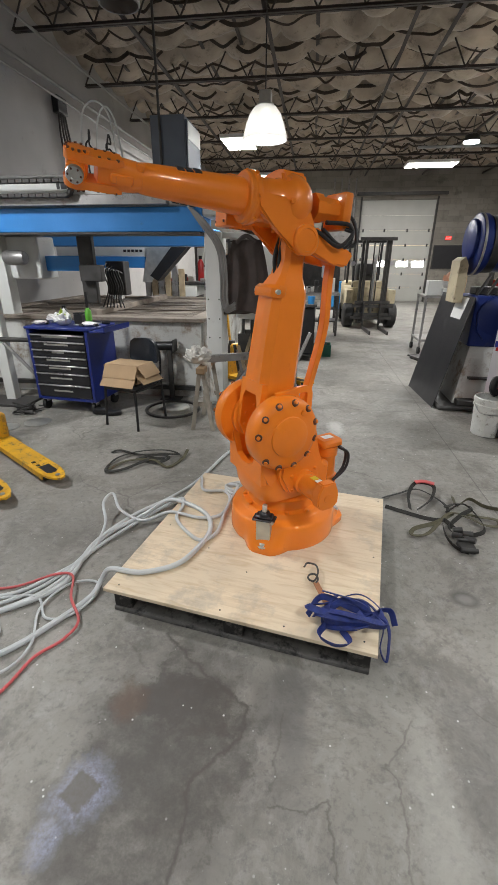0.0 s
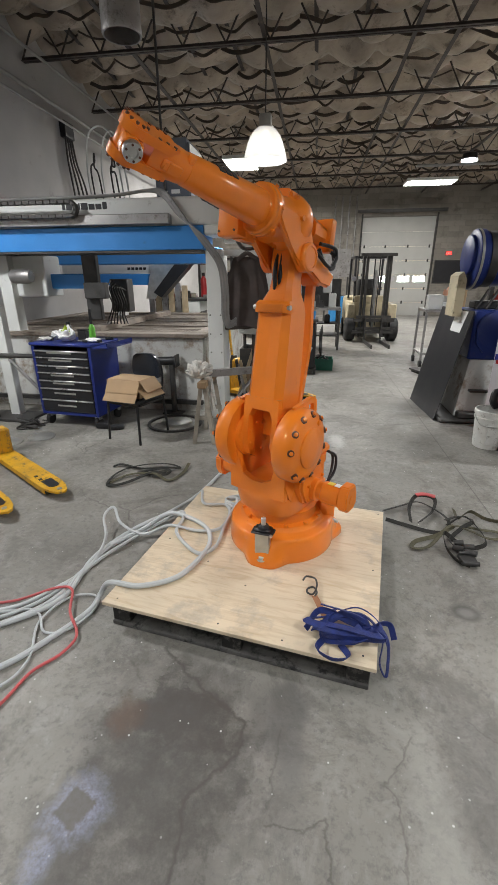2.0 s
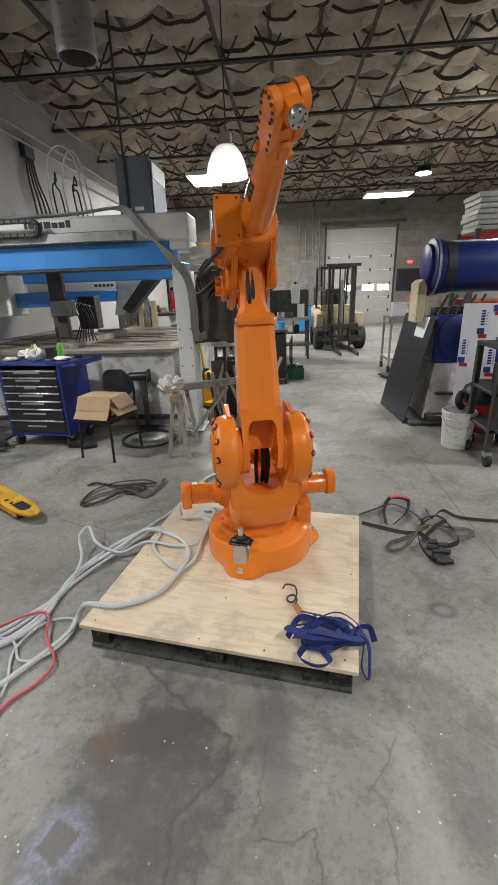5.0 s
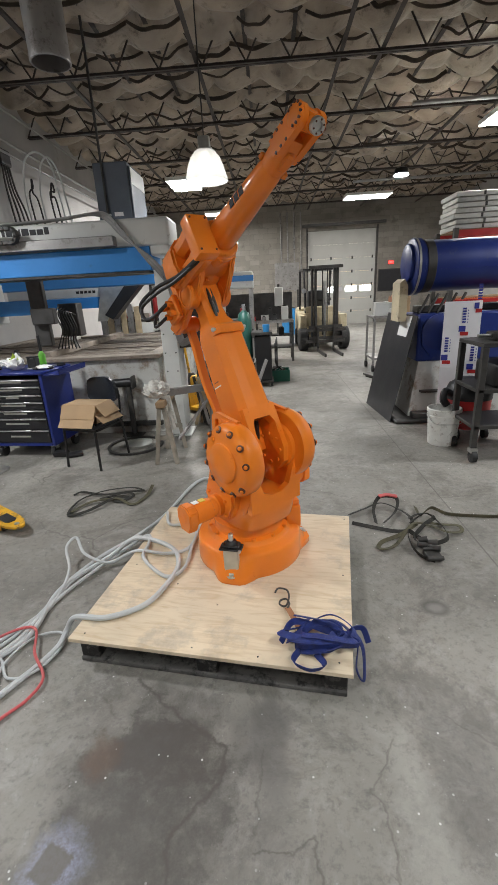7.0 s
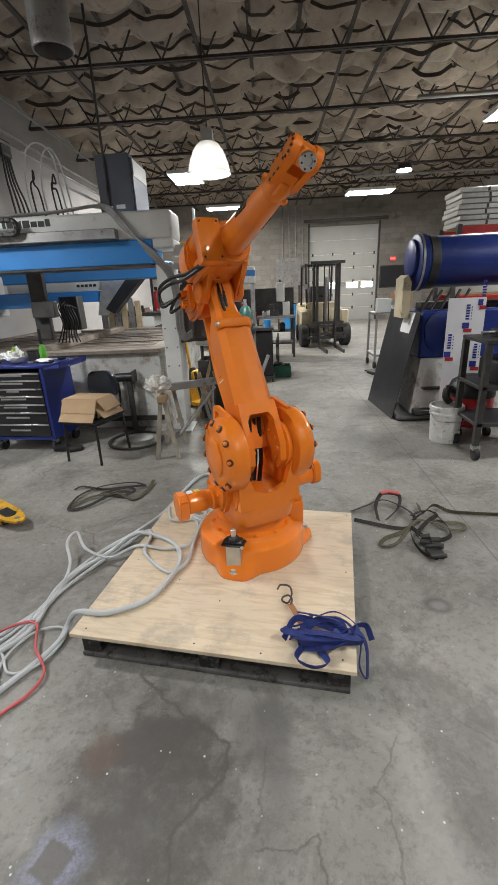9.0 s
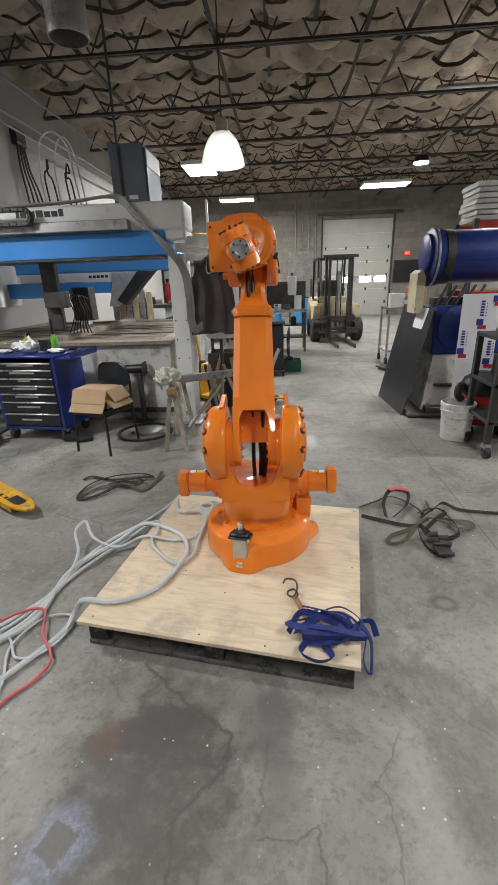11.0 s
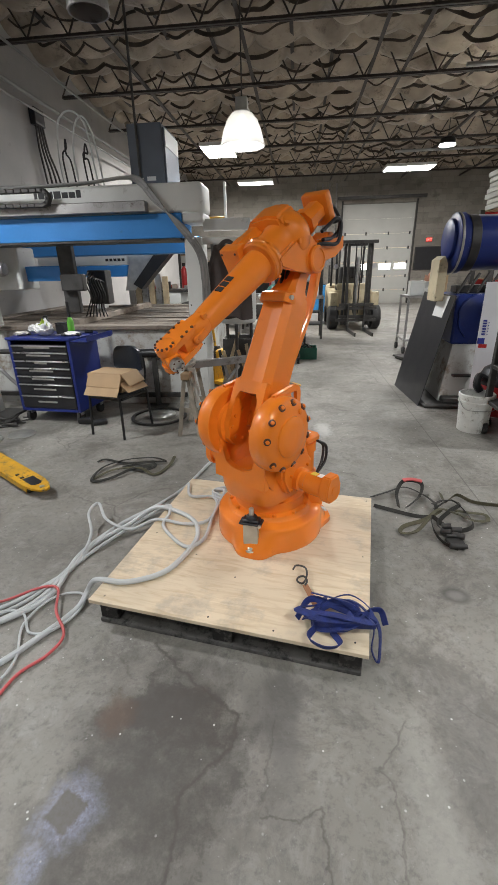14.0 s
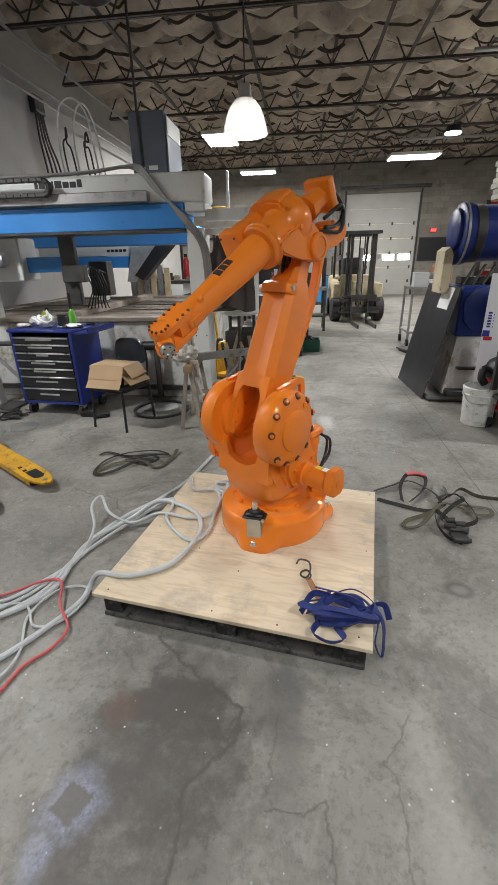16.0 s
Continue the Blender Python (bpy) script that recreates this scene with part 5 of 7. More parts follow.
def straps():
    s = thing("tie_down_strap", (-1.3, 3.08, 0), "dark webbing strap dropped in loops on the concrete", "strap", "webbing straps")
    w = 0.026
    part("webbing", band(B(), [(-0.36, 0.1, 0.012), (-0.3, 0.14, 0.02), (-0.1, 0.08, 0.02), (0.12, 0.1, 0.03), (0.22, 0.14, 0.02), (0.1, 0.18, 0.03), (-0.12, 0.12, 0.03), (-0.26, -0.02, 0.02), (-0.25, -0.24, 0.015), (-0.12, -0.2, 0.02), (0.02, -0.02, 0.03), (0.14, 0.02, 0.02)], w), M["strap"], s)
    part("webbing", band(B(), [(-0.25, -0.2, 0.012), (-0.15, -0.05, 0.02), (0.05, -0.02, 0.03), (0.2, -0.1, 0.015), (0.27, 0.06, 0.012), (0.28, 0.22, 0.03)], w), M["olive"], s)
    part("webbing", band(B(), [(-0.1, 0.0, 0.02), (0.1, 0.06, 0.04), (0.18, 0.0, 0.04), (0.08, -0.05, 0.02), (-0.04, 0.02, 0.02)], w), M["strap"], s)
    s = thing("ratchet_strap", (0.93, 2.5, 0), "tangled dark webbing ratchet straps on the concrete", "strap", "webbing straps")
    flat, edge = (0, 0, 1), (0.5, 0.55, 0.6)
    part("webbing", band(B(), [(-0.4, 0.24, 0.015), (-0.28, 0.31, 0.02), (-0.15, 0.37, 0.03), (-0.05, 0.27, 0.03), (-0.01, 0.12, 0.04), (-0.06, 0.0, 0.03), (-0.15, 0.0, 0.02), (-0.3, 0.08, 0.012), (-0.4, 0.13, 0.012)], w, up=edge), M["strap"], s)
    part("webbing", band(B(), [(-0.25, 0.09, 0.03), (-0.22, 0.29, 0.03), (-0.14, 0.44, 0.045), (-0.03, 0.41, 0.045), (-0.07, 0.27, 0.02), (-0.19, 0.11, 0.02)], w, up=edge), M["strap"], s)
    part("webbing", band(B(), [(0.08, 0.32, 0.02), (0.07, 0.18, 0.03), (0.18, 0.29, 0.025), (0.26, 0.22, 0.015), (0.4, 0.19, 0.012), (0.6, 0.17, 0.012), (0.8, 0.2, 0.012)], w, up=edge), M["olive"], s)
    part("webbing", band(B(), [(-0.03, 0.07, 0.04), (0.1, 0.17, 0.05), (0.16, 0.04, 0.03), (0.15, -0.09, 0.02), (0.05, -0.14, 0.015), (-0.02, -0.12, 0.03), (-0.08, -0.05, 0.05), (-0.1, -0.17, 0.03), (-0.07, -0.27, 0.015), (-0.01, -0.32, 0.012)], w, up=(0.3, 0.7, 0.5)), M["strap"], s)
    part("webbing", band(B(), [(0.08, 0.08, 0.03), (0.17, 0.07, 0.02), (0.27, 0.05, 0.02), (0.26, -0.02, 0.02), (0.17, -0.04, 0.03), (0.08, 0.0, 0.05), (-0.03, 0.02, 0.06), (-0.19, -0.16, 0.02), (-0.29, -0.18, 0.012), (-0.26, -0.12, 0.02), (-0.13, -0.07, 0.04), (0.0, 0.04, 0.05)], w, up=flat), M["olive"], s)
    part("webbing", band(B(), [(-0.04, 0.09, 0.06), (0.06, 0.15, 0.06), (0.15, 0.14, 0.04), (0.03, 0.0, 0.06), (-0.06, -0.11, 0.03), (0.02, -0.2, 0.02)], w, up=edge), M["strap"], s)
    for k, (x, y) in enumerate(((-0.02, -0.13), (0.03, -0.17), (-0.04, -0.2), (0.02, -0.24))):
        part("buckle_roller", rod(B(), (x - 0.025, y + 0.01 * k, 0.035), (x + 0.025, y - 0.005, 0.045), 0.017, 12), M["darksteel"], s, "dark steel buckle roller")
    bm = B()
    box(bm, -0.05, 0.04, -0.31, -0.22, 0.0, 0.03, 0.006)
    rod(bm, (-0.05, -0.31, 0.025), (0.04, -0.31, 0.025), 0.014)
    rod(bm, (-0.05, -0.23, 0.038), (0.04, -0.23, 0.038), 0.01)
    part("ratchet", bm, M["darksteel"], s, "dark steel ratchet buckle")
    part("grip", band(B(), [(-0.15, 0.43, 0.055), (-0.09, 0.44, 0.06), (-0.02, 0.42, 0.055)], 0.035, 0.008), M["redcable"], s, "faded red grip")
    # blue strap on the pallet corner
    s = thing("blue_ratchet_strap", (0.165, 1.435, 0.14), "bundled blue webbing strap with a wire hook on plywood", "strap")
    rnd = random.Random(11)
    bw = 0.027
    for k in range(6):
        pts = []
        n = 8
        a0 = rnd.uniform(0, 6.28)
        for i in range(n):
            a = a0 + i * 0.95
            rr = 0.05 + 0.075 * rnd.random()
            pts.append((0.015 + 1.25 * rr * math.cos(a) + rnd.uniform(-0.02, 0.02), 0.01 + 0.8 * rr * math.sin(a), 0.012 + 0.045 * rnd.random() + 0.008 * k))
        part("webbing", band(B(), pts, bw, 0.004, up=(rnd.uniform(-0.9, 0.9), rnd.uniform(-0.9, 0.9), 0.35)), M["bluestrap"], s)
    part("webbing", band(B(), [(0.08, 0.02, 0.03), (0.15, 0.03, 0.04), (0.185, 0.0, 0.0), (0.19, -0.03, -0.08), (0.18, -0.06, -0.12), (0.16, -0.02, -0.09), (0.17, 0.02, -0.02), (0.14, 0.05, 0.03), (0.2, 0.08, 0.02), (0.22, 0.04, -0.02)], bw), M["bluestrap"], s)
    part("webbing", band(B(), [(-0.07, -0.03, 0.02), (-0.1, -0.1, 0.03), (-0.04, -0.14, 0.03), (0.02, -0.11, 0.02), (-0.01, -0.05, 0.02)], bw, up=(0.7, 0.2, 0.3)), M["bluestrap"], s)
    part("tail", band(B(), [(-0.03, 0.02, 0.02), (-0.06, 0.08, 0.015), (-0.095, 0.17, 0.02), (-0.11, 0.21, 0.02)], 0.026), M["tanstrap"], s, "tan webbing tail")
    h = [(-0.11, 0.205, 0.02), (-0.10, 0.235, 0.022), (-0.115, 0.265, 0.022), (-0.14, 0.255, 0.022), (-0.145, 0.23, 0.022), (-0.125, 0.215, 0.022), (-0.11, 0.23, 0.024), (-0.1, 0.28, 0.026), (-0.11, 0.325, 0.026), (-0.15, 0.335, 0.026), (-0.165, 0.305, 0.026)]
    part("hook", sweep(B(), h, 0.0045), M["darksteel"], s, "bent wire hook")


# ---- water jet machine ----
def water_jet():
    w = thing("waterjet_machine", (0, 4.7, 0), "white and blue waterjet cutting gantry over a stained tank", "machine")
    bm = B()
    box(bm, -4.5, -0.95, 0.0, 0.42, 2.02, 2.285, 0.035, seg=3)
    beam = part("beam_cover", bm, M["white"], w, "white beam cover")
    part("beam_rail", box(B(), -4.5, -1.165, -0.012, 0.40, 1.795, 2.02, 0.006), M["blue"], w, "sky blue beam")
    part("beam_lip", box(B(), -4.5, -1.19, -0.02, 0.38, 1.775, 1.794), M["darksteel"], w)
    bm = B()
    box(bm, -1.17, -0.955, 0.0, 0.4, 1.93, 2.03, 0.02)
    part("beam_end", bm, M["white"], w)
    rail = part("cable_rail", box(B(), -4.5, -1.49, -0.11, -0.002, 2.03, 2.125, 0.006), M["duct"], w, "grey metal cable tray")
    # energy chain folding back along the tray
    bm = B()
    n = 46
    for k in range(n):
        u = k / n
        if u < 0.52:
            p, a = (-4.2 + u / 0.52 * 1.83, 2.235), 0
        elif u < 0.62:
            t = (u - 0.52) / 0.1 * math.pi
            p, a = (-2.37 + 0.062 * math.sin(t), 2.173 + 0.062 * math.cos(t)), -math.degrees(t)
        else:
            p, a = (-2.37 - (u - 0.62) / 0.38 * 1.3, 2.11), 180
        box(bm, -0.035, 0.035, -0.19, -0.12, -0.017, 0.017, 0.004, pose(p[0] - 0.12, 0, p[1], 0, -a, 0))
    part("energy_chain", bm, M["darksteel"], w, "dark plastic energy chain")
    rnd = random.Random(3)
    x = -2.66
    for wd in (0.045, 0.075, 0.06, 0.03, 0.085, 0.075, 0.075, 0.06):
        part("maker_mark", box(B(), x, x + wd - 0.012, -0.003, 0.0, 2.185, 2.235 + 0.02 * rnd.random()), M["ink"], beam, "dark maker's mark as plain bar", False)
        x += wd
    # post
    bm = B()
    box(bm, -1.16, -0.985, 0.02, 0.30, 0.012, 1.80, 0.008)
    box(bm, -1.2, -0.93, -0.02, 0.34, 0, 0.012)
    post = part("post", bm, M["white"], w, "white steel post with bolts")
    for z in (0.75, 0.95, 1.15):
        for xx in (-1.13, -1.015):
            part("post_bolt", rod(B(), (xx, 0.021, z), (xx, 0.012, z), 0.008, 8), M["darksteel"], post)
    part("bracket_arm", box(B(), -1.0, -0.45, 0.1, 0.18, 1.74, 1.80, 0.006), M["white"], w, "white bracket arm")
    part("bracket_arm", box(B(), -0.98, -0.5, 0.1, 0.16, 1.86, 1.97, 0.006), M["white"], w)
    part("mast_tube", box(B(), -0.93, -0.90, 1.2, 1.24, 2.0, 2.47, 0.004), M["white"], w)
    part("yellow_bar", box(B(), -1.15, -0.92, 1.2, 1.23, 2.07, 2.10, 0.003), M["yellow"], w, "yellow painted bar")
    # cable bundle over the beam and down the post
    for k in range(5):
        d = 0.016 * k
        pts = [(-4.4, 0.05 + d, 2.31), (-3.2, 0.08 + d, 2.31 + 0.01 * (k % 2)), (-2.2, 0.06 + d, 2.32), (-1.75, 0.04 + d, 2.35), (-1.55, -0.02, 2.33 - d), (-1.4, -0.06, 2.17 - d), (-1.2 + d, -0.08, 1.9), (-1.02 + d, -0.06, 1.66),
               (-0.98 + d, -0.05, 1.4), (-0.98 + d, -0.04, 1.15), (-0.93 + d * 0.6, -0.04, 1.03 + d), (-0.84, 0.0, 1.06 + d)]
        part("cable", sweep(B(), pts, 0.011), M["duct"] if k % 2 else M["pipe"], w, "grey cable")
    # tall hoses looping up behind the beam
    for x0, x1, h, mt in ((-2.46, -2.12, 2.98, "cable"), (-2.3, -2.06, 2.93, "cable"), (-2.42, -2.36, 2.75, "rubber"), (-2.2, -2.17, 2.7, "rubber")):
        part("tall_hose", sweep(B(), [(x0, 0.3, 2.28), (x0 - 0.02, 0.3, 2.6), (x0 + 0.03, 0.3, h - 0.08), ((x0 + x1) / 2, 0.3, h), (x1 - 0.04, 0.3, h - 0.12), (x1, 0.3, 2.55), (x1 + 0.03, 0.3, 2.28)], 0.009), M[mt], w, "thin hose")
    # tank
    tk = [(-4.35, -1.28, 0.22, 0.30), (-4.35, -1.28, 3.3, 3.38)]
    for x0, x1, y0, y1 in tk:
        part("tank_wall", box(B(), x0, x1, y0, y1, 0.0, 0.88), M["tank"], w, "stained pale tank plate")
    part("tank_wall", box(B(), -1.36, -1.28, 0.31, 3.29, 0.0, 0.88), M["tank"], w)
    part("tank_wall", box(B(), -4.35, -4.27, 0.31, 3.29, 0.0, 0.88), M["tank"], w)
    for x0, x1, y0, y1 in ((-4.4, -1.24, 0.17, 0.36), (-4.4, -1.24, 3.2, 3.42), (-1.42, -1.24, 0.361, 3.199), (-4.4, -4.2, 0.361, 3.199)):
        part("tank_rim", box(B(), x0, x1, y0, y1, 0.88, 0.925, 0.006), M["slat"], w, "rusty rim")
    part("tank_rim", box(B(), -2.75, -2.62, 0.4, 3.15, 0.90, 0.98, 0.01), M["slat"], w)
    bm = B()
    for k in range(58):
        y = 0.39 + k * 0.048
        box(bm, -4.19, -1.43, y, y + 0.036, 0.86, 0.90 + rnd.uniform(-0.01, 0.012))
    ob = part("bed_slats", bm, M["slat"], w, "worn brown cutting bed slats", False)
    part("tank_foot", box(B(), -4.3, -1.3, 0.17, 0.219, 0.09, 0.14), M["darksteel"], w)
    # cutting carriage under the beam
    part("carriage_plate", box(B(), -2.76, -2.58, 0.42, 0.5, 1.05, 1.9, 0.01), M["darksteel"], w, "grimy carriage plate")
    part("carriage_block", box(B(), -2.72, -2.45, 0.32, 0.42, 1.3, 1.48, 0.01), M["darksteel"], w)
    bm = B()
    box(bm, -2.62, -2.38, 0.8, 0.98, 1.12, 1.52, 0.01)
    hb = part("cutting_head", bm, M["darksteel"], w, "corroded cutting head box")
    for k in range(7):
        xx = -2.6 + 0.032 * k
        part("feed_hose", sweep(B(), [(xx, 0.8, 1.5 - 0.02 * k), (xx - 0.02, 0.72, 1.4), (xx + 0.02, 0.74, 1.22), (xx - 0.03, 0.76, 1.1), (xx - 0.06 + 0.015 * k, 0.7, 0.98)], 0.008), M["rubber"] if k % 2 else M["darksteel"], w)
    part("nozzle", rod(B(), (-2.5, 0.88, 1.12), (-2.5, 0.88, 0.98), 0.02, 12, 0.01), M["steel"], w)
    # second, rear gantry
    part("rear_beam", box(B(), -4.4, -1.4, 1.75, 2.1, 1.72, 1.93, 0.01), M["blue"], w, "rear sky blue beam")
    part("rear_cover", box(B(), -4.4, -2.7, 2.75, 3.0, 1.6, 1.78, 0.01), M["white"], w)
    part("rear_rail", box(B(), -4.4, -2.68, 2.74, 3.0, 1.42, 1.595, 0.006), M["blue"], w)
    for k in range(5):
        part("maker_mark", box(B(), -3.2 + 0.07 * k, -3.15 + 0.07 * k, 2.746, 2.75, 1.66, 1.70), M["ink"], w, "dark maker's mark as plain bar", False)
    # drive box at the wall end
    part("drive_box", box(B(), -3.75, -3.2, 0.35, 0.7, 1.32, 1.78, 0.015), M["white"], w)
    part("drive_rail", box(B(), -3.34, -2.74, 0.46, 0.6, 1.41, 1.575, 0.006), M["blue"], w)
    part("drive_motor", lathe(B(), [(0.07, 0), (0.08, 0.02), (0.08, 0.2), (0.065, 0.24)], 20, pose(-3.52, 0.2, 1.55) @ TO_X), M["duct"], w, "grey motor")
    for x0, y0 in ((-3.75, 0.25), (-3.55, 2.9)):
        part("rear_post", box(B(), x0, x0 + 0.16, y0, y0 + 0.16, 0, 1.8, 0.006), M["white"], w)
    bm = slab(B(), [(-2.62, 1.22), (-2.05, 1.78), (-2.32, 1.78), (-2.75, 1.3)], "y", 2.7, 2.95)
    part("chute", bm, M["black"], w, "black chute")
    part("chute_plate", slab(B(), [(-2.9, 1.2), (-2.74, 1.2), (-2.33, 1.78), (-2.75, 1.78)], "y", 2.72, 2.76), M["zinc"], w)
    for k in range(6):
        part("upright", box(B(), -3.15 + 0.13 * k, -3.05 + 0.13 * k, 3.5, 3.56, 0, 1.5 - 0.05 * (k % 3)), M["palewood"] if k % 2 else M["duct"], w)


def bench_back():
    b = thing("red_workbench", (-2.55, 8.6, 0), "dark workbench with a pale drawer unit and parts", "workbench")
    part("top", box(B(), -0.55, 0.6, -0.3, 0.4, 1.12, 1.17, 0.006), M["darksteel"], b)
    part("drawer_unit", box(B(), -0.5, 0.35, -0.28, 0.35, 0.92, 1.118, 0.006), M["white"], b)
    for sx in (-0.5, 0.55):
        part("leg", box(B(), sx - 0.03, sx + 0.03, -0.25, -0.19, 0, 1.119), M["darksteel"], b)
        part("leg", box(B(), sx - 0.03, sx + 0.03, 0.3, 0.36, 0, 1.119), M["darksteel"], b)
    part("lower_shelf", box(B(), -0.5, 0.55, -0.28, 0.35, 0.4, 0.43), M["darksteel"], b)
    rnd = random.Random(8)
    mats = ("darksteel", "slat", "chrome", "red", "black", "wood", "duct")
    for k in range(16):
        x, y = rnd.uniform(-0.5, 0.55), rnd.uniform(-0.22, 0.3)
        s, h = rnd.uniform(0.03, 0.08), rnd.uniform(0.04, 0.14)
        t = thing("machine_part", (x - 2.55, y + 8.6, 1.17), "small grimy machine part lying on the workbench", "part", "parts on the workbench")
        bm = B()
        if k % 3:
            box(bm, -s, s, -s * 0.7, s * 0.7, 0, h, 0.006)
        else:
            lathe(bm, [(s * 0.7, 0), (s * 0.7, h * 0.6), (s * 0.4, h * 0.7), (s * 0.4, h)], 14)
        part("body", bm, M[mats[k % 7]], t)
    for x in (-2.05, -2.25):
        t = thing("fire_extinguisher", (x, 8.9, 1.17), "red fire extinguisher standing on the workbench", "extinguisher", "extinguishers")
        part("bottle", lathe(B(), [(0.05, 0), (0.06, 0.02), (0.06, 0.33), (0.02, 0.4)], 16), M["red"], t)
        part("valve", box(B(), -0.03, 0.03, -0.015, 0.015, 0.4, 0.46), M["black"], t)
    c = thing("grey_cabinet", (-1.5, 5.55, 2.285), "tall grey blue electrical cabinet standing on the gantry", "cabinet")
    part("body", box(B(), -0.36, 0.02, -0.2, 0.4, 0.0, 0.66, 0.01), M["greybox"], c)
    part("side_door", box(B(), 0.021, 0.04, -0.18, 0.38, 0.02, 0.62, 0.006), M["greybox"], c)
    part("top_panel", box(B(), 0.042, 0.047, -0.16, 0.36, 0.45, 0.61), M["white"], c, "pale top panel")
    part("label_plate", box(B(), -0.28, -0.22, -0.204, -0.2, 0.08, 0.16), M["labelw"], c)
    part("label_plate", box(B(), -0.18, -0.08, -0.204, -0.2, 0.13, 0.17), M["labelw"], c)
    part("conduit", rod(B(), (-0.25, -0.215, 0.0), (-0.25, -0.215, 1.9), 0.014, 10), M["darksteel"], c, "dark conduit")


def tool_chest():
    c = thing("tool_chest", (-2.57, 4.40, 0), "blue rolling tool chest with seven black drawers", "tool chest", rz=-6)
    W, D = 0.355, 0.25
    # open carcass: sides, back, base and top
    for x0, x1 in ((-W, -W + 0.035), (W - 0.035, W)):
        part("side", box(B(), x0, x1, -D, D, 0.13, 0.87, 0.004), M["navy"], c)
    part("back", box(B(), -W + 0.036, W - 0.036, D - 0.02, D, 0.13, 0.87), M["navy"], c)
    part("base", box(B(), -W + 0.036, W - 0.036, -D, D - 0.021, 0.13, 0.16), M["navy"], c)
    part("top_tray", box(B(), -W - 0.02, W + 0.02, -D - 0.01, D + 0.02, 0.871, 0.90, 0.008), M["navy"], c)
    bm = B()
    box(bm, W + 0.022, W + 0.2, -D, D, 0.86, 0.875, 0.004)
    box(bm, W + 0.19, W + 0.2, -D, D, 0.876, 0.915)
    part("side_tray", bm, M["navy"], c, "fold-out blue side tray")
    z = 0.166
    for k, h in enumerate((0.145, 0.125, 0.085, 0.085, 0.075, 0.085, 0.07)):
        d = part("drawer", box(B(), -W + 0.038, W - 0.038, -D - 0.006, D - 0.05, z, z + h - 0.006, 0.004), M["drawer"], c, "black drawer")
        part("drawer_pull", box(B(), -W + 0.04, W - 0.04, -D - 0.02, -D - 0.007, z + h - 0.022, z + h - 0.007, 0.003), M["chrome"], d, "aluminium edge pull")
        wd = (0.13, 0.15, 0.15, 0.16, 0.08, 0.16, 0.17)[k]
        part("drawer_label", box(B(), -wd, wd * 0.75, -D - 0.009, -D - 0.0065, z + h * 0.42, z + h * 0.42 + 0.018), M["zinc"], d, "pale label strip")
        z += h
    for x in (-W + 0.05, W - 0.05):
        for y in (-D + 0.06, D - 0.06):
            w = part("caster", lathe(B(), [(0.03, -0.02), (0.058, -0.018), (0.06, 0.0), (0.058, 0.018), (0.03, 0.02)], 20, pose(x, y, 0.06) @ TO_X), M["rubber"], c)
            part("caster_fork", box(B(), x - 0.03, x + 0.03, y - 0.025, y + 0.025, 0.09, 0.129), M["zinc"], w)
    # clutter on top
    rnd = random.Random(21)
    base = pose(-2.57, 4.40, 0.9, 0, 0, -6)

    def put(name, x, y, label, cat):
        p = base @ Vector((x, y, 0))
        return thing(name, (p.x, p.y, 0.9), label, cat, rz=rnd.uniform(-30, 30))
    def crumple(r, h, seed, seg=14):
        bm = B()
        bmesh.ops.create_icosphere(bm, subdivisions=3, radius=1)
        for v in bm.verts:
            n = noise.noise(v.co * 2.2 + Vector((seed, 0, 0))) + 0.5 * noise.noise(v.co * 5 + Vector((0, seed, 0)))
            k = 1 + 0.45 * n
            v.co = Vector((v.co.x * r * k, v.co.y * r * 0.8 * k, max(0, (v.co.z * 0.5 + 0.5) * h * k)))
        return bm
    t = put("plastic_bag", -0.02, -0.08, "crumpled clear bag with green print on the tool chest", "bag")
    part("film", crumple(0.1, 0.13, 1.3), M["paper"], t)
    part("print", crumple(0.055, 0.135, 5.1), mat("lime_print", (0.3, 0.42, 0.03), 0.4), t, "lime green print")
    t = put("plastic_bag", -0.22, 0.05, "crumpled clear bag with green print on the tool chest", "bag")
    part("film", crumple(0.075, 0.09, 7.7), M["paper"], t)
    t = put("white_rag", -0.3, -0.1, "crumpled grey rag lying on the tool chest", "rag")
    part("cloth", crumple(0.07, 0.04, 3.2), M["cloth"], t)
    t = put("black_case", 0.14, -0.02, "small black box on the tool chest", "box")
    part("body", box(B(), -0.045, 0.045, -0.04, 0.04, 0, 0.11, 0.006), M["black"], t)
    part("lid", box(B(), -0.047, 0.047, -0.042, 0.042, 0.111, 0.125, 0.004), M["black"], t)
    t = put("spray_can", -0.12, 0.1, "dark grimy can standing on the tool chest", "can")
    part("body", lathe(B(), [(0.033, 0), (0.033, 0.13), (0.02, 0.15)], 18), M["darksteel"], t)
    part("cap", lathe(B(), [(0.02, 0.15), (0.02, 0.18)], 14), M["black"], t)
    t = put("grease_bottle", 0.14, 0.14, "bright green topped bottle on the tool chest", "bottle")
    part("body", lathe(B(), [(0.035, 0), (0.035, 0.12), (0.015, 0.16)], 18), mat("green_grease", (0.12, 0.42, 0.04), 0.4), t)
    part("nozzle", rod(B(), (0, 0, 0.16), (0, 0, 0.32), 0.016, 10), M["black"], t)
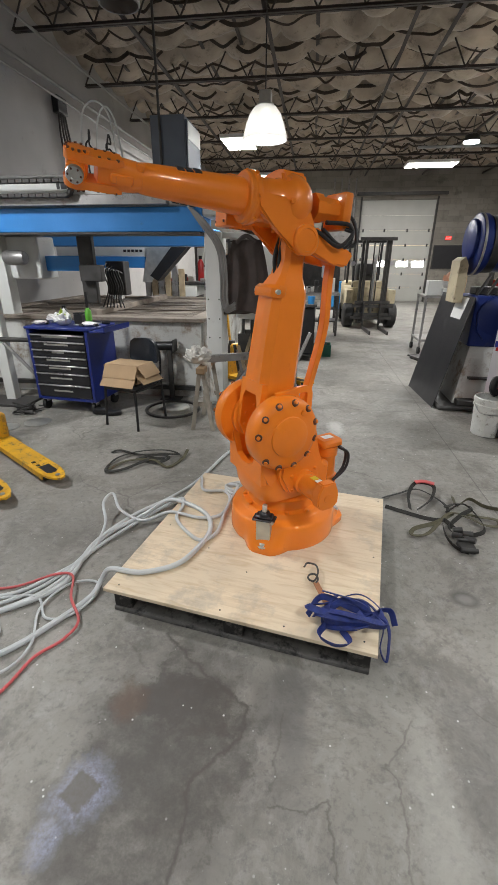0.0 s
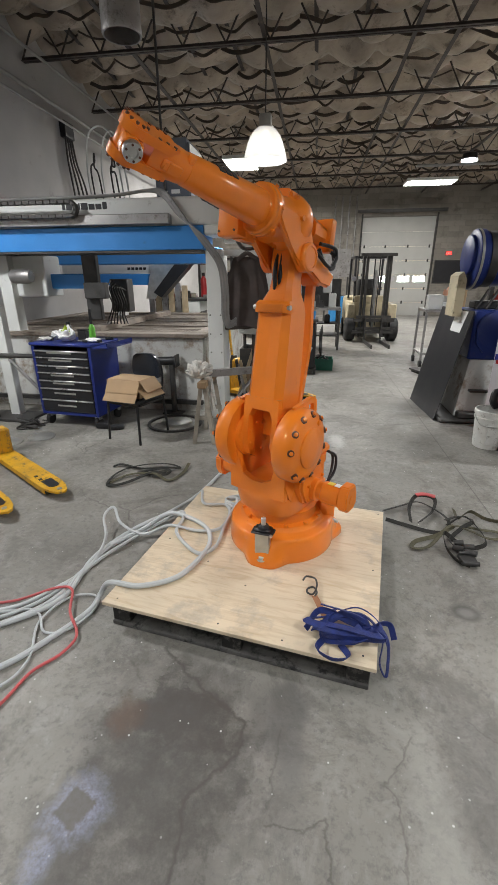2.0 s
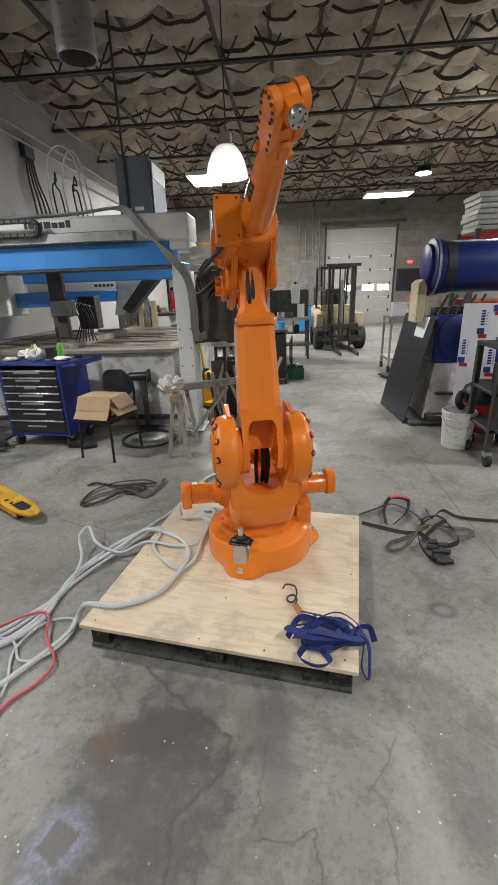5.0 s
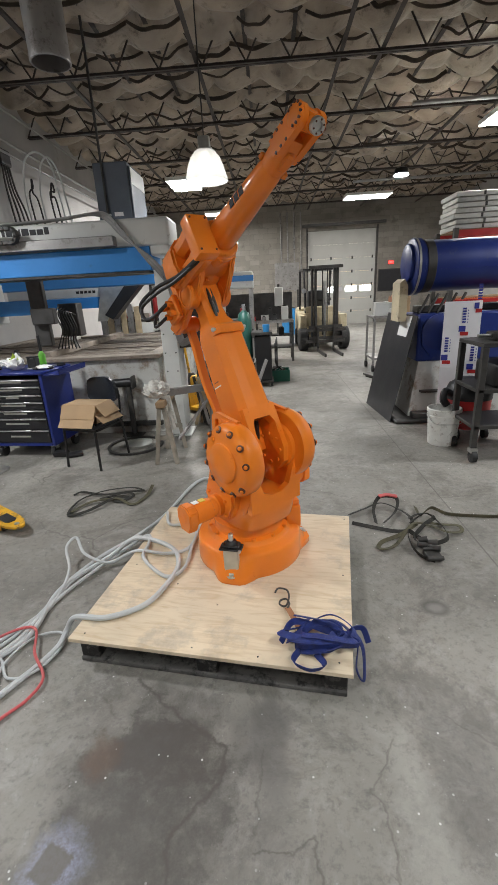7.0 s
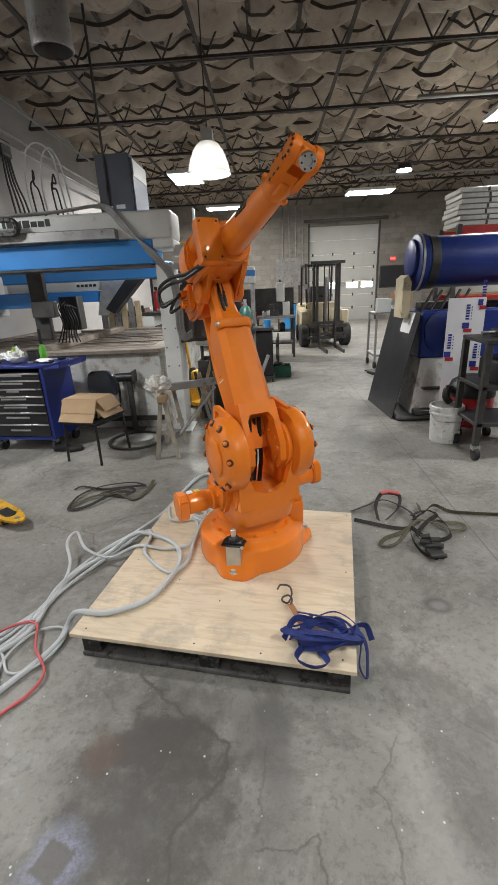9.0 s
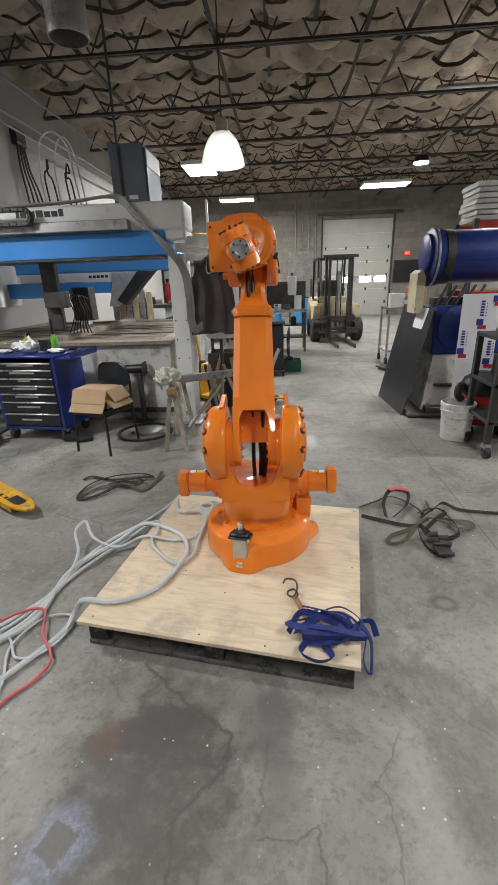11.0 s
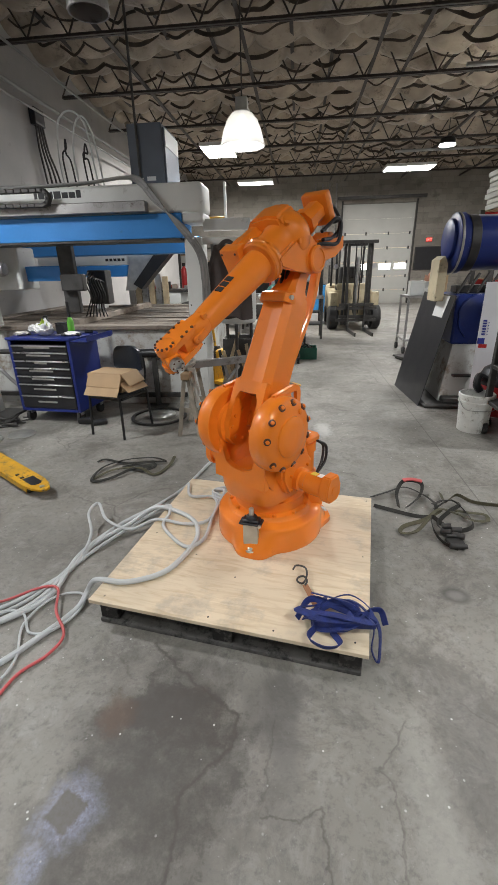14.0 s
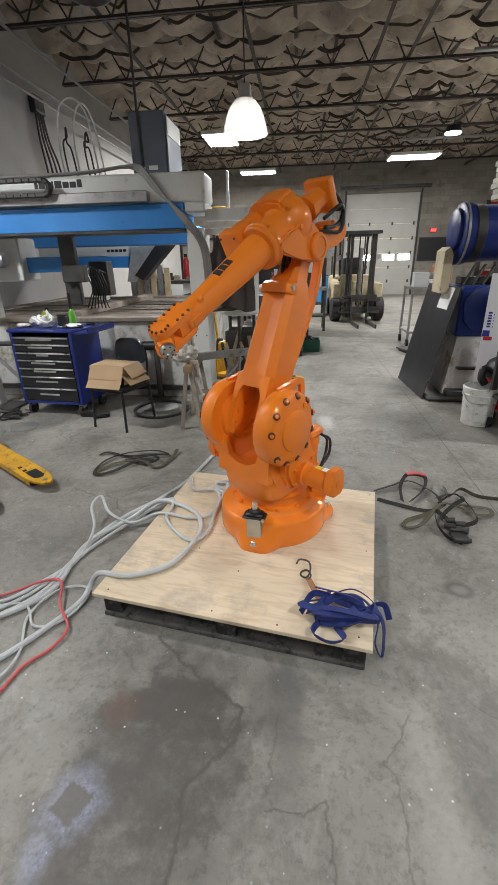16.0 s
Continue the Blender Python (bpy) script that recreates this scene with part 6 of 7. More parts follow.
    for k in range(7):
        t = put("hand_tool", rnd.uniform(-0.3, 0.3), rnd.uniform(-0.2, 0.2), "small steel hand tool lying on the tool chest", "tool")
        ln = rnd.uniform(0.06, 0.13)
        part("shank", rod(B(), (-ln, 0, 0.012), (ln * 0.2, 0, 0.012), 0.008, 8), M["chrome"], t)
        part("handle", rod(B(), (ln * 0.2, 0, 0.014), (ln, 0, 0.014), 0.014, 8), M["black" if k % 2 else "darksteel"], t)
    t = put("paper_towel", 0.27, -0.05, "white crumpled towel on the side tray", "towel")
    part("sheet", crumple(0.09, 0.035, 9.4), M["paper"], t)


def chair_and_box():
    c = thing("chair", (-1.75, 3.98, 0), "black vinyl chair with thin steel legs", "chair", rz=-19)
    bm = B()
    box(bm, -0.21, 0.21, -0.22, 0.22, 0.40, 0.45, 0.02, seg=3)
    part("seat", bm, M["vinyl"], c, "black vinyl seat pad")
    # curved back pad
    def sec(u):
        w = 0.175 * (1 - 0.25 * u ** 4)
        z = 0.58 + 0.23 * u
        return w, z
    bm = B()
    secs = []
    for k in range(9):
        u = k / 8
        w, z = sec(u)
        if k == 0 or k == 8:
            w *= 0.8
        ring = []
        for i in range(17):
            a = -1 + 2 * i / 16
            ring.append((w * a, 0.235 - 0.05 * a * a, z))
        ring += [(p[0], p[1] + 0.035, p[2]) for p in ring[::-1]]
        secs.append(ring)
    loft(bm, secs)
    part("backrest", bm, M["vinyl"], c, "rounded black vinyl back pad")
    for x, y in ((-0.185, -0.19), (0.185, -0.19), (-0.185, 0.2), (0.185, 0.2)):
        part("leg", rod(B(), (x, y, 0.4), (x * 1.08, y * 1.12, 0), 0.0125, 10), M["black"], c)
    for x in (-0.15, 0.15):
        part("back_tube", sweep(B(), [(x, 0.18, 0.4), (x, 0.24, 0.46), (x, 0.26, 0.6), (x, 0.25, 0.7)], 0.011), M["black"], c)
    part("frame_rail", box(B(), -0.19, 0.19, -0.2, -0.18, 0.375, 0.398), M["black"], c)
    for sx in (-1, 1):
        part("frame_rail", box(B(), sx * 0.19 - 0.01, sx * 0.19 + 0.01, -0.17, 0.19, 0.375, 0.398), M["black"], c)
    b = thing("cardboard_box", (-1.76, 3.93, 0.452), "open brown cardboard box lying on its side on the chair", "box", rz=-12)
    W, D, H = 0.18, 0.13, 0.165
    part("bottom_panel", box(B(), -W, W, -D, D, 0, 0.005), M["card"], b)
    part("top_panel", box(B(), -W, W, -D + 0.02, D, H, H + 0.005), M["card"], b)
    part("back_panel", box(B(), -W, W, D - 0.005, D, 0.0055, H - 0.0005), M["cardin"], b)
    for sx in (-1, 1):
        part("side_panel", box(B(), sx * W - 0.0025, sx * W + 0.0025, -D, D - 0.006, 0.0055, H - 0.0005), M["card"], b)
    # flaps hang open at the front and the end
    part("flap", box(B(), -W, W, -0.13, 0, 0, 0.005, 0, pose(0, -D + 0.02, H, 62)), M["card"], b)
    part("flap", box(B(), -W, W, -0.15, 0, 0, 0.005, 0, pose(0, -D + 0.004, 0.09, 48)), M["card"], b)
    part("flap", box(B(), 0, 0.13, -D, D, 0, 0.005, 0, pose(W, 0.01, H, 0, 52, 0)), M["card"], b)
    part("flap", box(B(), 0, 0.14, -D - 0.02, D, 0, 0.005, 0, pose(W, 0, 0.1, 0, 40, -8)), M["card"], b)
    m = thing("steel_mandrel", (-1.66, 4.82, 0), "short black steel mandrel on a post by the tank", "mandrel")
    part("bar", rod(B(), (-0.14, 0, 0.62), (0.1, 0, 0.63), 0.05, 20), M["black"], m)
    part("end_plate", box(B(), 0.08, 0.1, -0.07, 0.07, 0.56, 0.7, 0.004), M["darksteel"], m)
    part("post", box(B(), 0.0, 0.05, -0.025, 0.025, 0.012, 0.58), M["darksteel"], m)
    part("foot", box(B(), -0.1, 0.14, -0.09, 0.05, 0, 0.012), M["darksteel"], m)
    for x, y, r in ((-2.74, 3.8, 0.13), (-2.95, 3.62, 0.11)):
        t = thing("floor_cover", (x, y, 0), "round pale cover plate on the floor", "cover", "floor covers")
        part("plate", lathe(B(), [(r, 0), (r, 0.006), (r - 0.008, 0.009)], 36), M["zinc"], t)
    t = thing("steel_ring", (-1.5, 4.4, 0), "large rusty steel ring with a disc on the floor", "ring")
    bm = B()
    lathe(bm, [(0.27, 0.0), (0.3, 0.0), (0.3, 0.02), (0.27, 0.02), (0.27, 0.0)], 48, cap=False)
    part("hoop", bm, M["darksteel"], t)
    part("disc", lathe(B(), [(0.15, 0.0), (0.15, 0.03), (0.14, 0.034)], 36, pose(0.03, 0.02, 0)), M["zinc"], t)
    t = thing("work_gloves", (-2.2, 4.15, 0), "pair of black work gloves dropped under the chair", "gloves")
    bm = B()
    box(bm, -0.1, 0.06, -0.05, 0.04, 0, 0.07, 0.025, seg=2)
    box(bm, 0.0, 0.16, -0.07, 0.03, 0, 0.045, 0.02, pose(0.05, -0.03, 0, 0, 0, 25), seg=2)
    part("leather", bm, M["black"], t)


def trestle():
    s = thing("sawhorse", (-1.02, 4.06, 0), "worn wooden sawhorse with a steel bar across", "sawhorse")
    part("top_beam", box(B(), -0.04, 0.04, -0.25, 0.25, 0.56, 0.62, 0.006), M["wood"], s)
    for y in (-0.2, 0.2):
        for sx in (-1, 1):
            bm = B()
            a, c = Vector((sx * 0.02, y, 0.57)), Vector((sx * 0.1, y + (0.02 if y > 0 else -0.02), 0.0))
            q = (c - a).to_track_quat("Z", "Y").to_matrix().to_4x4()
            box(bm, -0.016, 0.016, -0.02, 0.02, 0, (c - a).length, 0.003, Matrix.Translation(a) @ q)
            part("leg", bm, M["greywood"], s)
        part("brace", box(B(), -0.09, 0.09, y - 0.012, y + 0.012, 0.24, 0.28), M["greywood"], s)
    r = thing("white_rag", (-1.08, 3.98, 0.62), "bundled dirty white rag on the sawhorse", "rag")
    bm = B()
    bmesh.ops.create_icosphere(bm, subdivisions=4, radius=1)
    for v in bm.verts:
        n = noise.noise(v.co * 2.4) * 0.35 + noise.noise(v.co * 6) * 0.16
        v.co = Vector((v.co.x * 0.12 * (1 + n), v.co.y * 0.1 * (1 + n), (v.co.z * 0.5 + 0.5) * 0.15 * (1 + n)))
    part("cloth", bm, M["cloth"], r)
    bm = B()
    secs = []
    for k in range(8):
        z = 0.03 - 0.33 * k / 7
        secs.append([(0.09 + (0.035 + 0.012 * math.sin(k * 1.7 + i)) * math.cos(2 * math.pi * i / 14) + 0.006 * k, -0.035 + (0.02 + 0.012 * math.sin(i * 3.1 + k)) * math.sin(2 * math.pi * i / 14), z) for i in range(14)])
    loft(bm, secs)
    part("hanging_end", bm, M["cloth"], r)
    b = thing("steel_channel", (-1.0, 4.05, 0), "grey steel channel bar on a braced stand", "steel bar")
    bm = B()
    box(bm, 0.0, 0.95, -0.03, 0.03, 0.623, 0.69, 0.004, pose(0, 0, 0, 0, 0, 30))
    part("channel", bm, M["duct"], b)
    part("brace", rod(B(), (0.06, 0.05, 0.16), (0.42, 0.25, 0.6), 0.018, 8), M["duct"], b)
    for a_, c_ in (((0.8, 0.42, 0.62), (0.75, 0.36, 0)), ((0.8, 0.50, 0.62), (0.86, 0.6, 0)), ((0.4, 0.23, 0.62), (0.36, 0.2, 0))):
        part("stand_leg", rod(B(), a_, c_, 0.016, 8), M["duct"], b)
    # scrap timber and bars behind the post
    rnd = random.Random(5)
    for k in range(12):
        x = -0.95 + 0.055 * k
        t = thing("scrap_bar", (x, 4.98 + rnd.uniform(0, 0.25), 0), "scrap timber or steel bar leaning behind the post", "bar", "scrap bars")
        bm = B()
        h = rnd.uniform(0.55, 0.95)
        box(bm, -0.018, 0.018, -0.012, 0.012, 0, h, 0.002, pose(0, 0, 0, rnd.uniform(-12, 4), rnd.uniform(-20, 20), rnd.uniform(-30, 30)))
        part("bar", bm, M[("palewood", "wood", "darksteel", "duct")[k % 4]], t)
    # rack of dark stock behind the scrap
    t = thing("scrap_bin", (-0.55, 5.55, 0), "dark steel bin full of scrap", "bin")
    part("wall", box(B(), -0.35, 0.35, -0.2, -0.18, 0, 0.7), M["darksteel"], t)
    part("wall", box(B(), -0.35, 0.35, 0.18, 0.2, 0, 0.7), M["darksteel"], t)
    for sx in (-1, 1):
        part("wall", box(B(), sx * 0.36 - 0.01, sx * 0.36 + 0.01, -0.2, 0.2, 0, 0.7), M["darksteel"], t)
    part("floor_plate", box(B(), -0.35, 0.35, -0.179, 0.179, 0.02, 0.04), M["darksteel"], t)
    # jacket over the bracket arm
    t = thing("work_jacket", (-0.74, 4.86, 0), "dark brown work jacket hanging from the bracket", "jacket")
    bm = B()
    secs = []
    for k in range(14):
        u = k / 13
        z = 1.73 - 0.72 * u
        w = 0.13 + 0.13 * min(1, u * 1.6)
        ring = []
        for i in range(36):
            a = 2 * math.pi * i / 36
            f = 1 + 0.10 * math.sin(5 * a + 2 * u) + 0.08 * math.sin(9 * a - 3 * u)
            ring.append((w * math.cos(a) * f - 0.05 * u, 0.075 * math.sin(a) * f * (0.6 + 0.5 * u), z + 0.03 * math.sin(3 * a) * u))
        secs.append(ring)
    loft(bm, secs)
    part("cloth", bm, M["coat"], t)
    part("collar", sweep(B(), [(-0.1, -0.05, 1.70), (0.0, -0.07, 1.76), (0.1, -0.04, 1.71)], 0.022), M["coat"], t)
    t = thing("white_drum", (-0.72, 5.35, 0), "white upright plastic tank behind the post", "tank")
    part("shell", lathe(B(), [(0.2, 0.9), (0.22, 0.92), (0.22, 1.62), (0.2, 1.68), (0.1, 1.72)], 32), M["white"], t)
    for k in range(3):
        an = radians(120 * k + 30)
        part("leg", rod(B(), (0.17 * math.cos(an), 0.17 * math.sin(an), 0), (0.17 * math.cos(an), 0.17 * math.sin(an), 0.91), 0.02), M["darksteel"], t)


def pallet_jack(at, rz, label, full=True):
    j = thing("pallet_jack", at, label, "pallet jack", "pallet jacks", rz)
    for sy in (-0.19, 0.19):
        pts = [(0.0, -0.08), (0.92, -0.08), (1.02, -0.065), (1.09, -0.035), (1.11, 0.0), (1.09, 0.035), (1.02, 0.065), (0.92, 0.08), (0.0, 0.08)]
        # fork shell; a black plate near its tip paints the shaded roller slot
        bm = slab(B(), [(x, y + sy) for x, y in pts], "z", 0.066, 0.082)
        for s in (-1, 1):
            box(bm, 0.0, 0.95, sy + s * 0.074 - 0.004, sy + s * 0.074 + 0.004, 0.035, 0.0655)
        f = part("fork", bm, M["yellow"], j, "worn yellow fork")
        part("roller_slot_shade", slab(B(), [(0.82, sy - 0.04), (0.96, sy - 0.04), (0.985, sy - 0.02), (0.985, sy + 0.02), (0.96, sy + 0.04), (0.82, sy + 0.04)], "z", 0.0825, 0.0845), M["drawer"], f, "black plate painted as the shaded roller opening")
        part("tip_bolt", lathe(B(), [(0.018, 0.082), (0.018, 0.087)], 12, pose(1.045, sy, 0)), M["zinc"], f)
        part("roller", rod(B(), (0.9, sy - 0.045, 0.036), (0.9, sy + 0.045, 0.036), 0.036, 16), M["rubber"], f)
        for xx in (0.7, 0.78):
            part("stud", box(B(), xx, xx + 0.022, sy - 0.04, sy - 0.015, 0.082, 0.088), M["drawer"], f)
    bm = B()
    box(bm, -0.12, 0.0, -0.27, 0.27, 0.06, 0.30, 0.02)
    box(bm, -0.1, 0.0, -0.14, 0.14, 0.30, 0.48, 0.03)
    part("body", bm, M["yellow"], j)
    part("pump", lathe(B(), [(0.06, 0.08), (0.06, 0.42), (0.04, 0.5)], 18, pose(-0.17, 0, 0)), M["darksteel"], j)
    for sy in (-0.07, 0.07):
        part("steer_wheel", rod(B(), (-0.2, sy - 0.03, 0.09), (-0.2, sy + 0.03, 0.09), 0.09, 20), M["rubber"], j)
    part("handle", sweep(B(), [(-0.2, 0, 0.45), (-0.25, 0, 0.8), (-0.3, 0, 1.15)], 0.018), M["yellow"], j)
    part("grip", rod(B(), (-0.31, -0.15, 1.18), (-0.31, 0.15, 1.18), 0.017), M["black"], j)
    return j


def left_clutter():
    # frame beside the tool chest
    t = thing("steel_frame_stand", (-3.45, 4.45, 0), "white and dark steel frame stand by the wall", "stand")
    part("upright", box(B(), -0.06, 0.06, -0.05, 0.05, 0, 1.45, 0.006), M["white"], t)
    part("cross_bar", rod(B(), (-0.7, -0.05, 0.72), (0.42, -0.05, 0.72), 0.025), M["darksteel"], t)
    part("brace", rod(B(), (0.05, -0.04, 0.68), (0.42, -0.02, 0.25), 0.02), M["duct"], t)
    part("foot", box(B(), -0.3, 0.3, -0.25, 0.1, 0, 0.03, 0.004), M["darksteel"], t)
    part("brace", rod(B(), (-0.3, -0.1, 0.7), (-0.1, -0.2, 0.03), 0.02), M["darksteel"], t)
    t = thing("chain_heap", (-3.05, 4.1, 0), "small heap of dark chain and tools by the frame", "chain")
    rnd = random.Random(9)
    for k in range(8):
        pts = [(rnd.uniform(-0.16, 0.16), rnd.uniform(-0.12, 0.12), 0.01 + 0.03 * i * rnd.random()) for i in range(5)]
        part("chain", sweep(B(), pts, 0.009, seg=6, steps=5), M["darksteel"], t)
    # conduits down the wall
    bm = B()
    w = thing("wall_conduit", (XL + 0.06, 8.5, 0), "dark conduits hanging from a junction box on the wall", "conduit")
    part("junction_box", box(B(), -0.05, 0.06, -0.15, 0.15, 3.85, 4.1, 0.01), M["black"], w)
    for k in range(4):
        part("conduit", sweep(B(), [(0.02, -0.1 + 0.07 * k, 3.85), (0.03, -0.13 + 0.1 * k, 3.5), (0.02, -0.05 + 0.16 * k, 3.1), (0.02, 0.05 + 0.2 * k, 2.2), (0.02, 0.05 + 0.2 * k, 1.2)], 0.018), M["darksteel"], w)
    # exhaust duct
    d = thing("exhaust_duct", (-1.33, 3.4, 0), "round galvanised duct hanging open from the roof", "duct")
    outer = [(0.125, 2.98), (0.128, 2.99), (0.125, 3.02), (0.124, 5.48)]
    inner = [(0.115, 5.48), (0.115, 2.98)]
    bm = B()
    lathe(bm, outer + inner + [(0.125, 2.98)], 40, cap=False)
    part("tube", bm, M["duct"], d)
    part("seam_band", lathe(B(), [(0.129, 3.55), (0.131, 3.56), (0.131, 3.59), (0.129, 3.6)], 40, cap=False), M["duct"], d)


# ---- middle distance ----
def welding_corner():
    t = thing("gas_cylinder", (-0.42, 7.6, 0.1), "tall green gas cylinder chained on a trolley", "gas cylinder")
    part("shell", lathe(B(), [(0.11, 0), (0.125, 0.02), (0.125, 0.98), (0.09, 1.1), (0.035, 1.15)], 24), M["greengas"], t)
    part("valve", lathe(B(), [(0.03, 1.15), (0.03, 1.25)], 12), M["chrome"], t)
    t = thing("welding_trolley", (-0.15, 7.45, 0), "black welding set on a trolley with coiled leads", "welding set")
    part("deck", box(B(), -0.45, 0.2, -0.25, 0.3, 0.08, 0.1), M["darksteel"], t)
    part("case", box(B(), -0.1, 0.18, -0.22, 0.25, 0.101, 0.85, 0.02), M["black"], t)
    part("shelf", box(B(), -0.15, 0.2, -0.24, 0.28, 0.86, 0.9), M["darksteel"], t)
    part("cup", lathe(B(), [(0.05, 0.9), (0.06, 1.02)], 16, pose(0.1, -0.1, 0)), M["bluecap"], t, "blue plastic cup")
    for k in range(4):
        r = 0.16 + 0.03 * k
        pts = [(0.24 + 0.01 * k, -0.2 + 0.02 * k, 0.55 + r * math.cos(a)) if i % 2 else (0.24 + 0.01 * k, -0.2 + 0.02 * k + r * math.sin(a) * 0.6, 0.55 + r * math.cos(a)) for i, a in enumerate([x * 0.7 for x in range(10)])]
        part("lead", sweep(B(), pts, 0.012, steps=5), M["rubber"], t, "black welding lead")
    for x, y in ((-0.4, -0.2), (0.15, -0.2), (-0.4, 0.25), (0.15, 0.25)):
        part("wheel", rod(B(), (x, y, 0.05), (x + 0.04, y, 0.05), 0.05, 16), M["rubber"], t)
    t = thing("green_crate", (0.14, 7.75, 0), "green plastic crate filled with cable and tools", "crate")
    for x0, x1, y0, y1 in ((-0.2, 0.2, -0.15, -0.14), (-0.2, 0.2, 0.14, 0.15), (-0.2, -0.19, -0.139, 0.139), (0.19, 0.2, -0.139, 0.139)):
        part("side", box(B(), x0, x1, y0, y1, 0.0, 0.2), M["greenbin"], t)
    part("base", box(B(), -0.189, 0.189, -0.139, 0.139, 0, 0.01), M["greenbin"], t)
    rnd = random.Random(7)
    for k in range(9):
        pts = [(rnd.uniform(-0.16, 0.16), rnd.uniform(-0.11, 0.11), 0.1 + rnd.uniform(0, 0.15)) for i in range(4)]
        part("contents", sweep(B(), pts, 0.012, seg=6, steps=5), M[("black", "chrome", "darksteel")[k % 3]], t)
    # benches towards the end of the hall
    for x, y, lab in ((0.1, 10.2, "cluttered grey steel bench with shelf"), (-0.9, 11.5, "cluttered grey steel bench with shelf"), (0.2, 13.0, "cluttered grey steel bench with shelf")):
        b = thing("steel_bench", (x, y, 0), lab, "bench", "far benches")
        part("top", box(B(), -0.6, 0.45, -0.3, 0.3, 0.86, 0.91), M["duct"], b)
        part("shelf", box(B(), -0.58, 0.43, -0.28, 0.28, 0.3, 0.33), M["darksteel"], b)
        for lx in (-0.57, 0.42):
            for ly in (-0.27, 0.27):
                part("leg", box(B(), lx - 0.025, lx + 0.025, ly - 0.025, ly + 0.025, 0, 0.859), M["darksteel"], b)
        part("back_board", box(B(), -0.6, 0.45, 0.3, 0.33, 0.9, 1.5), M["darksteel"], b)
        for k in range(9):
            px, h = rnd.uniform(-0.5, 0.35), rnd.uniform(0.08, 0.35)
            q = thing("shop_item", (x + px, y + rnd.uniform(-0.2, 0.15), 0.91 if k % 3 else 0.33), "small box or machine on the far bench", "item", "far bench items")
            s = rnd.uniform(0.04, 0.09)
            part("body", box(B(), -s, s, -s, s, 0, h, 0.008), M[("black", "darksteel", "white", "greybox", "red", "duct")[k % 6]], q)
            part("top", box(B(), -s * 0.6, s * 0.6, -s * 0.6, s * 0.6, h, h + 0.02), M["black"], q)
    t = thing("paper_dispenser", (0.24, 10.55, 1.2), "white paper dispenser on the bench back board", "dispenser")
    part("body", box(B(), -0.1, 0.1, -0.1, 0.06, 0.0, 0.42, 0.02), M["white"], t)
    part("knob", lathe(B(), [(0.03, 0.42), (0.03, 0.48)], 12), M["darksteel"], t)
    t = thing("plasma_table", (-0.6, 9.6, 0), "blue and white machine with a raised hood", "machine")
    part("hood", box(B(), -0.75, 0.3, -0.2, 0.3, 1.62, 1.95, 0.02), M["white"], t)
    part("stripe", box(B(), -0.76, 0.31, -0.215, -0.201, 1.76, 1.87), M["blue"], t)
    for lx in (-0.7, 0.24):
        part("leg", box(B(), lx - 0.04, lx + 0.04, -0.15, 0.2, 0, 1.62), M["duct"], t)
    part("bed", box(B(), -0.72, 0.26, -0.18, 0.28, 0.6, 0.8), M["darksteel"], t)
    t = thing("steel_shelf", (-2.3, 12.5, 0), "tall dark shelving loaded with boxes", "shelving")
    for lx in (-0.9, 0.0, 0.9):
        part("upright", box(B(), lx - 0.03, lx + 0.03, -0.3, 0.3, 0, 2.2), M["darksteel"], t)
    for z in (0.2, 0.8, 1.4, 2.0):
        part("shelf_board", box(B(), -0.92, 0.92, -0.31, 0.31, z, z + 0.04), M["darksteel"], t)
    for k in range(18):
        z = (0.24, 0.84, 1.44)[k % 3]
        px, h = -0.8 + 0.31 * (k // 3), rnd.uniform(0.15, 0.45)
        q = thing("storage_box", (-2.3 + px, 12.4, z), "carton or bin on the dark shelving", "box", "boxes on shelving")
        part("body", box(B(), -0.12, 0.12, -0.15, 0.2, 0, h, 0.006), M[("card", "greybox", "white", "black", "bluecap")[k % 5]], q)
        part("lid", box(B(), -0.122, 0.122, -0.152, 0.202, h, h + 0.015), M[("card", "black")[k % 2]], q)
    t = thing("grey_partition", (0.6, 16.2, 0), "pale grey partition panel on legs", "partition")
    part("panel", box(B(), -0.35, 0.5, -0.03, 0.03, 1.55, 2.45), M["duct"], t)
    for lx in (-0.3, 0.45):
        part("leg", box(B(), lx - 0.03, lx + 0.03, -0.03, 0.03, 0, 1.55), M["darksteel"], t)
    t = thing("blue_drum", (0.75, 16.4, 0), "blue plastic drum by the partition", "drum")
    part("shell", lathe(B(), [(0.28, 0), (0.29, 0.3), (0.29, 0.6), (0.27, 0.9), (0.2, 0.92)], 28), M["bluecap"], t)
    part("lid", lathe(B(), [(0.2, 0.92), (0.2, 0.95)], 28), M["black"], t)
    t = thing("wall_conduit", (1.2, YF - 0.05, 0), "grey conduits running up the end wall", "conduit")
    for k in range(4):
        part("conduit", rod(B(), (-0.6 + 0.28 * k, 0, 1.5), (-0.6 + 0.28 * k, 0, 4.6), 0.03), M["duct"], t)


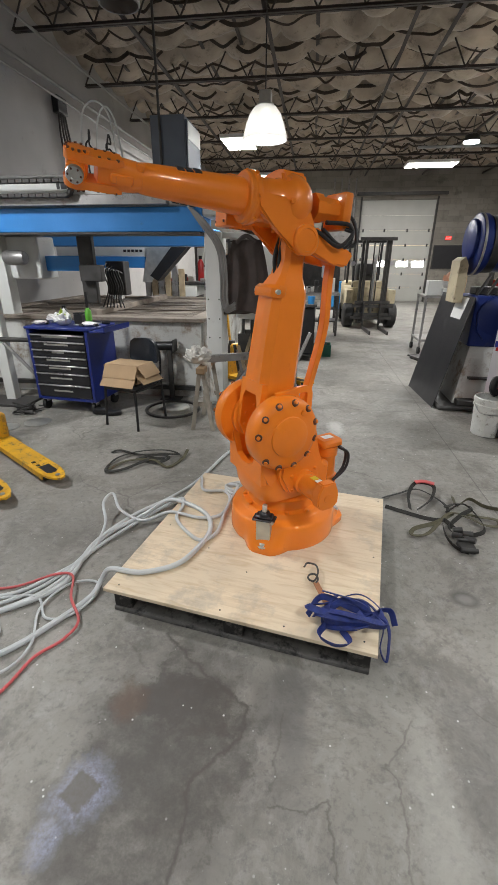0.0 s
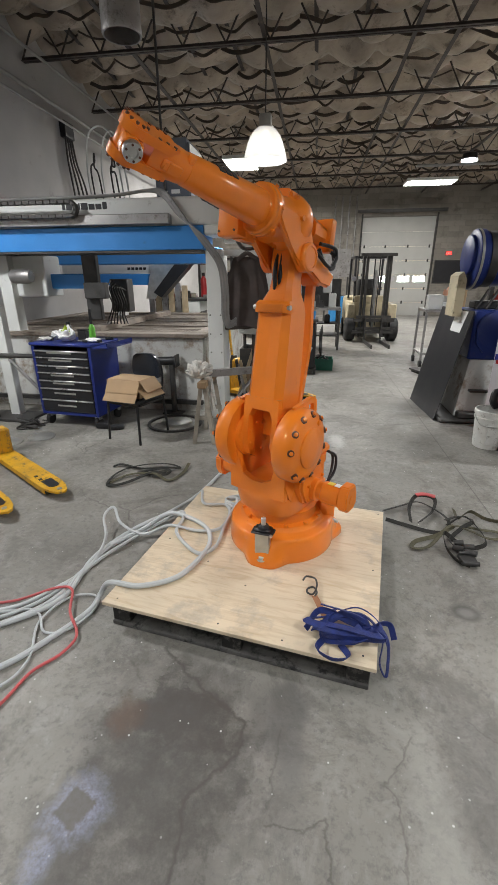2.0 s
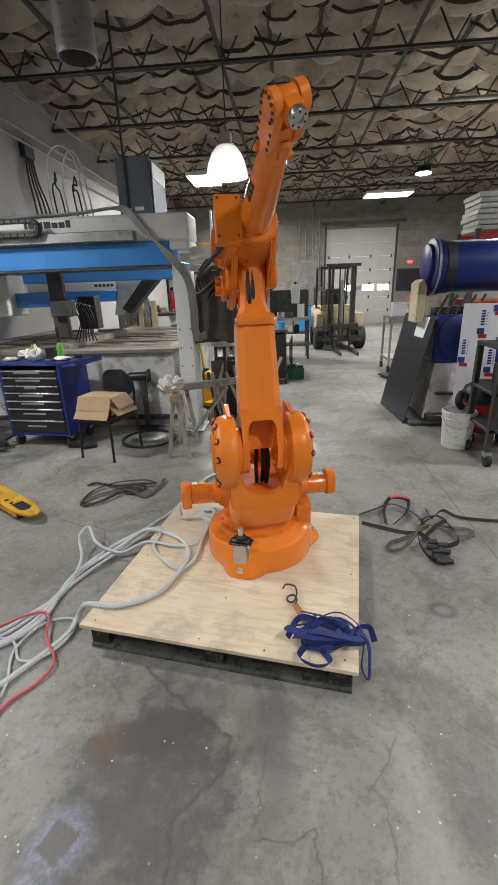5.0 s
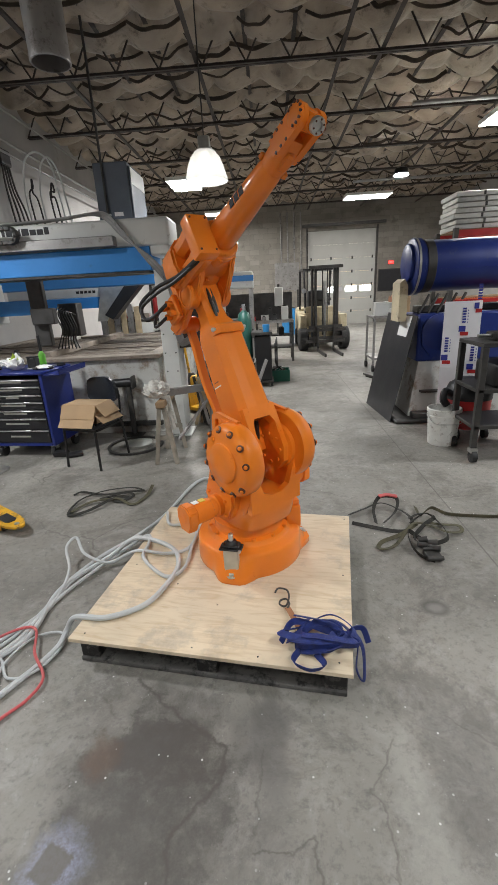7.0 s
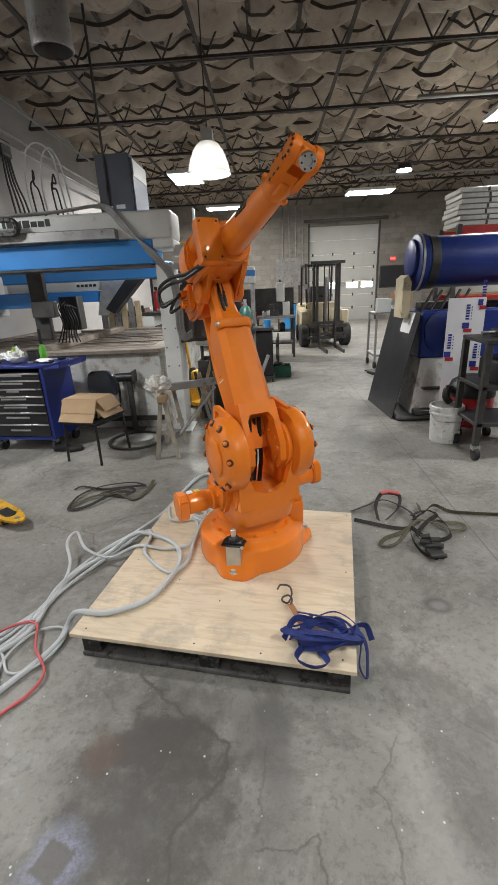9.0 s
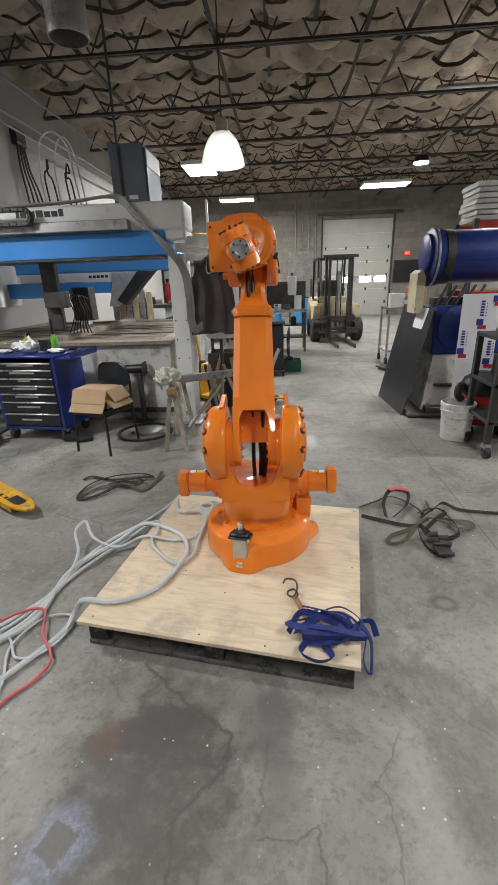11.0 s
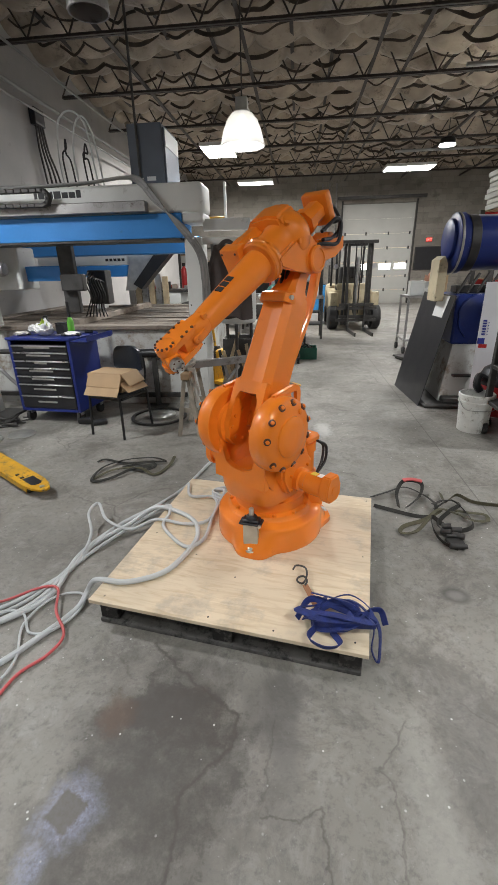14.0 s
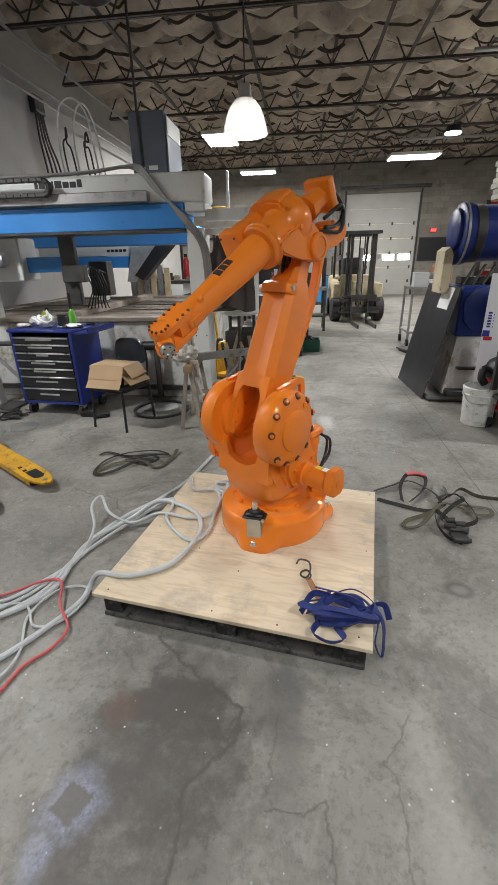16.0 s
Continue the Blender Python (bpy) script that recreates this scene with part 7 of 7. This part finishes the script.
def forklift():
    f = thing("forklift", (1.42, 11.5, 0), "old cream forklift truck with a dark raised mast", "forklift", rz=4)
    bm = B()
    box(bm, -0.5, 0.5, 0.35, 2.0, 0.25, 0.95, 0.05, seg=2)
    box(bm, -0.48, 0.48, 1.5, 2.25, 0.3, 1.05, 0.1, seg=2)
    part("body", bm, M["cream"], f, "cream painted body")
    for sx in (-1, 1):
        part("step_panel", box(B(), sx * 0.52 - 0.09, sx * 0.52 + 0.09, 0.1, 0.5, 0.45, 0.9, 0.02), M["cream"], f)
        w = part("wheel", lathe(B(), [(0.14, -0.12), (0.25, -0.12), (0.29, -0.09), (0.29, 0.09), (0.25, 0.12), (0.14, 0.12)], 32, pose(sx * 0.53, 0.15, 0.29) @ TO_X), M["rubber"], f)
        part("rim", lathe(B(), [(0.138, -0.06), (0.138, 0.06)], 20, pose(sx * 0.53, 0.15, 0.29) @ TO_X), M["cream"], w)
        w = part("wheel", lathe(B(), [(0.1, -0.09), (0.2, -0.09), (0.23, -0.06), (0.23, 0.06), (0.2, 0.09), (0.1, 0.09)], 28, pose(sx * 0.44, 1.75, 0.23) @ TO_X), M["rubber"], f)
        for k in range(2):
            bm = B()
            x0 = sx * (0.24 + 0.075 * k)
            box(bm, x0 - 0.028, x0 + 0.028, -0.12 + 0.05 * k, -0.02 + 0.05 * k, 0.12, 2.05 - 0.02 * k)
            part("mast_rail", bm, M["darksteel"], f, "dark steel mast channel")
        part("fork", sweep(B(), [(sx * 0.2, -0.21, 0.62), (sx * 0.2, -0.21, 0.2), (sx * 0.2, -0.23, 0.05), (sx * 0.2, -0.5, 0.035), (sx * 0.2, -1.25, 0.03)], 0, flat=(0.1, 0.035), up=(1, 0, 0)), M["darksteel"], f)
        part("guard_post", sweep(B(), [(sx * 0.42, 0.4, 0.9), (sx * 0.43, 0.5, 1.6), (sx * 0.42, 0.6, 2.0)], 0.03), M["black"], f)
        part("guard_post", rod(B(), (sx * 0.42, 1.5, 1.0), (sx * 0.42, 1.4, 2.0), 0.03), M["black"], f)
        part("lift_chain", rod(B(), (sx * 0.06, -0.05, 0.4), (sx * 0.06, -0.05, 1.95), 0.015), M["black"], f)
        part("front_lamp", lathe(B(), [(0.05, 0), (0.06, 0.05)], 14, pose(sx * 0.47, 0.4, 1.5, 90)), M["chrome"], f)
        part("roof_bar", box(B(), sx * 0.42 - 0.03, sx * 0.42 + 0.03, 0.58, 1.42, 2.0, 2.05), M["black"], f)
    for z in (0.3, 0.58, 2.0):
        part("cross_bar", box(B(), -0.42, 0.42, -0.19, -0.13, z, z + 0.07), M["darksteel"], f)
    part("carriage", box(B(), -0.5, 0.5, -0.2, -0.15, 0.22, 0.29), M["darksteel"], f)
    part("carriage", box(B(), -0.5, 0.5, -0.2, -0.15, 0.5, 0.57), M["darksteel"], f)
    part("lift_cylinder", rod(B(), (0, -0.02, 0.2), (0, -0.02, 1.7), 0.04), M["steel"], f)
    for k in range(6):
        part("roof_bar", box(B(), -0.4, 0.4, 0.66 + 0.13 * k, 0.69 + 0.13 * k, 2.0, 2.04), M["black"], f)
    part("steering_wheel", lathe(B(), [(0.15, 0), (0.17, 0.01), (0.15, 0.025)], 24, pose(-0.05, 0.6, 1.15, 35), cap=False), M["black"], f)
    part("seat", box(B(), -0.25, 0.25, 0.95, 1.4, 0.95, 1.5, 0.06, seg=2), M["black"], f)
    part("dash", box(B(), -0.45, 0.45, 0.38, 0.55, 0.9, 1.1, 0.03), M["cream"], f)


# ---- things by the roller ----
def plate_roller():
    m = thing("plate_roller", (1.82, 5.15, 0), "plate rolling machine with a large blue drum", "machine")
    bm = lathe(B(), [(0.28, 0.0), (0.30, 0.01), (0.30, 0.09), (0.272, 0.1), (0.272, 1.9), (0.28, 1.92)], 48, pose(-0.2, 0.2, 1.70) @ TO_X)
    part("drum", bm, M["drumblue"], m, "large glossy dark blue drum")
    part("drum_band", lathe(B(), [(0.276, 0.12), (0.28, 0.125), (0.28, 0.21), (0.276, 0.215)], 48, pose(-0.2, 0.2, 1.70) @ TO_X, cap=False), M["darksteel"], m)
    part("drum_flange", lathe(B(), [(0.19, -0.045), (0.205, -0.035), (0.205, -0.005)], 40, pose(-0.2, 0.2, 1.74) @ TO_X), M["drumblue"], m)
    part("drum_ring", lathe(B(), [(0.302, 0.02), (0.306, 0.025), (0.306, 0.04), (0.302, 0.045)], 48, pose(-0.2, 0.2, 1.70) @ TO_X, cap=False), M["zinc"], m)
    part("seam", box(B(), -0.1, 1.6, -0.073, -0.068, 1.66, 1.672), M["navy"], m)
    bm = slab(B(), [(-0.33, 1.12), (-0.24, 1.12), (-0.24, 1.5), (-0.28, 1.58), (-0.33, 1.54)], "y", 0.05, 0.35)
    part("end_bracket", bm, M["cream"], m, "cream end bracket")
    bm = B()
    box(bm, -0.15, 1.7, -0.12, 0.42, 0.68, 1.2, 0.02)
    part("gear_box", bm, M["drumblue"], m)
    part("cover_disc", lathe(B(), [(0.2, 0.0), (0.2, 0.03), (0.18, 0.04)], 36, pose(0.08, -0.125, 1.0, 90)), M["drumblue"], m)
    part("cover_disc", slab(B(), [(-0.12, 1.0), (0.28, 1.0), (0.26, 0.86), (0.18, 0.76), (0.08, 0.72), (-0.02, 0.76), (-0.1, 0.86)], "y", -0.16, -0.121), M["drumblue"], m)
    bm = loft(B(), [[(-0.22, -0.2, 0.06), (1.75, -0.2, 0.06), (1.75, 0.5, 0.06), (-0.22, 0.5, 0.06)], [(-0.12, -0.11, 0.678), (1.65, -0.11, 0.678), (1.65, 0.4, 0.678), (-0.12, 0.4, 0.678)]])
    part("pedestal", bm, M["tank"], m, "pale grey cast pedestal")
    part("pedestal_step", box(B(), -0.1, 0.12, -0.24, -0.15, 0.34, 0.36), M["darksteel"], m)
    bm = B()
    box(bm, -0.4, 1.8, -0.33, 0.6, 0, 0.055, 0.02)
    part("base_plate", bm, M["darksteel"], m)
    part("pedal", box(B(), -0.2, 0.0, -0.3, -0.16, 0.056, 0.12, 0.01), M["darksteel"], m)
    part("upper_beam", box(B(), -0.1, 1.7, 0.1, 0.3, 1.201, 1.28, 0.01), M["darksteel"], m)
    for k in range(5):
        part("link", rod(B(), (-0.12 + 0.1 * k, 0.0, 1.2), (0.0 + 0.1 * k, 0.05, 1.4), 0.016), M["darksteel"], m)
    part("red_rail", box(B(), 0.25, 1.7, -0.05, 0.05, 1.29, 1.33, 0.004), M["red"], m)
    # black sheet leaning against it
    s = thing("black_sheet", (0, 0, 0), "large matt black sheet leaning against the machine", "sheet")
    bm = B()
    a, b_ = Vector((1.32, 5.86, 0.0)), Vector((1.39, 4.92, 0.0))
    rise = Vector((0.245, 0.03, 1.19))
    c, d = b_ + rise, a + rise
    n = (b_ - a).cross(d - a).normalized() * 0.006
    lo = [bm.verts.new(p) for p in (a, b_, c, d)]
    hi = [bm.verts.new(p + n) for p in (a, b_, c, d)]
    bm.faces.new(lo[::-1]); bm.faces.new(hi)
    for i in range(4):
        j = (i + 1) % 4
        bm.faces.new((lo[i], lo[j], hi[j], hi[i]))
    part("sheet", bm, M["drawer"], s)
    def on_sheet(u, v):
        return a.lerp(b_, u).lerp(d.lerp(c, u), v)
    bm = B()
    nn = n.normalized()
    sgn = 1 if nn.x < 0 else -1
    off = nn * (0.002 if sgn < 0 else 0.008) * sgn
    q = [on_sheet(u, v) + off for u, v in ((0.52, 0.99), (0.86, 0.99), (0.82, 0.80), (0.52, 0.80))]
    q2 = [p + nn * 0.001 * sgn for p in q]
    loft(bm, [q, q2])
    part("paper_note", bm, M["paper"], s, "white paper note")
    # white composite panel
    p = thing("composite_panel", (1.86, 4.80, 0), "white composite panel with blue and red print", "panel", rz=-14)
    lean = pose(0, 0, 0.057, -4)
    part("sheet", box(B(), 0, 0.36, 0, 0.004, 0, 1.27, 0, lean), M["panel"], p)
    for x, z in ((0.15, 0.92), (0.0, 0.62), (0.26, 0.52), (0.28, 1.15)):
        x1 = min(x + 0.1, 0.36)
        part("print_block", box(B(), x + 0.005, x1 - 0.03, -0.003, -0.001, z + 0.04, z + 0.1, 0, lean), M["darkblue"], p, "dark blue printed block")
        part("print_block", box(B(), x + 0.02, x1, -0.003, -0.001, z, z + 0.038, 0, lean), M["red"], p, "red printed block")
        bm = B()
        for k in range(6):
            box(bm, x + 0.03, min(x + 0.065, 0.358), -0.003, -0.001, z + 0.13 + 0.027 * k, z + 0.148 + 0.027 * k, 0, lean)
        for k in range(5):
            box(bm, min(x + 0.08, 0.34), min(x + 0.088, 0.35), -0.003, -0.001, z + 0.13 + 0.03 * k, z + 0.142 + 0.03 * k, 0, lean)
        part("print_bars", bm, M["darkblue"], p, "printed lettering as plain bars", False)
    # bucket
    b = thing("bucket", (1.70, 4.18, 0), "dirty white plastic bucket with a wire handle", "bucket")
    prof = [(0.125, 0.0), (0.13, 0.005), (0.148, 0.28), (0.157, 0.282), (0.157, 0.30), (0.15, 0.302), (0.152, 0.33), (0.16, 0.332), (0.16, 0.36), (0.152, 0.368), (0.145, 0.365), (0.12, 0.02), (0.01, 0.018)]
    part("shell", lathe(B(), prof, 44), M["bucket"], b)
    part("handle", sweep(B(), [(-0.16, 0, 0.31), (-0.13, -0.12, 0.24), (0, -0.165, 0.235), (0.13, -0.12, 0.24), (0.16, 0, 0.31)], 0.003), M["steel"], b, "wire handle")
    part("print_panel", slab(B(), [(-0.08, 0.06), (0.02, 0.06), (0.02, 0.24), (-0.08, 0.24)], "y", -0.151, -0.143), M["bucket"], b)
    # rolling cart with cases, and a vacuum
    c = thing("tool_cart", (2.05, 3.75, 0), "dark steel rolling cart carrying black cases", "cart")
    for x in (-0.28, 0.38):
        for y in (-0.08, 0.35):
            bm = B()
            box(bm, x - 0.025, x + 0.025, y - 0.025, y + 0.025, 0.13, 1.0, 0.004, pose(0, 0, 0))
            part("post", bm, M["darksteel"], c)
            w = part("caster", rod(B(), (x - 0.02, y - 0.02, 0.055), (x + 0.02, y - 0.02, 0.055), 0.055, 20), M["rubber"], c)
            part("caster_fork", box(B(), x - 0.03, x + 0.03, y - 0.04, y + 0.03, 0.09, 0.129), M["zinc"], w)
    for z in (0.30, 0.62, 1.0):
        part("shelf", box(B(), -0.305, 0.405, -0.105, 0.375, z, z + 0.035, 0.005), M["darksteel"], c)
    q = thing("black_case", (2.1, 3.86, 0.655), "black plastic tool case on the cart shelf", "case")
    part("body", box(B(), -0.22, 0.3, -0.18, 0.2, 0, 0.2, 0.03, seg=2), M["black"], q)
    part("handle", box(B(), -0.05, 0.1, -0.2, -0.181, 0.1, 0.13), M["drawer"], q)
    q = thing("machine_vise", (2.02, 3.85, 1.035), "dark steel vise on the cart top", "vise")
    part("body", box(B(), -0.13, 0.13, -0.09, 0.1, 0, 0.07, 0.01), M["darksteel"], q)
    part("jaw", box(B(), -0.05, 0.13, -0.07, 0.08, 0.0705, 0.14, 0.01), M["darksteel"], q)
    part("top_plate", box(B(), 0.0, 0.2, -0.05, 0.1, 0.141, 0.17), M["red"], q, "red plate")
    part("screw", rod(B(), (-0.13, 0, 0.04), (-0.24, 0, 0.04), 0.016), M["steel"], q)
    v = thing("shop_vacuum", (2.02, 4.42, 0), "red and black shop vacuum on casters", "vacuum")
    part("tub", lathe(B(), [(0.19, 0.1), (0.21, 0.12), (0.22, 0.4)], 32), M["red"], v, "red tub")
    part("lid", lathe(B(), [(0.225, 0.4), (0.225, 0.45), (0.19, 0.54), (0.1, 0.6), (0.05, 0.61)], 32), M["black"], v, "black motor head")
    part("hose", sweep(B(), [(-0.2, -0.08, 0.46), (-0.28, -0.12, 0.5), (-0.3, -0.14, 0.42), (-0.26, -0.14, 0.36)], 0.035), M["black"], v)
    for k in range(4):
        a_ = radians(45 + 90 * k)
        part("caster", rod(B(), (0.2 * math.cos(a_) - 0.02, 0.2 * math.sin(a_), 0.05), (0.2 * math.cos(a_) + 0.02, 0.2 * math.sin(a_), 0.05), 0.05, 14), M["rubber"], v)


def far_right():
    c = thing("service_cart", (2.17, 8.45, 0), "grey two-shelf service cart with white boxes", "cart")
    for x in (-0.25, 0.45):
        for y in (-0.3, 0.3):
            part("post", box(B(), x - 0.018, x + 0.018, y - 0.018, y + 0.018, 0.12, 1.0), M["duct"], c)
            part("caster", rod(B(), (x - 0.02, y, 0.06), (x + 0.02, y, 0.06), 0.06, 16), M["rubber"], c)
    for z in (0.22, 0.96):
        part("shelf", box(B(), -0.27, 0.47, -0.32, 0.32, z, z + 0.04, 0.006), M["duct"], c)
    for k, (x, y, s, h, mt) in enumerate(((-0.1, -0.1, 0.12, 0.22, "white"), (0.12, 0.05, 0.1, 0.2, "white"), (0.3, -0.05, 0.11, 0.3, "card"), (0.1, -0.2, 0.08, 0.1, "paper"))):
        q = thing("white_box", (2.17 + x, 8.45 + y, 1.0), "small white or brown box on the service cart", "box", "boxes on service cart")
        part("body", box(B(), -s, s, -s * 0.8, s * 0.8, 0, h, 0.006), M[mt], q)
        part("lid", box(B(), -s * 1.02, s * 1.02, -s * 0.82, s * 0.82, h, h + 0.02, 0.004), M[mt], q)
    q = thing("crumpled_bag", (2.46, 8.6, 1.0), "orange tinted crumpled bag on the service cart", "bag")
    bm = B()
    bmesh.ops.create_icosphere(bm, subdivisions=3, radius=1)
    for v in bm.verts:
        n = noise.noise(v.co * 2.5) * 0.5
        v.co = Vector((v.co.x * 0.17 * (1 + n), v.co.y * 0.14 * (1 + n), (v.co.z * 0.5 + 0.5) * 0.34 * (1 + n)))
    part("film", bm, mat("orange_film", (0.62, 0.32, 0.2), 0.5), q)
    p = thing("floor_scale", (1.95, 7.55, 0), "low dark steel plate lying on the floor", "plate", rz=20)
    part("plate", box(B(), -0.2, 0.3, -0.3, 0.3, 0.03, 0.06, 0.005), M["darksteel"], p)
    for sx in (-0.15, 0.25):
        part("foot", box(B(), sx - 0.03, sx + 0.03, -0.25, 0.25, 0, 0.03), M["blackwood"], p)
    # pallet rack with stacked stock
    r = thing("pallet_rack", (4.4, 9.3, 0), "tall rack with orange beams and stacked white stock", "rack")
    for x in (-0.9, 1.6):
        for y in (-0.4, 0.5):
            part("upright", box(B(), x - 0.04, x + 0.04, y - 0.04, y + 0.04, 0, 2.45), M["darksteel"], r)
    for z in (1.1, 2.3):
        for y in (-0.4, 0.5):
            part("beam", box(B(), -0.86, 1.56, y - 0.03, y + 0.03, z, z + 0.11), mat("rack_orange", (0.55, 0.1, 0.02), 0.45) if z < 2 and y < 0 else M["red"], r, "orange rack beam")
        part("deck", box(B(), -0.86, 1.56, -0.36, 0.46, z + 0.111, z + 0.13), M["wood"], r)
    rnd = random.Random(12)
    for k in range(7):
        for i in range(2):
            q = thing("stock_stack", (4.0 + 1.1 * i, 9.3, 2.431 + 0.09 * k), "layer of pale bundled stock on the rack", "stock", "bundled stock")
            dx = rnd.uniform(-0.04, 0.04)
            part("slab", box(B(), -0.5 + dx, 0.5 + dx, -0.35, 0.4, 0.0, 0.08, 0.01), M["zinc" if k % 2 else "white"], q)
            part("strap", box(B(), -0.02 + dx, 0.02 + dx, -0.354, -0.351, 0.005, 0.075), M["darksteel"], q)


def motions():
    rows = [i * 0.25 for i in range(65)]
    table = [(t, robot_poses(t)) for t in rows]
    for key, ob in MOVING.items():
        walk(ob, [(t, p[key]) for t, p in table])


setting()
loading_door()
lamps()
pallet()
MOVING = robot()
hoses()
straps()
water_jet()
bench_back()
tool_chest()
chair_and_box()
trestle()
pallet_jack((-2.78, 3.02, 0), -33.3, "worn yellow pallet jack parked on the concrete")
pallet_jack((-0.98, 5.95, 0), -33, "worn yellow pallet jack parked behind the robot")
left_clutter()
welding_corner()
forklift()
plate_roller()
far_right()
motions()
